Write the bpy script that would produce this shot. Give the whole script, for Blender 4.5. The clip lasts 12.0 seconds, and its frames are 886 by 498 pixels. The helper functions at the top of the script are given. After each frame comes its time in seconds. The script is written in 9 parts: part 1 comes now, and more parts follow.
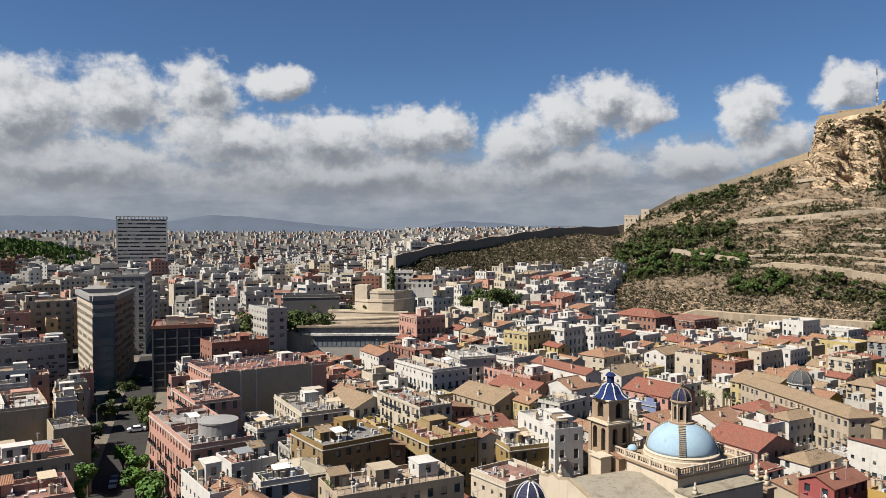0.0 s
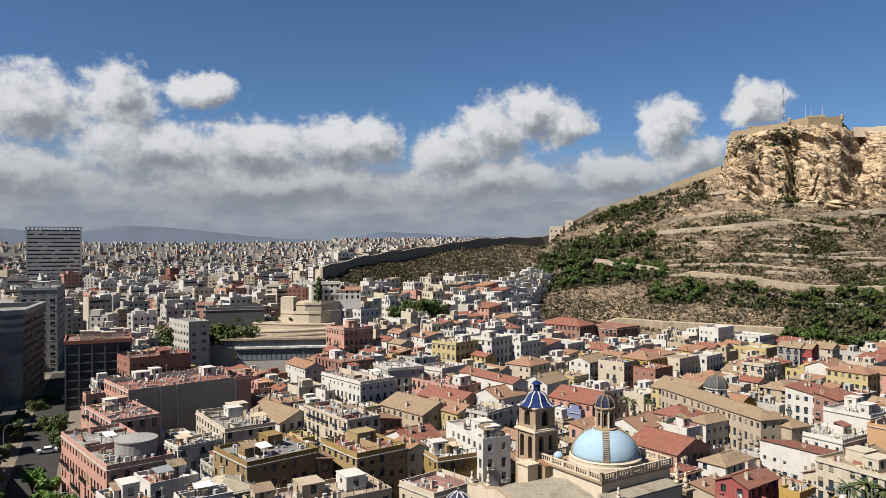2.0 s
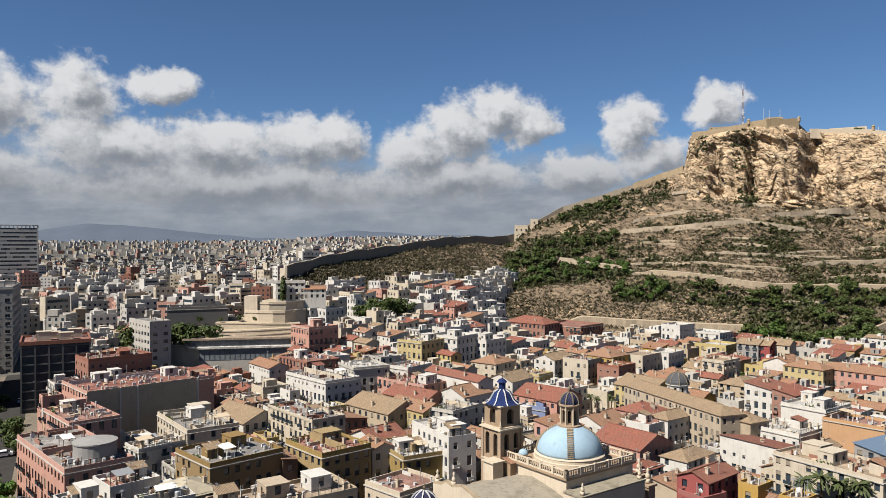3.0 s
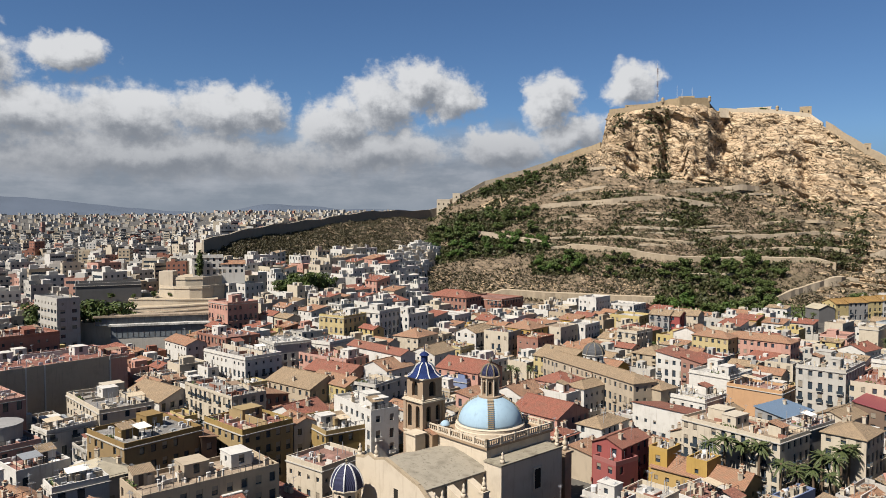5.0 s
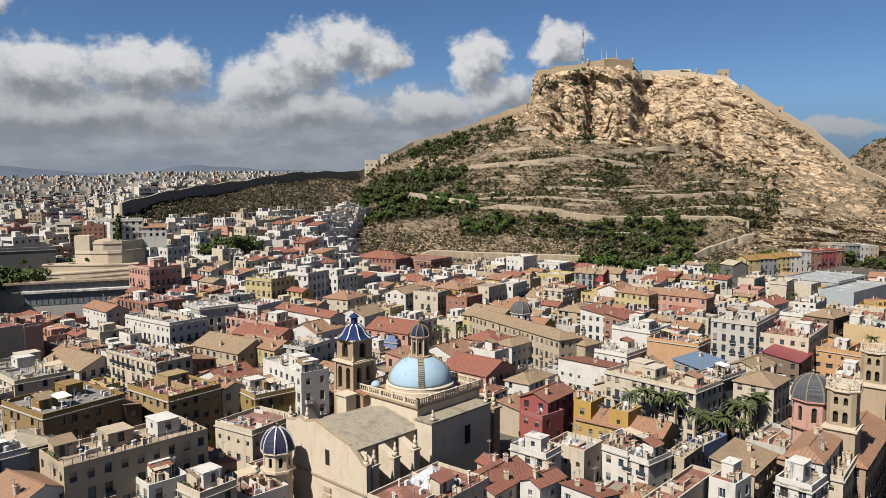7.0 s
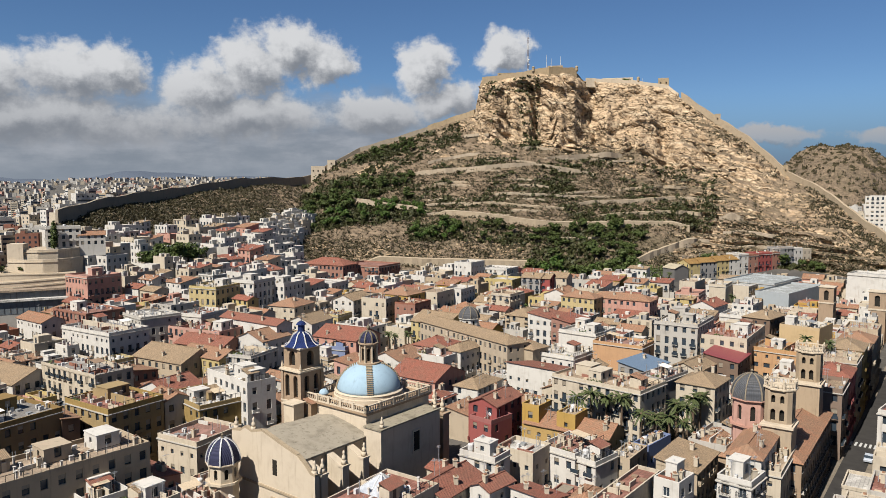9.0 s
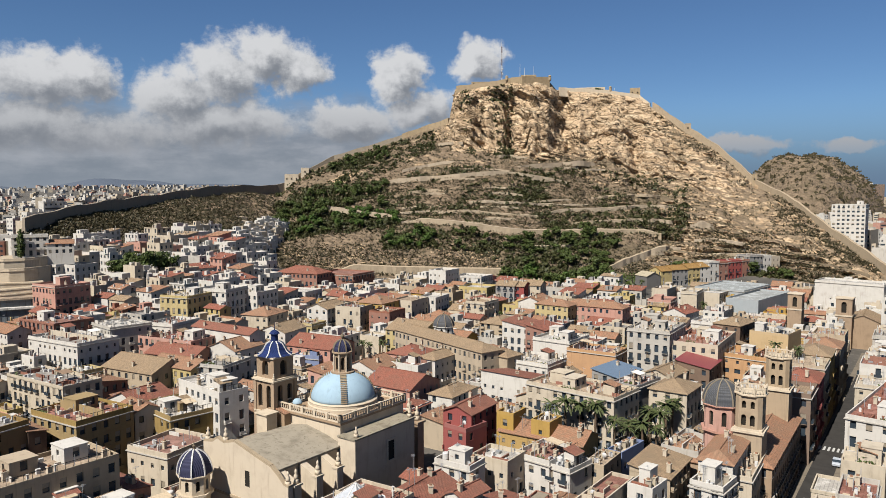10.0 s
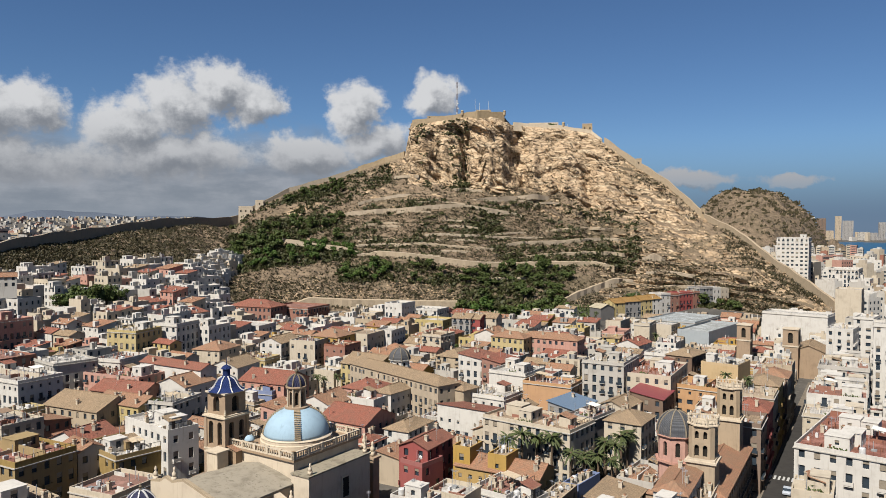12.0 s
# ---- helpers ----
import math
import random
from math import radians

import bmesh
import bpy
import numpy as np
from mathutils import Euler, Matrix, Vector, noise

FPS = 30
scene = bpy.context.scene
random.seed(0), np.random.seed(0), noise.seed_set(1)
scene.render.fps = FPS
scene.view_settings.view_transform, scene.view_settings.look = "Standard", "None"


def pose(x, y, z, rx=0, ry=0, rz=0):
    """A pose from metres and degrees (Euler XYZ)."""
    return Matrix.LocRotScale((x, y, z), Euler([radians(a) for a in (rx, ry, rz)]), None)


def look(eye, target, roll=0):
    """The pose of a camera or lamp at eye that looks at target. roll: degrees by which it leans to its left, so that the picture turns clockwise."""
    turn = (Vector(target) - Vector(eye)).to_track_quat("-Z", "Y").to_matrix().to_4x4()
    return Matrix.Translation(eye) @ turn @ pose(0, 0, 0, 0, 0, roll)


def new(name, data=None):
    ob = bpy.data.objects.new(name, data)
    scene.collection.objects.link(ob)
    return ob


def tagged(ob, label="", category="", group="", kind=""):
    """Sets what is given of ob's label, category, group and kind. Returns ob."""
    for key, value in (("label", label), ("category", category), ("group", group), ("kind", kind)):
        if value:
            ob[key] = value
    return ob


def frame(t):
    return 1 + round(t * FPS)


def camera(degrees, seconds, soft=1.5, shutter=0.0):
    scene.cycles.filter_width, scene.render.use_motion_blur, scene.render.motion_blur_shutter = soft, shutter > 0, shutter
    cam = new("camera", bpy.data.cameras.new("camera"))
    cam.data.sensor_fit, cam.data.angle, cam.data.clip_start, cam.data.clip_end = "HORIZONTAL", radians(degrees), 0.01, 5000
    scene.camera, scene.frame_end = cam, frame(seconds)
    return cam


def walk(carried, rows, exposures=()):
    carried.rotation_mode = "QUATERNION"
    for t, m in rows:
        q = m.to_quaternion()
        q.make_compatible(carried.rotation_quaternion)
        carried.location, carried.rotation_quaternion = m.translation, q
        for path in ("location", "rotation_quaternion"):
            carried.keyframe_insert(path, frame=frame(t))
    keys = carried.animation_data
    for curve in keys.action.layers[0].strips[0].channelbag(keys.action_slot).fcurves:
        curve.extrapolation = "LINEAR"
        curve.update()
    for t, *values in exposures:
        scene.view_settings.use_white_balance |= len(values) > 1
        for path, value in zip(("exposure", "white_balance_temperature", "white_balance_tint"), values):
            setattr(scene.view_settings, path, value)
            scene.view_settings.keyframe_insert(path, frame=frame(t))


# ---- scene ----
FOV = 62.04
EYE = (0.0, 0.0, 62.0)
cam = camera(FOV, 12.0, soft=0.6)
# seconds, turn to the right, tilt up, roll (degrees); the camera turns where it stands
TURNS = [
    (0.0, -17.24, -1.09, 0.02), (0.5, -15.75, -0.75, -0.04), (1.0, -14.30, -0.46, -0.04), (1.5, -12.94, -0.30, -0.07),
    (2.0, -11.63, -0.26, -0.07), (2.5, -10.33, -0.28, -0.06), (4.5, -4.48, -1.39, 0.07), (5.0, -2.93, -2.37, 0.10),
    (5.5, -1.44, -3.55, 0.14), (6.0, 0.0, -4.55, 0.07), (6.5, 1.34, -5.18, -0.01), (7.0, 2.60, -5.39, -0.07),
    (9.0, 6.66, -4.94, -0.12), (9.5, 7.65, -4.72, -0.09), (10.0, 8.66, -4.31, -0.06), (10.5, 9.60, -3.72, -0.01)]
TURNS += [(11.0, 10.47, -3.01, 0.07), (11.5, 11.29, -2.32, 0.09), (12.0, 12.08, -1.77, 0.08)]
walk(cam, [(t, pose(*EYE, 90 + p, 0, -a) @ pose(0, 0, 0, 0, 0, r)) for t, a, p, r in TURNS],
     exposures=((0.0, 0.98), (4.5, 0.95), (6.5, 0.90), (9.0, 0.88), (12.0, 0.84)))

# ---- world and sun ----
SUN_AZ, SUN_EL = -134.0, 50.0
world = bpy.data.worlds.new("sky")
scene.world = world
world.use_nodes = True


class Nodes:
    """Short forms for building node trees."""

    def __init__(self, tree):
        self.tree = tree

    def add(self, kind, **settings):
        n = self.tree.nodes.new(kind)
        for key, value in settings.items():
            if key == "op":
                n.operation = value
            elif key == "scale":
                n.inputs["Scale"].default_value = value
            elif key == "detail":
                n.inputs["Detail"].default_value = value
            elif key == "rough":
                n.inputs["Roughness"].default_value = value
            elif key == "blend":
                n.blend_type = value
        return n

    def link(self, a, b):
        self.tree.links.new(a, b)

    def put(self, socket, value):
        if isinstance(value, bpy.types.NodeSocket):
            self.link(value, socket)
        elif value is not None:
            socket.default_value = value

    def math(self, op, a, b=None, c=None, clamp=False):
        n = self.add("ShaderNodeMath", op=op)
        n.use_clamp = clamp
        for s, v in zip(n.inputs, (a, b, c)):
            self.put(s, v)
        return n.outputs[0]

    def vec(self, op, a, b=None, c=None):
        n = self.add("ShaderNodeVectorMath", op=op)
        for s, v in zip(n.inputs, (a, b, c)):
            self.put(s, v)
        return n.outputs["Value"] if op in ("LENGTH", "DISTANCE", "DOT_PRODUCT") else n.outputs["Vector"]

    def mix(self, fac, a, b, blend="MIX"):
        n = self.add("ShaderNodeMixRGB", blend=blend)
        for s, v in zip(n.inputs, (fac, a, b)):
            self.put(s, v if not isinstance(v, tuple) or len(v) == 4 else (*v, 1))
        return n.outputs[0]

    def ramp(self, fac, lo, hi):
        n = self.add("ShaderNodeMapRange")
        n.interpolation_type = "SMOOTHSTEP"
        self.put(n.inputs[0], fac)
        n.inputs[1].default_value, n.inputs[2].default_value = lo, hi
        return n.outputs[0]

    def noise(self, vector, scale, detail=4.0, rough=0.55, colour=False):
        n = self.add("ShaderNodeTexNoise", scale=scale, detail=detail, rough=rough)
        if vector is not None:
            self.link(vector, n.inputs["Vector"])
        return n.outputs["Color" if colour else "Fac"]


def cloud_group():
    """Cumulus cover over the sky: azimuth and height in degrees in, thickness out."""
    g = bpy.data.node_groups.new("cumulus", "ShaderNodeTree")
    g.interface.new_socket("place", in_out="INPUT", socket_type="NodeSocketVector")
    g.interface.new_socket("thickness", in_out="OUTPUT", socket_type="NodeSocketFloat")
    k = Nodes(g)
    place = g.nodes.new("NodeGroupInput").outputs[0]
    puff = k.vec("SUBTRACT", k.noise(place, 0.32, 6.0, 0.62, True), (0.5, 0.5, 0.5))
    warped = k.vec("ADD", place, k.vec("MULTIPLY", puff, (5.0, 3.6, 0)))
    near = None
    # azimuth, height, half width, half height of each heap
    heaps = [(-48, 8.5, 7, 3.4), (-41, 9.6, 4.5, 2.8), (-35.2, 10.6, 3.2, 2.6), (-29.6, 11.3, 3.0, 1.4), (-33, 7.2, 6, 2.4),
             (-26, 7.2, 5, 2.6), (-20, 7.6, 4.5, 2.4), (-17.2, 8.3, 2.6, 2.2), (-11, 7.2, 3.4, 2.2), (-7.6, 8.9, 3.2, 2.6),
             (-4.6, 10.2, 2.6, 2.4), (-2.2, 9.3, 2.6, 2.0), (-8, 5.2, 6, 2.0)]
    heaps += [(5.2, 9.0, 2.2, 2.2), (7.0, 6.4, 3.0, 1.6), (1.5, 5.4, 4.0, 1.7), (11.3, 9.9, 2.3, 1.7),
              (30.5, 3.5, 3.6, 0.75), (37.5, 3.2, 2.4, 0.55), (-24, 4.4, 16, 2.0), (-44, 4.8, 9, 2.2), (-62, 8, 9, 4)]
    for a, e, ra, re in heaps:
        d = k.vec("LENGTH", k.vec("MULTIPLY", k.vec("SUBTRACT", warped, (a, e, 0)), (1 / ra, 1 / re, 0)))
        near = d if near is None else k.math("SMOOTH_MIN", near, d, 0.18)
    out = g.nodes.new("NodeGroupOutput")
    k.link(k.math("SUBTRACT", 1.0, near), out.inputs[0])
    return g


def build_sky():
    k = Nodes(world.node_tree)
    world.node_tree.nodes.clear()
    sky = k.add("ShaderNodeTexSky")
    sky.sky_type = "NISHITA"
    sky.sun_disc = False
    sky.sun_elevation, sky.sun_rotation = radians(SUN_EL), radians(SUN_AZ)
    sky.altitude, sky.air_density, sky.dust_density, sky.ozone_density = 1500, 1.0, 0.1, 4.0
    way = k.add("ShaderNodeTexCoord").outputs["Generated"]
    sep = k.add("ShaderNodeSeparateXYZ")
    k.link(way, sep.inputs[0])
    x, y, z = sep.outputs
    az = k.math("DEGREES", k.math("ARCTAN2", x, y))
    el = k.math("DEGREES", k.math("ARCSINE", z))
    comb = k.add("ShaderNodeCombineXYZ")
    k.link(az, comb.inputs[0]), k.link(el, comb.inputs[1])
    place = comb.outputs[0]
    group = cloud_group()

    def thick(p):
        n = k.add("ShaderNodeGroup")
        n.node_tree = group
        k.link(p, n.inputs[0])
        return n.outputs[0]

    here = thick(place)
    towards_sun = thick(k.vec("ADD", place, (-0.7, 1.0, 0)))
    fine = k.math("SUBTRACT", k.noise(place, 1.1, 8.0, 0.62), 0.5)
    lumps = k.math("SUBTRACT", k.noise(k.vec("MULTIPLY", place, (0.8, 1.25, 1)), 0.42, 6.0, 0.6), 0.5)
    body = k.math("ADD", here, k.math("ADD", k.math("MULTIPLY", fine, 0.55), k.math("MULTIPLY", lumps, 1.0)))
    cover = k.ramp(body, -0.12, 0.40)
    relief = k.math("ADD", k.math("SUBTRACT", here, towards_sun), k.math("ADD", k.math("MULTIPLY", fine, 0.9), k.math("MULTIPLY", lumps, 1.4)))
    thin = k.ramp(body, 0.75, 0.0)
    lit = k.ramp(k.math("ADD", relief, k.math("MULTIPLY", thin, 0.25)), -0.45, 0.55)
    height = k.ramp(el, 2.5, 9.0)
    lit = k.math("MULTIPLY", lit, k.math("ADD", 0.35, k.math("MULTIPLY", height, 0.65)))
    cloud = k.mix(lit, (0.24, 0.262, 0.30), (0.72, 0.73, 0.75))
    clear = k.mix(1.0, sky.outputs[0], (SKY * 0.82, SKY, SKY * 1.17), "MULTIPLY")
    # grey layer low over the plain, thinning out over the sea
    layer = k.math("MULTIPLY", k.ramp(k.math("ADD", el, k.math("MULTIPLY", lumps, 5.0)), 8.2, 3.8), k.ramp(az, 14.0, 2.0))
    streak = k.math("ADD", k.noise(k.vec("MULTIPLY", place, (0.3, 1.1, 0)), 0.5, 7.0, 0.6), k.math("MULTIPLY", lumps, 0.5))
    veil = k.mix(k.ramp(streak, 0.3, 0.75), (0.245, 0.275, 0.325), (0.41, 0.43, 0.475))
    low = k.mix(k.math("MULTIPLY", k.ramp(el, 2.8, 0.2), 0.75), veil, (0.235, 0.275, 0.34))
    base = k.mix(k.math("MULTIPLY", layer, 0.95), clear, low)
    haze = k.math("MULTIPLY", k.ramp(el, 7.0, 0.5), 0.9)
    base = k.mix(k.math("MULTIPLY", haze, k.ramp(az, -2.0, 20.0)), base, (0.115, 0.185, 0.31))
    whole = k.mix(k.math("MULTIPLY", cover, k.ramp(el, 1.2, 4.0)), base, cloud)
    back = k.add("ShaderNodeBackground")
    k.link(whole, back.inputs[0])
    back.inputs[1].default_value = 0.50
    k.link(back.outputs[0], k.add("ShaderNodeOutputWorld").inputs[0])


SKY = 0.073
build_sky()
sun_way = Vector((math.sin(radians(SUN_AZ)) * math.cos(radians(SUN_EL)), math.cos(radians(SUN_AZ)) * math.cos(radians(SUN_EL)), math.sin(radians(SUN_EL))))
sun = new("sun", bpy.data.lights.new("sun", "SUN"))
sun.data.energy, sun.data.angle, sun.data.color = 5.0, radians(0.53), (1.0, 0.965, 0.91)
sun.matrix_world = look(sun_way * 900, (0, 0, 0))

# ---- materials ----


def material(name):
    m = bpy.data.materials.new(name)
    m.use_nodes = True
    k = Nodes(m.node_tree)
    return m, k, m.node_tree.nodes["Principled BSDF"]


def bump(k, shader, height, strength, distance=0.05):
    b = k.add("ShaderNodeBump")
    b.inputs["Strength"].default_value, b.inputs["Distance"].default_value = strength, distance
    k.link(height, b.inputs["Height"])
    k.link(b.outputs[0], shader.inputs["Normal"])


def world_place(k):
    return k.add("ShaderNodeNewGeometry").outputs["Position"]


def plaster(name, colour, stain=0.25, rough=0.85):
    """Painted render, streaked and blotched by weather."""
    m, k, s = material(name)
    p = world_place(k)
    blotch = k.noise(p, 0.35, 5.0, 0.6)
    run = k.noise(k.vec("MULTIPLY", p, (1.6, 1.6, 0.16)), 1.0, 4.0, 0.6)
    grain = k.noise(p, 14.0, 2.0)
    colour = tuple(c * 0.43 for c in colour)
    dark = tuple(c * f for c, f in zip(colour, (0.5, 0.48, 0.45)))
    c = k.mix(k.math("MULTIPLY", k.ramp(blotch, 0.45, 0.75), stain), colour, dark)
    c = k.mix(k.math("MULTIPLY", k.ramp(run, 0.52, 0.8), stain * 1.6), c, dark)
    tint = k.add("ShaderNodeObjectInfo").outputs["Random"]
    c = k.mix(k.math("MULTIPLY", tint, 0.16), c, (0.36, 0.32, 0.28))
    k.link(c, s.inputs["Base Color"])
    s.inputs["Roughness"].default_value, s.inputs["Specular IOR Level"].default_value = rough, 0.2
    bump(k, s, grain, 0.25, 0.03)
    return m


def tiles(name, colour, other):
    """Clay roof tiles: ribs down the slope, courses across it, patched and lichened."""
    m, k, s = material(name)
    colour, other = tuple(v * 0.74 for v in colour), tuple(v * 0.74 for v in other)
    p = k.add("ShaderNodeTexCoord").outputs["Object"]
    patch = k.noise(p, 0.45, 5.0, 0.7)
    small = k.noise(p, 3.2, 4.0, 0.75)
    wave = k.add("ShaderNodeTexWave", scale=1.25)
    wave.bands_direction = "X"
    k.link(p, wave.inputs["Vector"])
    course = k.add("ShaderNodeTexWave", scale=0.8)
    course.bands_direction, course.wave_profile = "Y", "SAW"
    k.link(p, course.inputs["Vector"])
    single = k.add("ShaderNodeTexVoronoi", scale=1.0)
    k.link(k.vec("MULTIPLY", p, (3.9, 2.4, 2.4)), single.inputs["Vector"])
    bit = k.add("ShaderNodeSeparateXYZ")
    k.link(single.outputs["Color"], bit.inputs[0])
    c = k.mix(k.ramp(patch, 0.35, 0.65), colour, other)
    c = k.mix(k.math("MULTIPLY", bit.outputs[0], 0.45), c, tuple(min(1, v * 1.6) for v in colour))
    c = k.mix(k.ramp(small, 0.52, 0.72), c, tuple(v * 0.45 for v in other))
    c = k.mix(k.math("MULTIPLY", wave.outputs["Fac"], 0.55), c, tuple(v * 0.4 for v in colour))
    c = k.mix(k.math("MULTIPLY", k.ramp(course.outputs["Fac"], 0.75, 1.0), 0.4), c, tuple(v * 0.35 for v in colour))
    tint = k.add("ShaderNodeObjectInfo").outputs["Random"]
    c = k.mix(k.math("MULTIPLY", tint, 0.4), c, other)
    k.link(c, s.inputs["Base Color"])
    s.inputs["Roughness"].default_value, s.inputs["Specular IOR Level"].default_value = 0.85, 0.2
    bump(k, s, k.math("ADD", wave.outputs["Fac"], k.math("MULTIPLY", course.outputs["Fac"], 0.5)), 0.7, 0.09)
    return m


def deck(name, colour):
    """Terrace floor: tiled bays, repairs, puddle stains and dust."""
    m, k, s = material(name)
    colour = tuple(v * 0.72 for v in colour)
    p = world_place(k)
    c_, q_ = math.cos(radians(48)), math.sin(radians(48))
    sep = k.add("ShaderNodeSeparateXYZ")
    k.link(p, sep.inputs[0])
    u = k.math("ADD", k.math("MULTIPLY", sep.outputs[0], c_), k.math("MULTIPLY", sep.outputs[1], q_))
    v = k.math("SUBTRACT", k.math("MULTIPLY", sep.outputs[1], c_), k.math("MULTIPLY", sep.outputs[0], q_))
    flat = k.add("ShaderNodeCombineXYZ")
    k.link(u, flat.inputs[0]), k.link(v, flat.inputs[1])
    bay = k.add("ShaderNodeTexBrick", scale=0.42)
    k.link(flat.outputs[0], bay.inputs["Vector"])
    bay.inputs["Color1"].default_value, bay.inputs["Color2"].default_value, bay.inputs["Mortar"].default_value = (0.35, 0.35, 0.35, 1), (0.8, 0.8, 0.8, 1), (0.0, 0.0, 0.0, 1)
    bay.inputs["Mortar Size"].default_value = 0.025
    blot, fine = k.noise(p, 0.28, 6.0, 0.7), k.noise(p, 2.4, 5.0, 0.7)
    dark, pale = tuple(x * 0.5 for x in colour), tuple(min(0.6, x * 1.35 + 0.04) for x in colour)
    c = k.mix(bay.outputs["Color"], dark, colour)
    c = k.mix(k.math("MULTIPLY", k.ramp(blot, 0.48, 0.62), 0.7), c, pale)
    c = k.mix(k.math("MULTIPLY", k.ramp(blot, 0.46, 0.34), 0.6), c, dark)
    c = k.mix(k.math("MULTIPLY", k.ramp(fine, 0.52, 0.72), 0.5), c, dark)
    tint = k.add("ShaderNodeObjectInfo").outputs["Random"]
    c = k.mix(k.math("MULTIPLY", tint, 0.3), c, (0.26, 0.22, 0.18))
    k.link(c, s.inputs["Base Color"])
    s.inputs["Roughness"].default_value, s.inputs["Specular IOR Level"].default_value = 0.9, 0.2
    bump(k, s, fine, 0.3, 0.03)
    return m


def plain(name, colour, rough=0.6, metal=0.0, vary=0.25, scale=3.0):
    m, k, s = material(name)
    p = k.add("ShaderNodeTexCoord").outputs["Object"]
    n = k.noise(p, scale, 4.0, 0.6)
    c = k.mix(k.math("MULTIPLY", k.ramp(n, 0.35, 0.75), vary * 2), colour, tuple(v * 0.55 for v in colour))
    k.link(c, s.inputs["Base Color"])
    s.inputs["Roughness"].default_value, s.inputs["Metallic"].default_value = rough, metal
    if rough > 0.8:
        s.inputs["Specular IOR Level"].default_value = 0.15
    return m


def leaves(name, colour, other):
    m, k, s = material(name)
    colour, other = tuple(v * 0.74 for v in colour), tuple(v * 0.74 for v in other)
    isl = k.add("ShaderNodeNewGeometry").outputs["Random Per Island"]
    tint = k.add("ShaderNodeObjectInfo").outputs["Random"]
    c = k.mix(isl, colour, other)
    c = k.mix(k.math("MULTIPLY", tint, 0.4), c, tuple(v * 0.6 for v in other))
    k.link(c, s.inputs["Base Color"])
    s.inputs["Roughness"].default_value, s.inputs["Specular IOR Level"].default_value = 0.6, 0.2
    return m


def rock_material():
    """Limestone and dry earth: cream faces, ochre and dark stains, crevice shade painted as dark lines, dust on the
    flatter ground.
    """
    m, k, s = material("limestone")
    p = world_place(k)
    up = k.add("ShaderNodeSeparateXYZ")
    k.link(k.add("ShaderNodeNewGeometry").outputs["Normal"], up.inputs[0])
    big = k.noise(p, 0.03, 6.0, 0.65)
    mid = k.noise(p, 0.16, 6.0, 0.7)
    fine = k.noise(p, 1.1, 6.0, 0.7)
    beds = k.noise(k.vec("MULTIPLY", p, (0.05, 0.05, 0.45)), 1.0, 4.0, 0.7)
    strata = k.noise(k.vec("MULTIPLY", p, (0.03, 0.03, 0.75)), 1.0, 5.0, 0.65)
    cliff = k.mix(k.ramp(mid, 0.4, 0.65), (0.42, 0.305, 0.19), (0.31, 0.215, 0.128))
    cliff = k.mix(k.ramp(beds, 0.5, 0.66), cliff, (0.49, 0.385, 0.255))
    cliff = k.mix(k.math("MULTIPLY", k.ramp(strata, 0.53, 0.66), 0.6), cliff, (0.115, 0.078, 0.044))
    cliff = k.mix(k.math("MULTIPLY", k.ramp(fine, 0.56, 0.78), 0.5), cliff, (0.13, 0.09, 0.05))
    earth = k.mix(k.ramp(mid, 0.38, 0.68), (0.18, 0.131, 0.085), (0.10, 0.073, 0.046))
    earth = k.mix(k.math("MULTIPLY", k.ramp(fine, 0.55, 0.68), 0.7), earth, (0.22, 0.17, 0.115))
    earth = k.mix(k.math("MULTIPLY", k.ramp(big, 0.45, 0.65), 0.5), earth, (0.080, 0.066, 0.037))
    crack_shade = k.add("ShaderNodeTexVoronoi", scale=1.0)
    crack_shade.feature = "DISTANCE_TO_EDGE"
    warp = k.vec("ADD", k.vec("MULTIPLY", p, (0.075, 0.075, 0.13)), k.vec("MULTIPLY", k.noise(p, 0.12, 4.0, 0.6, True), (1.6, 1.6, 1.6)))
    k.link(warp, crack_shade.inputs["Vector"])
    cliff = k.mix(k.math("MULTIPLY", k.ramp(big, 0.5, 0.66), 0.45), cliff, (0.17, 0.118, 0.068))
    # dark brown along the cell edges paints the shade of deep crevices
    cliff = k.mix(k.math("MULTIPLY", k.ramp(crack_shade.outputs["Distance"], 0.06, 0.0), 0.9), cliff, (0.09, 0.063, 0.037))
    bare = k.add("ShaderNodeAttribute")
    bare.attribute_name = "bare_rock"
    steep = k.math("MULTIPLY", k.math("SUBTRACT", 0.72, up.outputs[2]), 0.9)
    rocky = k.math("ADD", bare.outputs["Fac"], k.math("ADD", steep, k.math("MULTIPLY", k.math("SUBTRACT", mid, 0.5), 0.9)))
    c = k.mix(k.ramp(rocky, 0.62, 0.30), cliff, earth)
    k.link(c, s.inputs["Base Color"])
    s.inputs["Roughness"].default_value, s.inputs["Specular IOR Level"].default_value = 0.95, 0.2
    xyz = k.add("ShaderNodeSeparateXYZ")
    k.link(k.vec("ADD", p, k.vec("MULTIPLY", k.noise(p, 0.06, 3.0, 0.6, True), (14, 14, 14))), xyz.inputs[0])
    along = k.math("SUBTRACT", k.math("MULTIPLY", xyz.outputs[0], 0.91), k.math("MULTIPLY", xyz.outputs[2], 0.42))
    across = k.math("ADD", k.math("MULTIPLY", xyz.outputs[0], 0.42), k.math("MULTIPLY", xyz.outputs[2], 0.91))
    relief = k.math("ADD", k.math("MULTIPLY", fine, 0.5), mid)
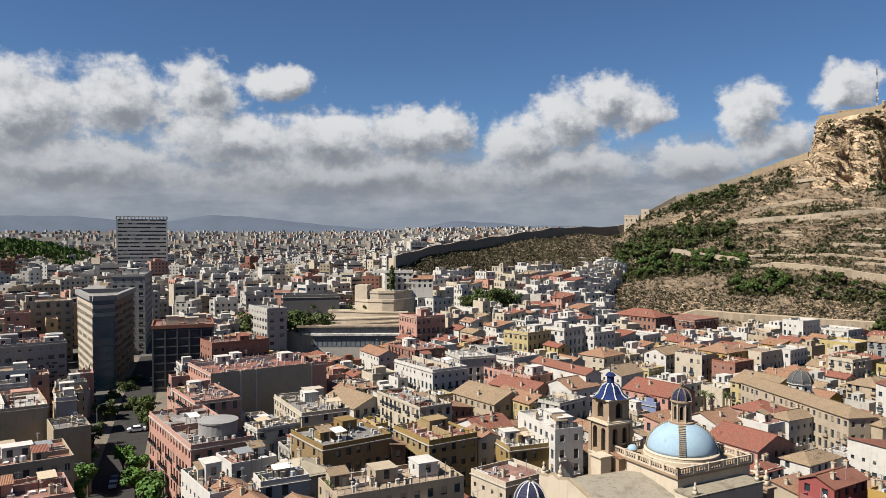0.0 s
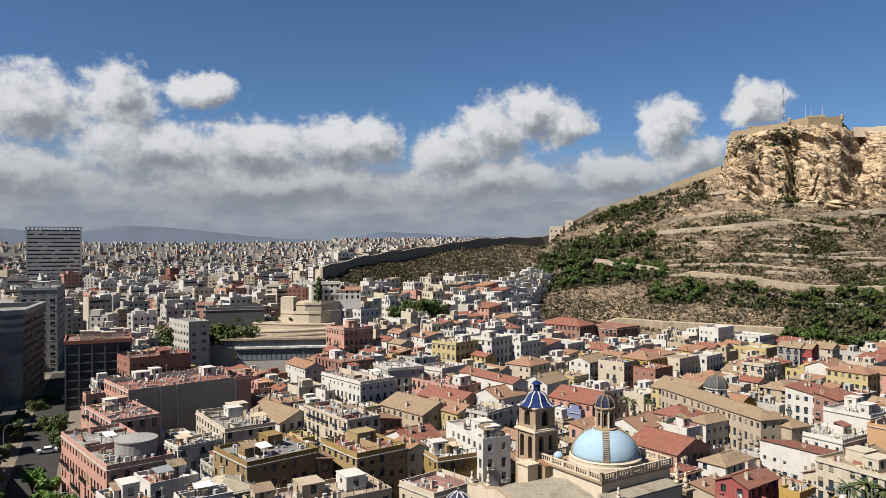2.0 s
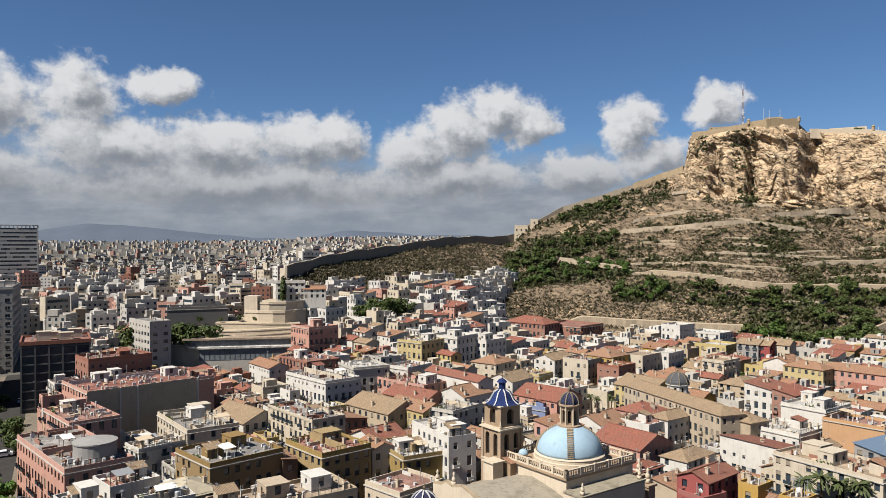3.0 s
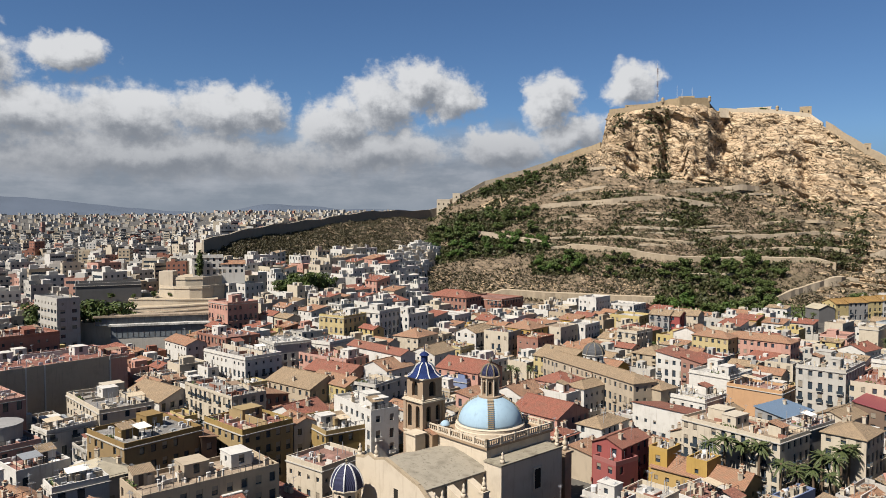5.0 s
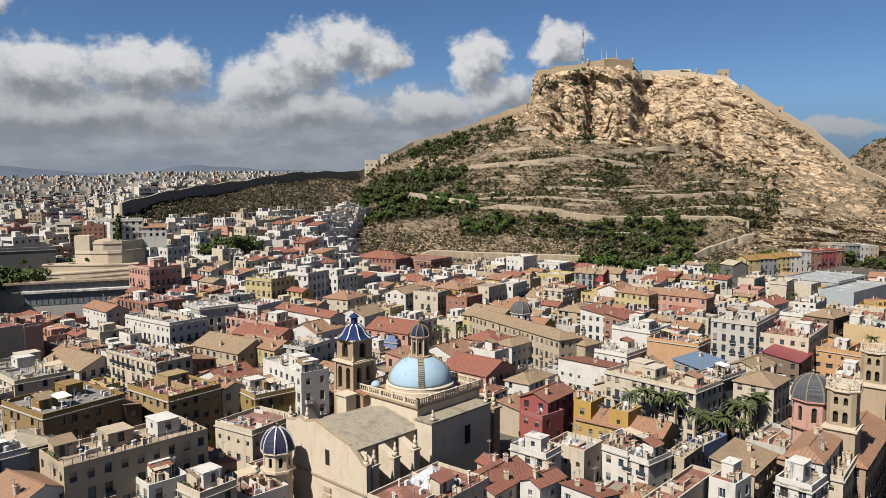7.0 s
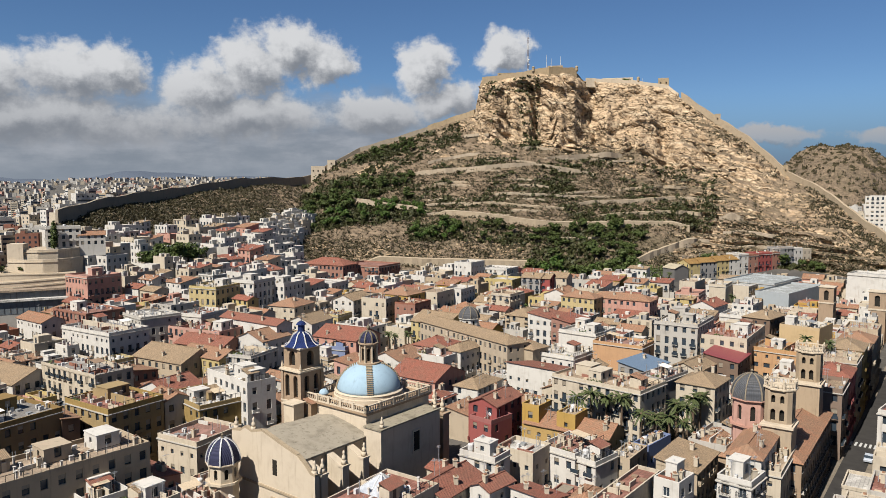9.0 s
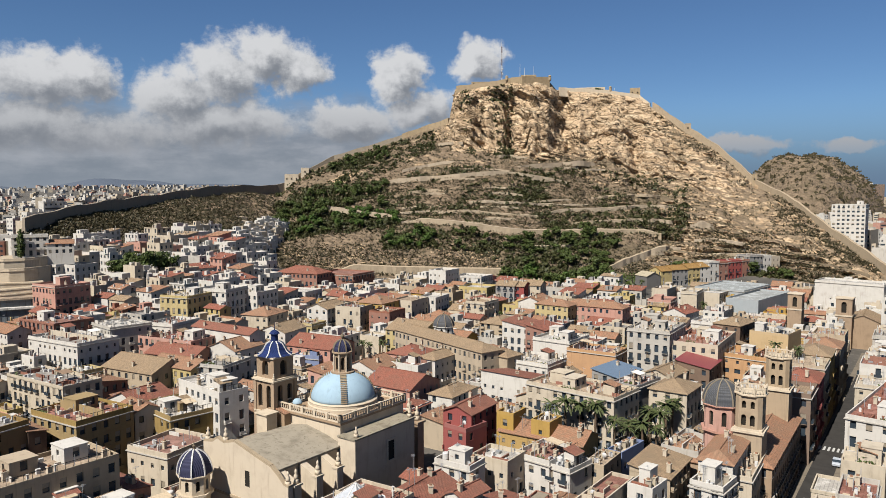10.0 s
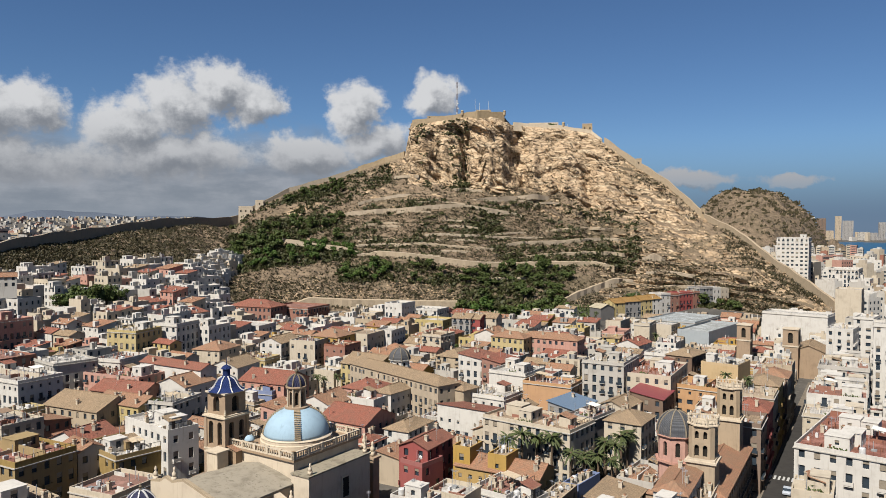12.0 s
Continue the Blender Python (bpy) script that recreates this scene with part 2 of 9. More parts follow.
    for long, thick, tall in ((0.035, 0.12, 2.2), (0.12, 0.34, 0.9)):
        q = k.add("ShaderNodeCombineXYZ")
        for j, v in enumerate((k.math("MULTIPLY", along, long), k.math("MULTIPLY", xyz.outputs[1], long), k.math("MULTIPLY", across, thick))):
            k.link(v, q.inputs[j])
        slab = k.add("ShaderNodeTexVoronoi", scale=1.0)
        slab.feature = "DISTANCE_TO_EDGE"
        k.link(q.outputs[0], slab.inputs["Vector"])
        relief = k.math("ADD", relief, k.math("MULTIPLY", k.ramp(slab.outputs["Distance"], 0.0, 0.16), tall))
    bump(k, s, relief, 1.0, 0.75)
    return m


def ground_material():
    m, k, s = material("town_ground")
    p = world_place(k)
    a = k.noise(p, 0.02, 6.0, 0.6)
    b = k.noise(p, 0.5, 5.0, 0.65)
    c = k.mix(k.ramp(a, 0.4, 0.6), (0.085, 0.076, 0.064), (0.055, 0.05, 0.043))
    c = k.mix(k.ramp(b, 0.5, 0.75), c, (0.11, 0.10, 0.085))
    k.link(c, s.inputs["Base Color"])
    s.inputs["Roughness"].default_value, s.inputs["Specular IOR Level"].default_value = 0.95, 0.2
    return m


def water_material():
    m, k, s = material("sea_water")
    p = world_place(k)
    k.link(k.mix(k.noise(p, 0.004, 3.0), (0.004, 0.035, 0.075), (0.008, 0.06, 0.11)), s.inputs["Base Color"])
    s.inputs["Roughness"].default_value = 0.35
    bump(k, s, k.noise(p, 0.3, 4.0), 0.4, 0.4)
    return m


ROCK, GROUND, WATER = rock_material(), ground_material(), water_material()
WALLS = {
    "white": plaster("white_render", (0.99, 0.925, 0.815), 0.38), "cream": plaster("cream_render", (0.86, 0.725, 0.535), 0.4),
    "sand": plaster("sand_render", (0.70, 0.55, 0.37), 0.4), "ochre": plaster("ochre_render", (0.70, 0.43, 0.10), 0.35),
    "yellow": plaster("yellow_render", (0.78, 0.60, 0.25), 0.35), "pink": plaster("pink_render", (0.80, 0.43, 0.32), 0.4),
    "red": plaster("red_render", (0.48, 0.11, 0.095), 0.3), "brick": plaster("brick_red_render", (0.46, 0.19, 0.12), 0.4),
    "grey": plaster("grey_render", (0.48, 0.455, 0.42), 0.35), "blue": plaster("blue_render", (0.26, 0.34, 0.58), 0.3),
    "orange": plaster("orange_render", (0.78, 0.42, 0.17), 0.35), "pale": plaster("pale_grey_render", (0.74, 0.68, 0.585), 0.35),
    "brown": plaster("brown_render", (0.26, 0.16, 0.10), 0.35), "olive": plaster("olive_render", (0.50, 0.335, 0.115), 0.35)}
TILES = {"red": tiles("red_roof_tiles", (0.315, 0.11, 0.072), (0.23, 0.115, 0.078)), "clay": tiles("clay_roof_tiles", (0.36, 0.175, 0.10), (0.29, 0.19, 0.12)),
         "old": tiles("old_roof_tiles", (0.36, 0.25, 0.15), (0.26, 0.19, 0.12))}
DECKS = {"red": deck("red_terrace_tiles", (0.26, 0.10, 0.068)), "grey": deck("grey_terrace_screed", (0.26, 0.24, 0.215)),
         "sand": deck("sand_terrace_tiles", (0.36, 0.255, 0.16)), "white": deck("white_terrace_coat", (0.50, 0.47, 0.42))}
STONE = plaster("church_stone", (0.56, 0.385, 0.235), 0.45)
STONE_TOWN = plaster("town_hall_stone", (0.64, 0.475, 0.30), 0.4)
STONE_PALE = plaster("pale_church_stone", (0.96, 0.79, 0.57), 0.35)
STONE_OLD = plaster("rampart_stone", (0.60, 0.45, 0.27), 0.45)
STONE_DARK = plaster("weathered_stone", (0.33, 0.265, 0.175), 0.5)
STONE_BROWN = plaster("brown_rampart_stone", (0.47, 0.38, 0.265), 0.4)
ROOF_GREY = plaster("weathered_stone_roof", (0.50, 0.43, 0.31), 0.9)


def glass(name, colour=(0.015, 0.02, 0.025)):
    m, k, s = material(name)
    p = world_place(k)
    k.link(k.mix(k.noise(p, 0.6, 2.0), colour, tuple(v * 2.5 for v in colour)), s.inputs["Base Color"])
    s.inputs["Roughness"].default_value, s.inputs["Specular IOR Level"].default_value = 0.12, 0.4
    return m


GLASS = glass("window_glass")
GLASS_BLUE = glass("blue_window_glass", (0.012, 0.035, 0.05))
FRAME_WHITE = plain("white_frame_paint", (0.46, 0.445, 0.42), 0.5)
FRAME_WOOD = plain("brown_frame_wood", (0.10, 0.055, 0.03), 0.6)
SHUTTER = plain("rolled_shutter", (0.20, 0.165, 0.12), 0.6)
IRON = plain("black_iron", (0.03, 0.03, 0.03), 0.5, 0.6)
METAL = plain("galvanised_metal", (0.50, 0.51, 0.52), 0.4, 0.7)
ASPHALT = plain("asphalt", (0.034, 0.031, 0.028), 0.95, 0, 0.3, 0.4)
PAVING = plain("stone_paving", (0.145, 0.12, 0.09), 0.9, 0, 0.3, 0.6)
PAINT = plain("road_paint", (0.36, 0.35, 0.33), 0.85)
BARK = plain("bark", (0.10, 0.07, 0.045), 0.9)
LEAF = leaves("tree_leaves", (0.038, 0.060, 0.012), (0.088, 0.112, 0.026))
LEAF_BRIGHT = leaves("plane_tree_leaves", (0.06, 0.14, 0.02), (0.11, 0.19, 0.035))
LEAF_OLIVE = leaves("olive_scrub_leaves", (0.036, 0.042, 0.012), (0.072, 0.072, 0.024))
LEAF_LUSH = leaves("carob_leaves", (0.034, 0.075, 0.010), (0.080, 0.125, 0.022))
LEAF_DRY = leaves("scrub_leaves", (0.046, 0.040, 0.016), (0.080, 0.064, 0.030))
LEAF_PALM = leaves("palm_leaves", (0.04, 0.065, 0.02), (0.09, 0.10, 0.035))
TILE_BLUE = tiles("glazed_blue_tiles", (0.010, 0.02, 0.085), (0.02, 0.04, 0.14))
SLATE = tiles("slate_dome_tiles", (0.075, 0.08, 0.09), (0.12, 0.115, 0.11))
TILE_DARK = tiles("glazed_dark_tiles", (0.022, 0.025, 0.06), (0.05, 0.05, 0.09))
DOME_BLUE = plaster("pale_blue_dome_coat", (0.52, 0.72, 0.85), 0.25)

# ---- mesh helpers ----


class Shape:
    """Points, faces and their materials, for one mesh."""

    def __init__(self):
        self.v, self.f, self.m = [], [], []

    def face(self, pts, mat=0):
        n = len(self.v)
        self.v += [tuple(p) for p in pts]
        self.f.append(tuple(range(n, n + len(pts))))
        self.m.append(mat)

    def box(self, x0, x1, y0, y1, z0, z1, mat=0, floor=True, taper=0.0):
        n, t = len(self.v), taper
        self.v += [(x0, y0, z0), (x1, y0, z0), (x1, y1, z0), (x0, y1, z0), (x0 + t, y0 + t, z1), (x1 - t, y0 + t, z1), (x1 - t, y1 - t, z1), (x0 + t, y1 - t, z1)]
        fs = [(4, 5, 6, 7), (0, 1, 5, 4), (1, 2, 6, 5), (2, 3, 7, 6), (3, 0, 4, 7)] + ([(3, 2, 1, 0)] if floor else [])
        self.f += [tuple(n + i for i in f) for f in fs]
        self.m += [mat] * len(fs)

    def lathe(self, cx, cy, rings, sides=24, mat=0, turn=0.0, caps=True):
        """rings: (radius, height) from the bottom up."""
        n = len(self.v)
        for r, z in rings:
            for i in range(sides):
                a = turn + 2 * math.pi * i / sides
                self.v.append((cx + r * math.cos(a), cy + r * math.sin(a), z))
        for j in range(len(rings) - 1):
            for i in range(sides):
                i2 = (i + 1) % sides
                self.f.append((n + j * sides + i, n + j * sides + i2, n + (j + 1) * sides + i2, n + (j + 1) * sides + i))
                self.m.append(mat)
        if caps:
            self.f.append(tuple(n + i for i in reversed(range(sides))))
            self.f.append(tuple(n + (len(rings) - 1) * sides + i for i in range(sides)))
            self.m += [mat, mat]

    def bar(self, a, b, r, mat=0):
        a, b = Vector(a), Vector(b)
        q = (b - a).to_track_quat("Z", "Y")
        n = len(self.v)
        for p in (a, b):
            for x, y in ((-r, -r), (r, -r), (r, r), (-r, r)):
                self.v.append(tuple(p + q @ Vector((x, y, 0))))
        fs = [(0, 1, 5, 4), (1, 2, 6, 5), (2, 3, 7, 6), (3, 0, 4, 7), (4, 5, 6, 7), (3, 2, 1, 0)]
        self.f += [tuple(n + i for i in f) for f in fs]
        self.m += [mat] * 6

    def welded(self):
        """Corners that meet become one."""
        index, v, key = {}, [], []
        for p in self.v:
            k = (round(p[0], 4), round(p[1], 4), round(p[2], 4))
            if k not in index:
                index[k] = len(v)
                v.append(p)
            key.append(index[k])
        f, m = [], []
        for face, mat in zip(self.f, self.m):
            g = []
            for i in face:
                if key[i] not in g:
                    g.append(key[i])
            if len(g) > 2:
                f.append(tuple(g)), m.append(mat)
        self.v, self.f, self.m = v, f, m

    def mesh(self, name, mats, smooth=False):
        if len(self.v) < 60000:
            self.welded()
        me = bpy.data.meshes.new(name)
        me.from_pydata(self.v, [], self.f)
        for m in mats:
            me.materials.append(m)
        me.polygons.foreach_set("material_index", self.m)
        if smooth:
            me.polygons.foreach_set("use_smooth", [True] * len(self.f))
        me.update()
        return me


def part(name, shape, mats, parent=None, label="", smooth=False):
    me = shape if isinstance(shape, bpy.types.Mesh) else shape.mesh(name, mats if isinstance(mats, (list, tuple)) else [mats], smooth)
    ob = new(name, me)
    ob.parent = parent
    if label:
        tagged(ob, label)
    return ob


def thing(name, m, label, category, group="", kind=""):
    ob = new(name)
    ob.empty_display_size = 0.5
    ob.matrix_world = m
    return tagged(ob, label, category, group, kind)


# ---- lie of the land ----


def smooth(a, b, x):
    t = min(1.0, max(0.0, (x - a) / (b - a)))
    return t * t * (3 - 2 * t)


def chain(points, x):
    """A smooth line through (x, value) pairs."""
    if x <= points[0][0]:
        return points[0][1]
    for (x0, y0), (x1, y1) in zip(points, points[1:]):
        if x <= x1:
            return y0 + (y1 - y0) * (x - x0) / (x1 - x0)
    return points[-1][1]


# by bearing from the hotel: distance and height of the crest of the castle hill, and of its foot
CREST_FAR = [(-24, 400), (-20.7, 430), (-17.8, 460), (-13, 520), (-8.4, 580), (-3.8, 640), (0.3, 660), (7.6, 650), (9.5, 632), (14.7, 622), (17.8, 640), (23.4, 655), (26.4, 640), (29, 620), (31.6, 600), (33.7, 570), (36.3, 530), (38.8, 500), (41, 470)]
CREST_HIGH = [(-24, 14), (-22.0, 20), (-21.1, 43.3), (-20.2, 44.8), (-19.2, 46.7), (-17.7, 49.2), (-15.7, 51.7), (-12.5, 55.1), (-10.5, 58.3), (-8.8, 61.0), (-7.7, 61.6), (-5.4, 62.4), (-4.2, 62.6), (-3.6, 63), (-2.6, 74), (0.3, 92), (4.2, 105), (7.6, 118), (9.1, 122), (9.6, 150), (12.3, 152.5), (14.7, 156), (16.7, 156.5), (17.3, 149), (21, 147), (23.4, 143), (24.3, 134), (26.4, 115), (29, 94), (31.6, 67.5), (33.7, 56.5), (36.3, 37), (38.8, 23), (41, 10)]
FOOT_FAR = [(-24, 380), (-21, 395), (-17, 410), (-12, 425), (-6, 440), (-4, 432), (14, 432), (20, 452), (26, 470), (34, 470), (39, 460), (41, 455)]
FOOT_HIGH = [(-24, 12), (-22, 17), (-20, 32), (-12, 37), (-7, 36), (-4.5, 22), (-2, 14), (14, 11.5), (22, 12), (32, 13), (38, 9), (41, 6)]


def bearing(x, y):
    return math.degrees(math.atan2(x, y)), math.hypot(x, y)


def town_height(x, y):
    a, d = bearing(x, y)
    if y < 0:
        return 0.0
    a2 = min(41, max(-24, a))
    far, high = chain(FOOT_FAR, a2), chain(FOOT_HIGH, a2)
    rise = high * max(0.0, min(1.0, (d - 200) / (far - 200))) ** (1.4 + 2.6 * smooth(22, 34, a))
    z = rise * (1 - smooth(41, 46, a))
    if a < 22:
        z += 66 * smooth(1500, 4700, d) * smooth(26, 10, a)
    if a > 28:
        z -= smooth(28, 40, a) * 24 * smooth(1300 + 500 * smooth(43, 33, a), 2300 + 1900 * smooth(42, 36, a), d)
    return z


def build_ground():
    az = [-180 + 6 * i for i in range(21)] + [-58 + 0.75 * i for i in range(147)] + [54 + 6 * i for i in range(21)]
    az = sorted(set(az))
    rad = [8, 30, 60, 90, 120, 150, 180, 200, 220, 240, 260, 280, 300, 320, 340, 360, 380, 400, 420, 440, 470, 520, 600, 700, 850, 1000, 1250, 1500, 1800, 2200, 2700, 3200, 3800, 4400, 4960]
    s = Shape()
    s.v.append((0, 0, 0))
    for d in rad:
        for a in az:
            x, y = d * math.sin(radians(a)), d * math.cos(radians(a))
            s.v.append((x, y, town_height(x, y)))
    n = len(az)
    for i in range(n):
        i2 = (i + 1) % n
        s.f.append((0, 1 + i2, 1 + i))
        for j in range(len(rad) - 1):
            s.f.append((1 + j * n + i, 1 + j * n + i2, 1 + (j + 1) * n + i2, 1 + (j + 1) * n + i))
    s.m = [0] * len(s.f)
    tagged(part("ground", s, GROUND, None, "dusty pale town ground rising to the hill", True), category="ground", kind="structure")
    w = Shape()
    w.face([(900, 700, -9), (4900, -3000, -9), (4900, 4900, -9), (900, 4900, -9)])
    tagged(part("water", w, WATER, None, "deep blue sea along the coast"), category="sea", kind="structure")


build_ground()


def fbm(x, y, z, octaves=4):
    return noise.fractal(Vector((x, y, z)), 1.0, 2.0, octaves)


# height of the slopes below the castle rock, without the cliffs on top
SHOULDER = [(6, 112), (7.6, 115), (9.5, 116), (12, 113), (14, 109), (16.5, 107), (18, 109), (20, 107), (23.4, 104), (26.4, 98), (29, 85), (31.6, 64)]


def hill_point(a, u, rough=True):
    """A place on the hill: bearing and share of the way from crest to foot; below 0 it lies behind the crest."""
    far, high = chain(CREST_FAR, a), chain(CREST_HIGH, a)
    foot, low = chain(FOOT_FAR, a), chain(FOOT_HIGH, a)
    base = min(high, chain(SHOULDER, a)) if 6 < a < 31.6 else high
    if u >= 0:
        d = far + (foot - far) * u
        wobble = 0.05 * math.sin(a * 2.1) + 0.03 * math.sin(a * 5.3 + 1)
        drop = 0.13 + 0.20 * smooth(17.5, 22, a) + 0.6 * wobble
        z = low + (base - low) * max(0.0, 1 - u) ** 1.1 + (high - base) * (1 - smooth(0.01, drop, u))
        if u > 1:
            z = low - (u - 1) * 60
    else:
        d = far - u * 190
        z = high - (high - 4) * smooth(-0.12, -1.3, u)
    x, y = d * math.sin(radians(a)), d * math.cos(radians(a))
    if not rough or u <= 0 or u >= 1:
        return x, y, z
    # beds of rock that dip to the east, gullies and terraces
    s = smooth(1.0, 0.92, u) * smooth(0.0, 0.04, u)
    flank = smooth(17, 22, a)
    cliffy = smooth(8.6, 9.8, a) * smooth(0.30 + 0.42 * flank, 0.10 + 0.34 * flank, u) * smooth(33, 28, a)
    side = x * math.cos(radians(15)) - y * math.sin(radians(15))
    n1 = fbm(x * 0.016, y * 0.016, z * 0.022, 4)
    n3 = fbm(x * 0.12, y * 0.12 + 5, z * 0.16, 3)
    warp = fbm(x * 0.03, y * 0.03 + 9, z * 0.05, 3)
    dip = 0.62 - 0.25 * flank
    bed = z * 0.80 + side * dip + 5.0 * warp

    def step(v):
        """A slab that leans out slowly and breaks back at its lower edge."""
        v %= 1.0
        return v / 0.8 if v < 0.8 else (1 - v) / 0.2

    slabs = step(bed * 0.075) - 0.5
    thin = step(bed * 0.21 + 0.6 * n1) - 0.5
    near, _ = noise.voronoi(Vector((side * 0.034 + 0.7 * n1, y * 0.03, bed * 0.045)))
    block = min(0.45, near[1] - near[0]) - 0.2
    near, _ = noise.voronoi(Vector((side * 0.13, y * 0.10 + n1, bed * 0.15)))
    chip = min(0.45, near[1] - near[0]) - 0.2
    level = step(z * 0.17 + 0.5 * n1 + 0.15 * warp)
    # the swollen summit rock, the buttress west of it, the gully, the overhung hollow and the clean slab
    face = smooth(0.0, 0.03, u) * smooth(0.22, 0.08, u)
    swell = 7.0 * math.exp(-((a - 16.3) / 1.1) ** 2) + 5.0 * math.exp(-((a - 10.6) / 0.9) ** 2) - 0.5 * math.exp(-((a - 12.4) / 0.8) ** 2)
    gully = math.exp(-((a - 18.0 - 3.0 * (u - 0.06)) / 0.48) ** 2) * smooth(0.22, 0.13, u)
    hollow = math.exp(-((a - 13.8 - 12 * (u - 0.055)) / 0.75) ** 2 - ((u - 0.052) / 0.022) ** 2)
    # long slabs that run down to the east under the hollow, dark clefts between them
    lean = u - 0.066 - 0.0143 * (a - 12.7)
    slant = smooth(11.4, 12.6, a) * smooth(17.6, 16.4, a) * smooth(-0.035, -0.015, lean) * smooth(0.06, 0.035, lean)
    cleft = slant * (step(lean * 38 + 0.35 * warp) - 0.5)
    clean = math.exp(-((a - 19.2) / 0.7) ** 2 - ((u - 0.06) / 0.06) ** 2)
    gash = math.exp(-((a - 24.0 - 8.0 * (u - 0.3)) / 0.55) ** 2) * smooth(0.12, 0.2, u) * smooth(0.52, 0.4, u)
    stepped = (1 - cliffy) * smooth(0.12, 0.3, u) * smooth(0.9, 0.7, u) * smooth(-6, 2, a)
    z += s * (n1 * 3.0 + n3 * 0.7 + chip * 1.2 * (1 - cliffy) + stepped * (level - 0.5) * 1.5)
    coarse = 1 - 0.8 * clean
    low_beds = smooth(22, 26, a) * smooth(0.42, 0.6, u)
    push = s * (n1 * 4.0 * (0.3 + 0.5 * cliffy) + n3 * 0.9 + face * swell
                + cliffy * coarse * (slabs * 6.0 * (1 - 0.35 * flank) * (1 - slant) + thin * 1.6 + block * (12.0 + 7.0 * flank * smooth(0.1, 0.2, u) - 6.0 * flank * smooth(0.14, 0.06, u)) + chip * 1.8 + n3 * 0.8)
                + 4.0 * cleft - 11 * gully - 13 * hollow - 7 * gash
                + low_beds * (8.0 * (step(z * 0.20 + side * 0.03 + 0.6 * n1) - 0.5) + chip * 3))
    return x - push * math.sin(radians(a)), y - push * math.cos(radians(a)), z


# how far down from the crest the limestone lies bare, by bearing
BARE_TO = [(8.4, 0.0), (9.6, 0.17), (12, 0.15), (16.5, 0.17), (17.8, 0.12), (19.5, 0.15), (21, 0.20), (22.5, 0.31), (24, 0.36), (26, 0.40), (28, 0.40), (30, 0.36), (33, 0.27), (37, 0.2)]


def bare_rock(a, u):
    """How far the hill is bare limestone there, 0 to 1."""
    edge = chain(BARE_TO, a)
    k = smooth(8.4, 9.6, a) * smooth(edge + 0.05, edge - 0.04, u) * smooth(36, 30, a)
    k *= (1 - 0.55 * smooth(24, 26, a) * smooth(0.16, 0.08, u)) * (1 - 0.55 * smooth(20, 25, a) * smooth(0.06, 0.18, u))
    k = max(k, 0.46 * smooth(23, 27, a) * smooth(0.98, 0.85, u))
    k = max(k, 0.8 * math.exp(-((a - 1.0) / 2.0) ** 2 - ((u - 0.22) / 0.05) ** 2))
    k = max(k, 0.35 * smooth(4, 7, a) * smooth(14, 11, a) * smooth(0.45, 0.3, u))
    return max(k, 0.25 * smooth(-3, 0, a) * smooth(0.79, 0.83, u) * smooth(15, 12, a))


def build_hill():
    s = Shape()
    na, nu = 800, 260
    us = [-1.4 + 1.4 * i / 14 for i in range(14)] + [1.06 * (i / (nu - 15)) ** 1.25 for i in range(nu - 14)]
    bare = []
    for i in range(na):
        a = -24 + 65 * i / (na - 1)
        for u in us:
            s.v.append(hill_point(a, u))
            bare.append(bare_rock(a, u))
    for i in range(na - 1):
        for j in range(len(us) - 1):
            p = i * len(us) + j
            s.f.append((p, p + len(us), p + 1 + len(us), p + 1))
    s.m = [0] * len(s.f)
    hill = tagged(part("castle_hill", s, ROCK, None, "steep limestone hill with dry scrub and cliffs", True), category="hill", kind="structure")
    mask = hill.data.attributes.new("bare_rock", "FLOAT", "POINT")
    mask.data.foreach_set("value", bare)


build_hill()

# ---- kit for houses ----
TILES["cream"] = plaster("cream_roof_coat", (0.66, 0.56, 0.38), 0.5)
TILES["ochre"] = tiles("ochre_roof_tiles", (0.34, 0.20, 0.06), (0.28, 0.16, 0.06))
TILES["bluemetal"] = plain("blue_metal_sheet", (0.13, 0.18, 0.24), 0.5, 0.2)
TILES["maroon"] = plain("maroon_metal_sheet", (0.22, 0.05, 0.05), 0.5, 0.2)
WALLS["umber"] = plaster("umber_render", (0.40, 0.25, 0.085), 0.3)
WALLS["tan"] = plaster("tan_render", (0.84, 0.60, 0.32), 0.3)
WALLS["steel"] = plaster("blue_grey_panel", (0.56, 0.60, 0.60), 0.2)
DECKS["steel"] = deck("blue_grey_sheet_roof", (0.36, 0.40, 0.40))
WALLS["darkgrey"] = plaster("dark_concrete", (0.16, 0.155, 0.15), 0.3)
REVEAL = 0.3


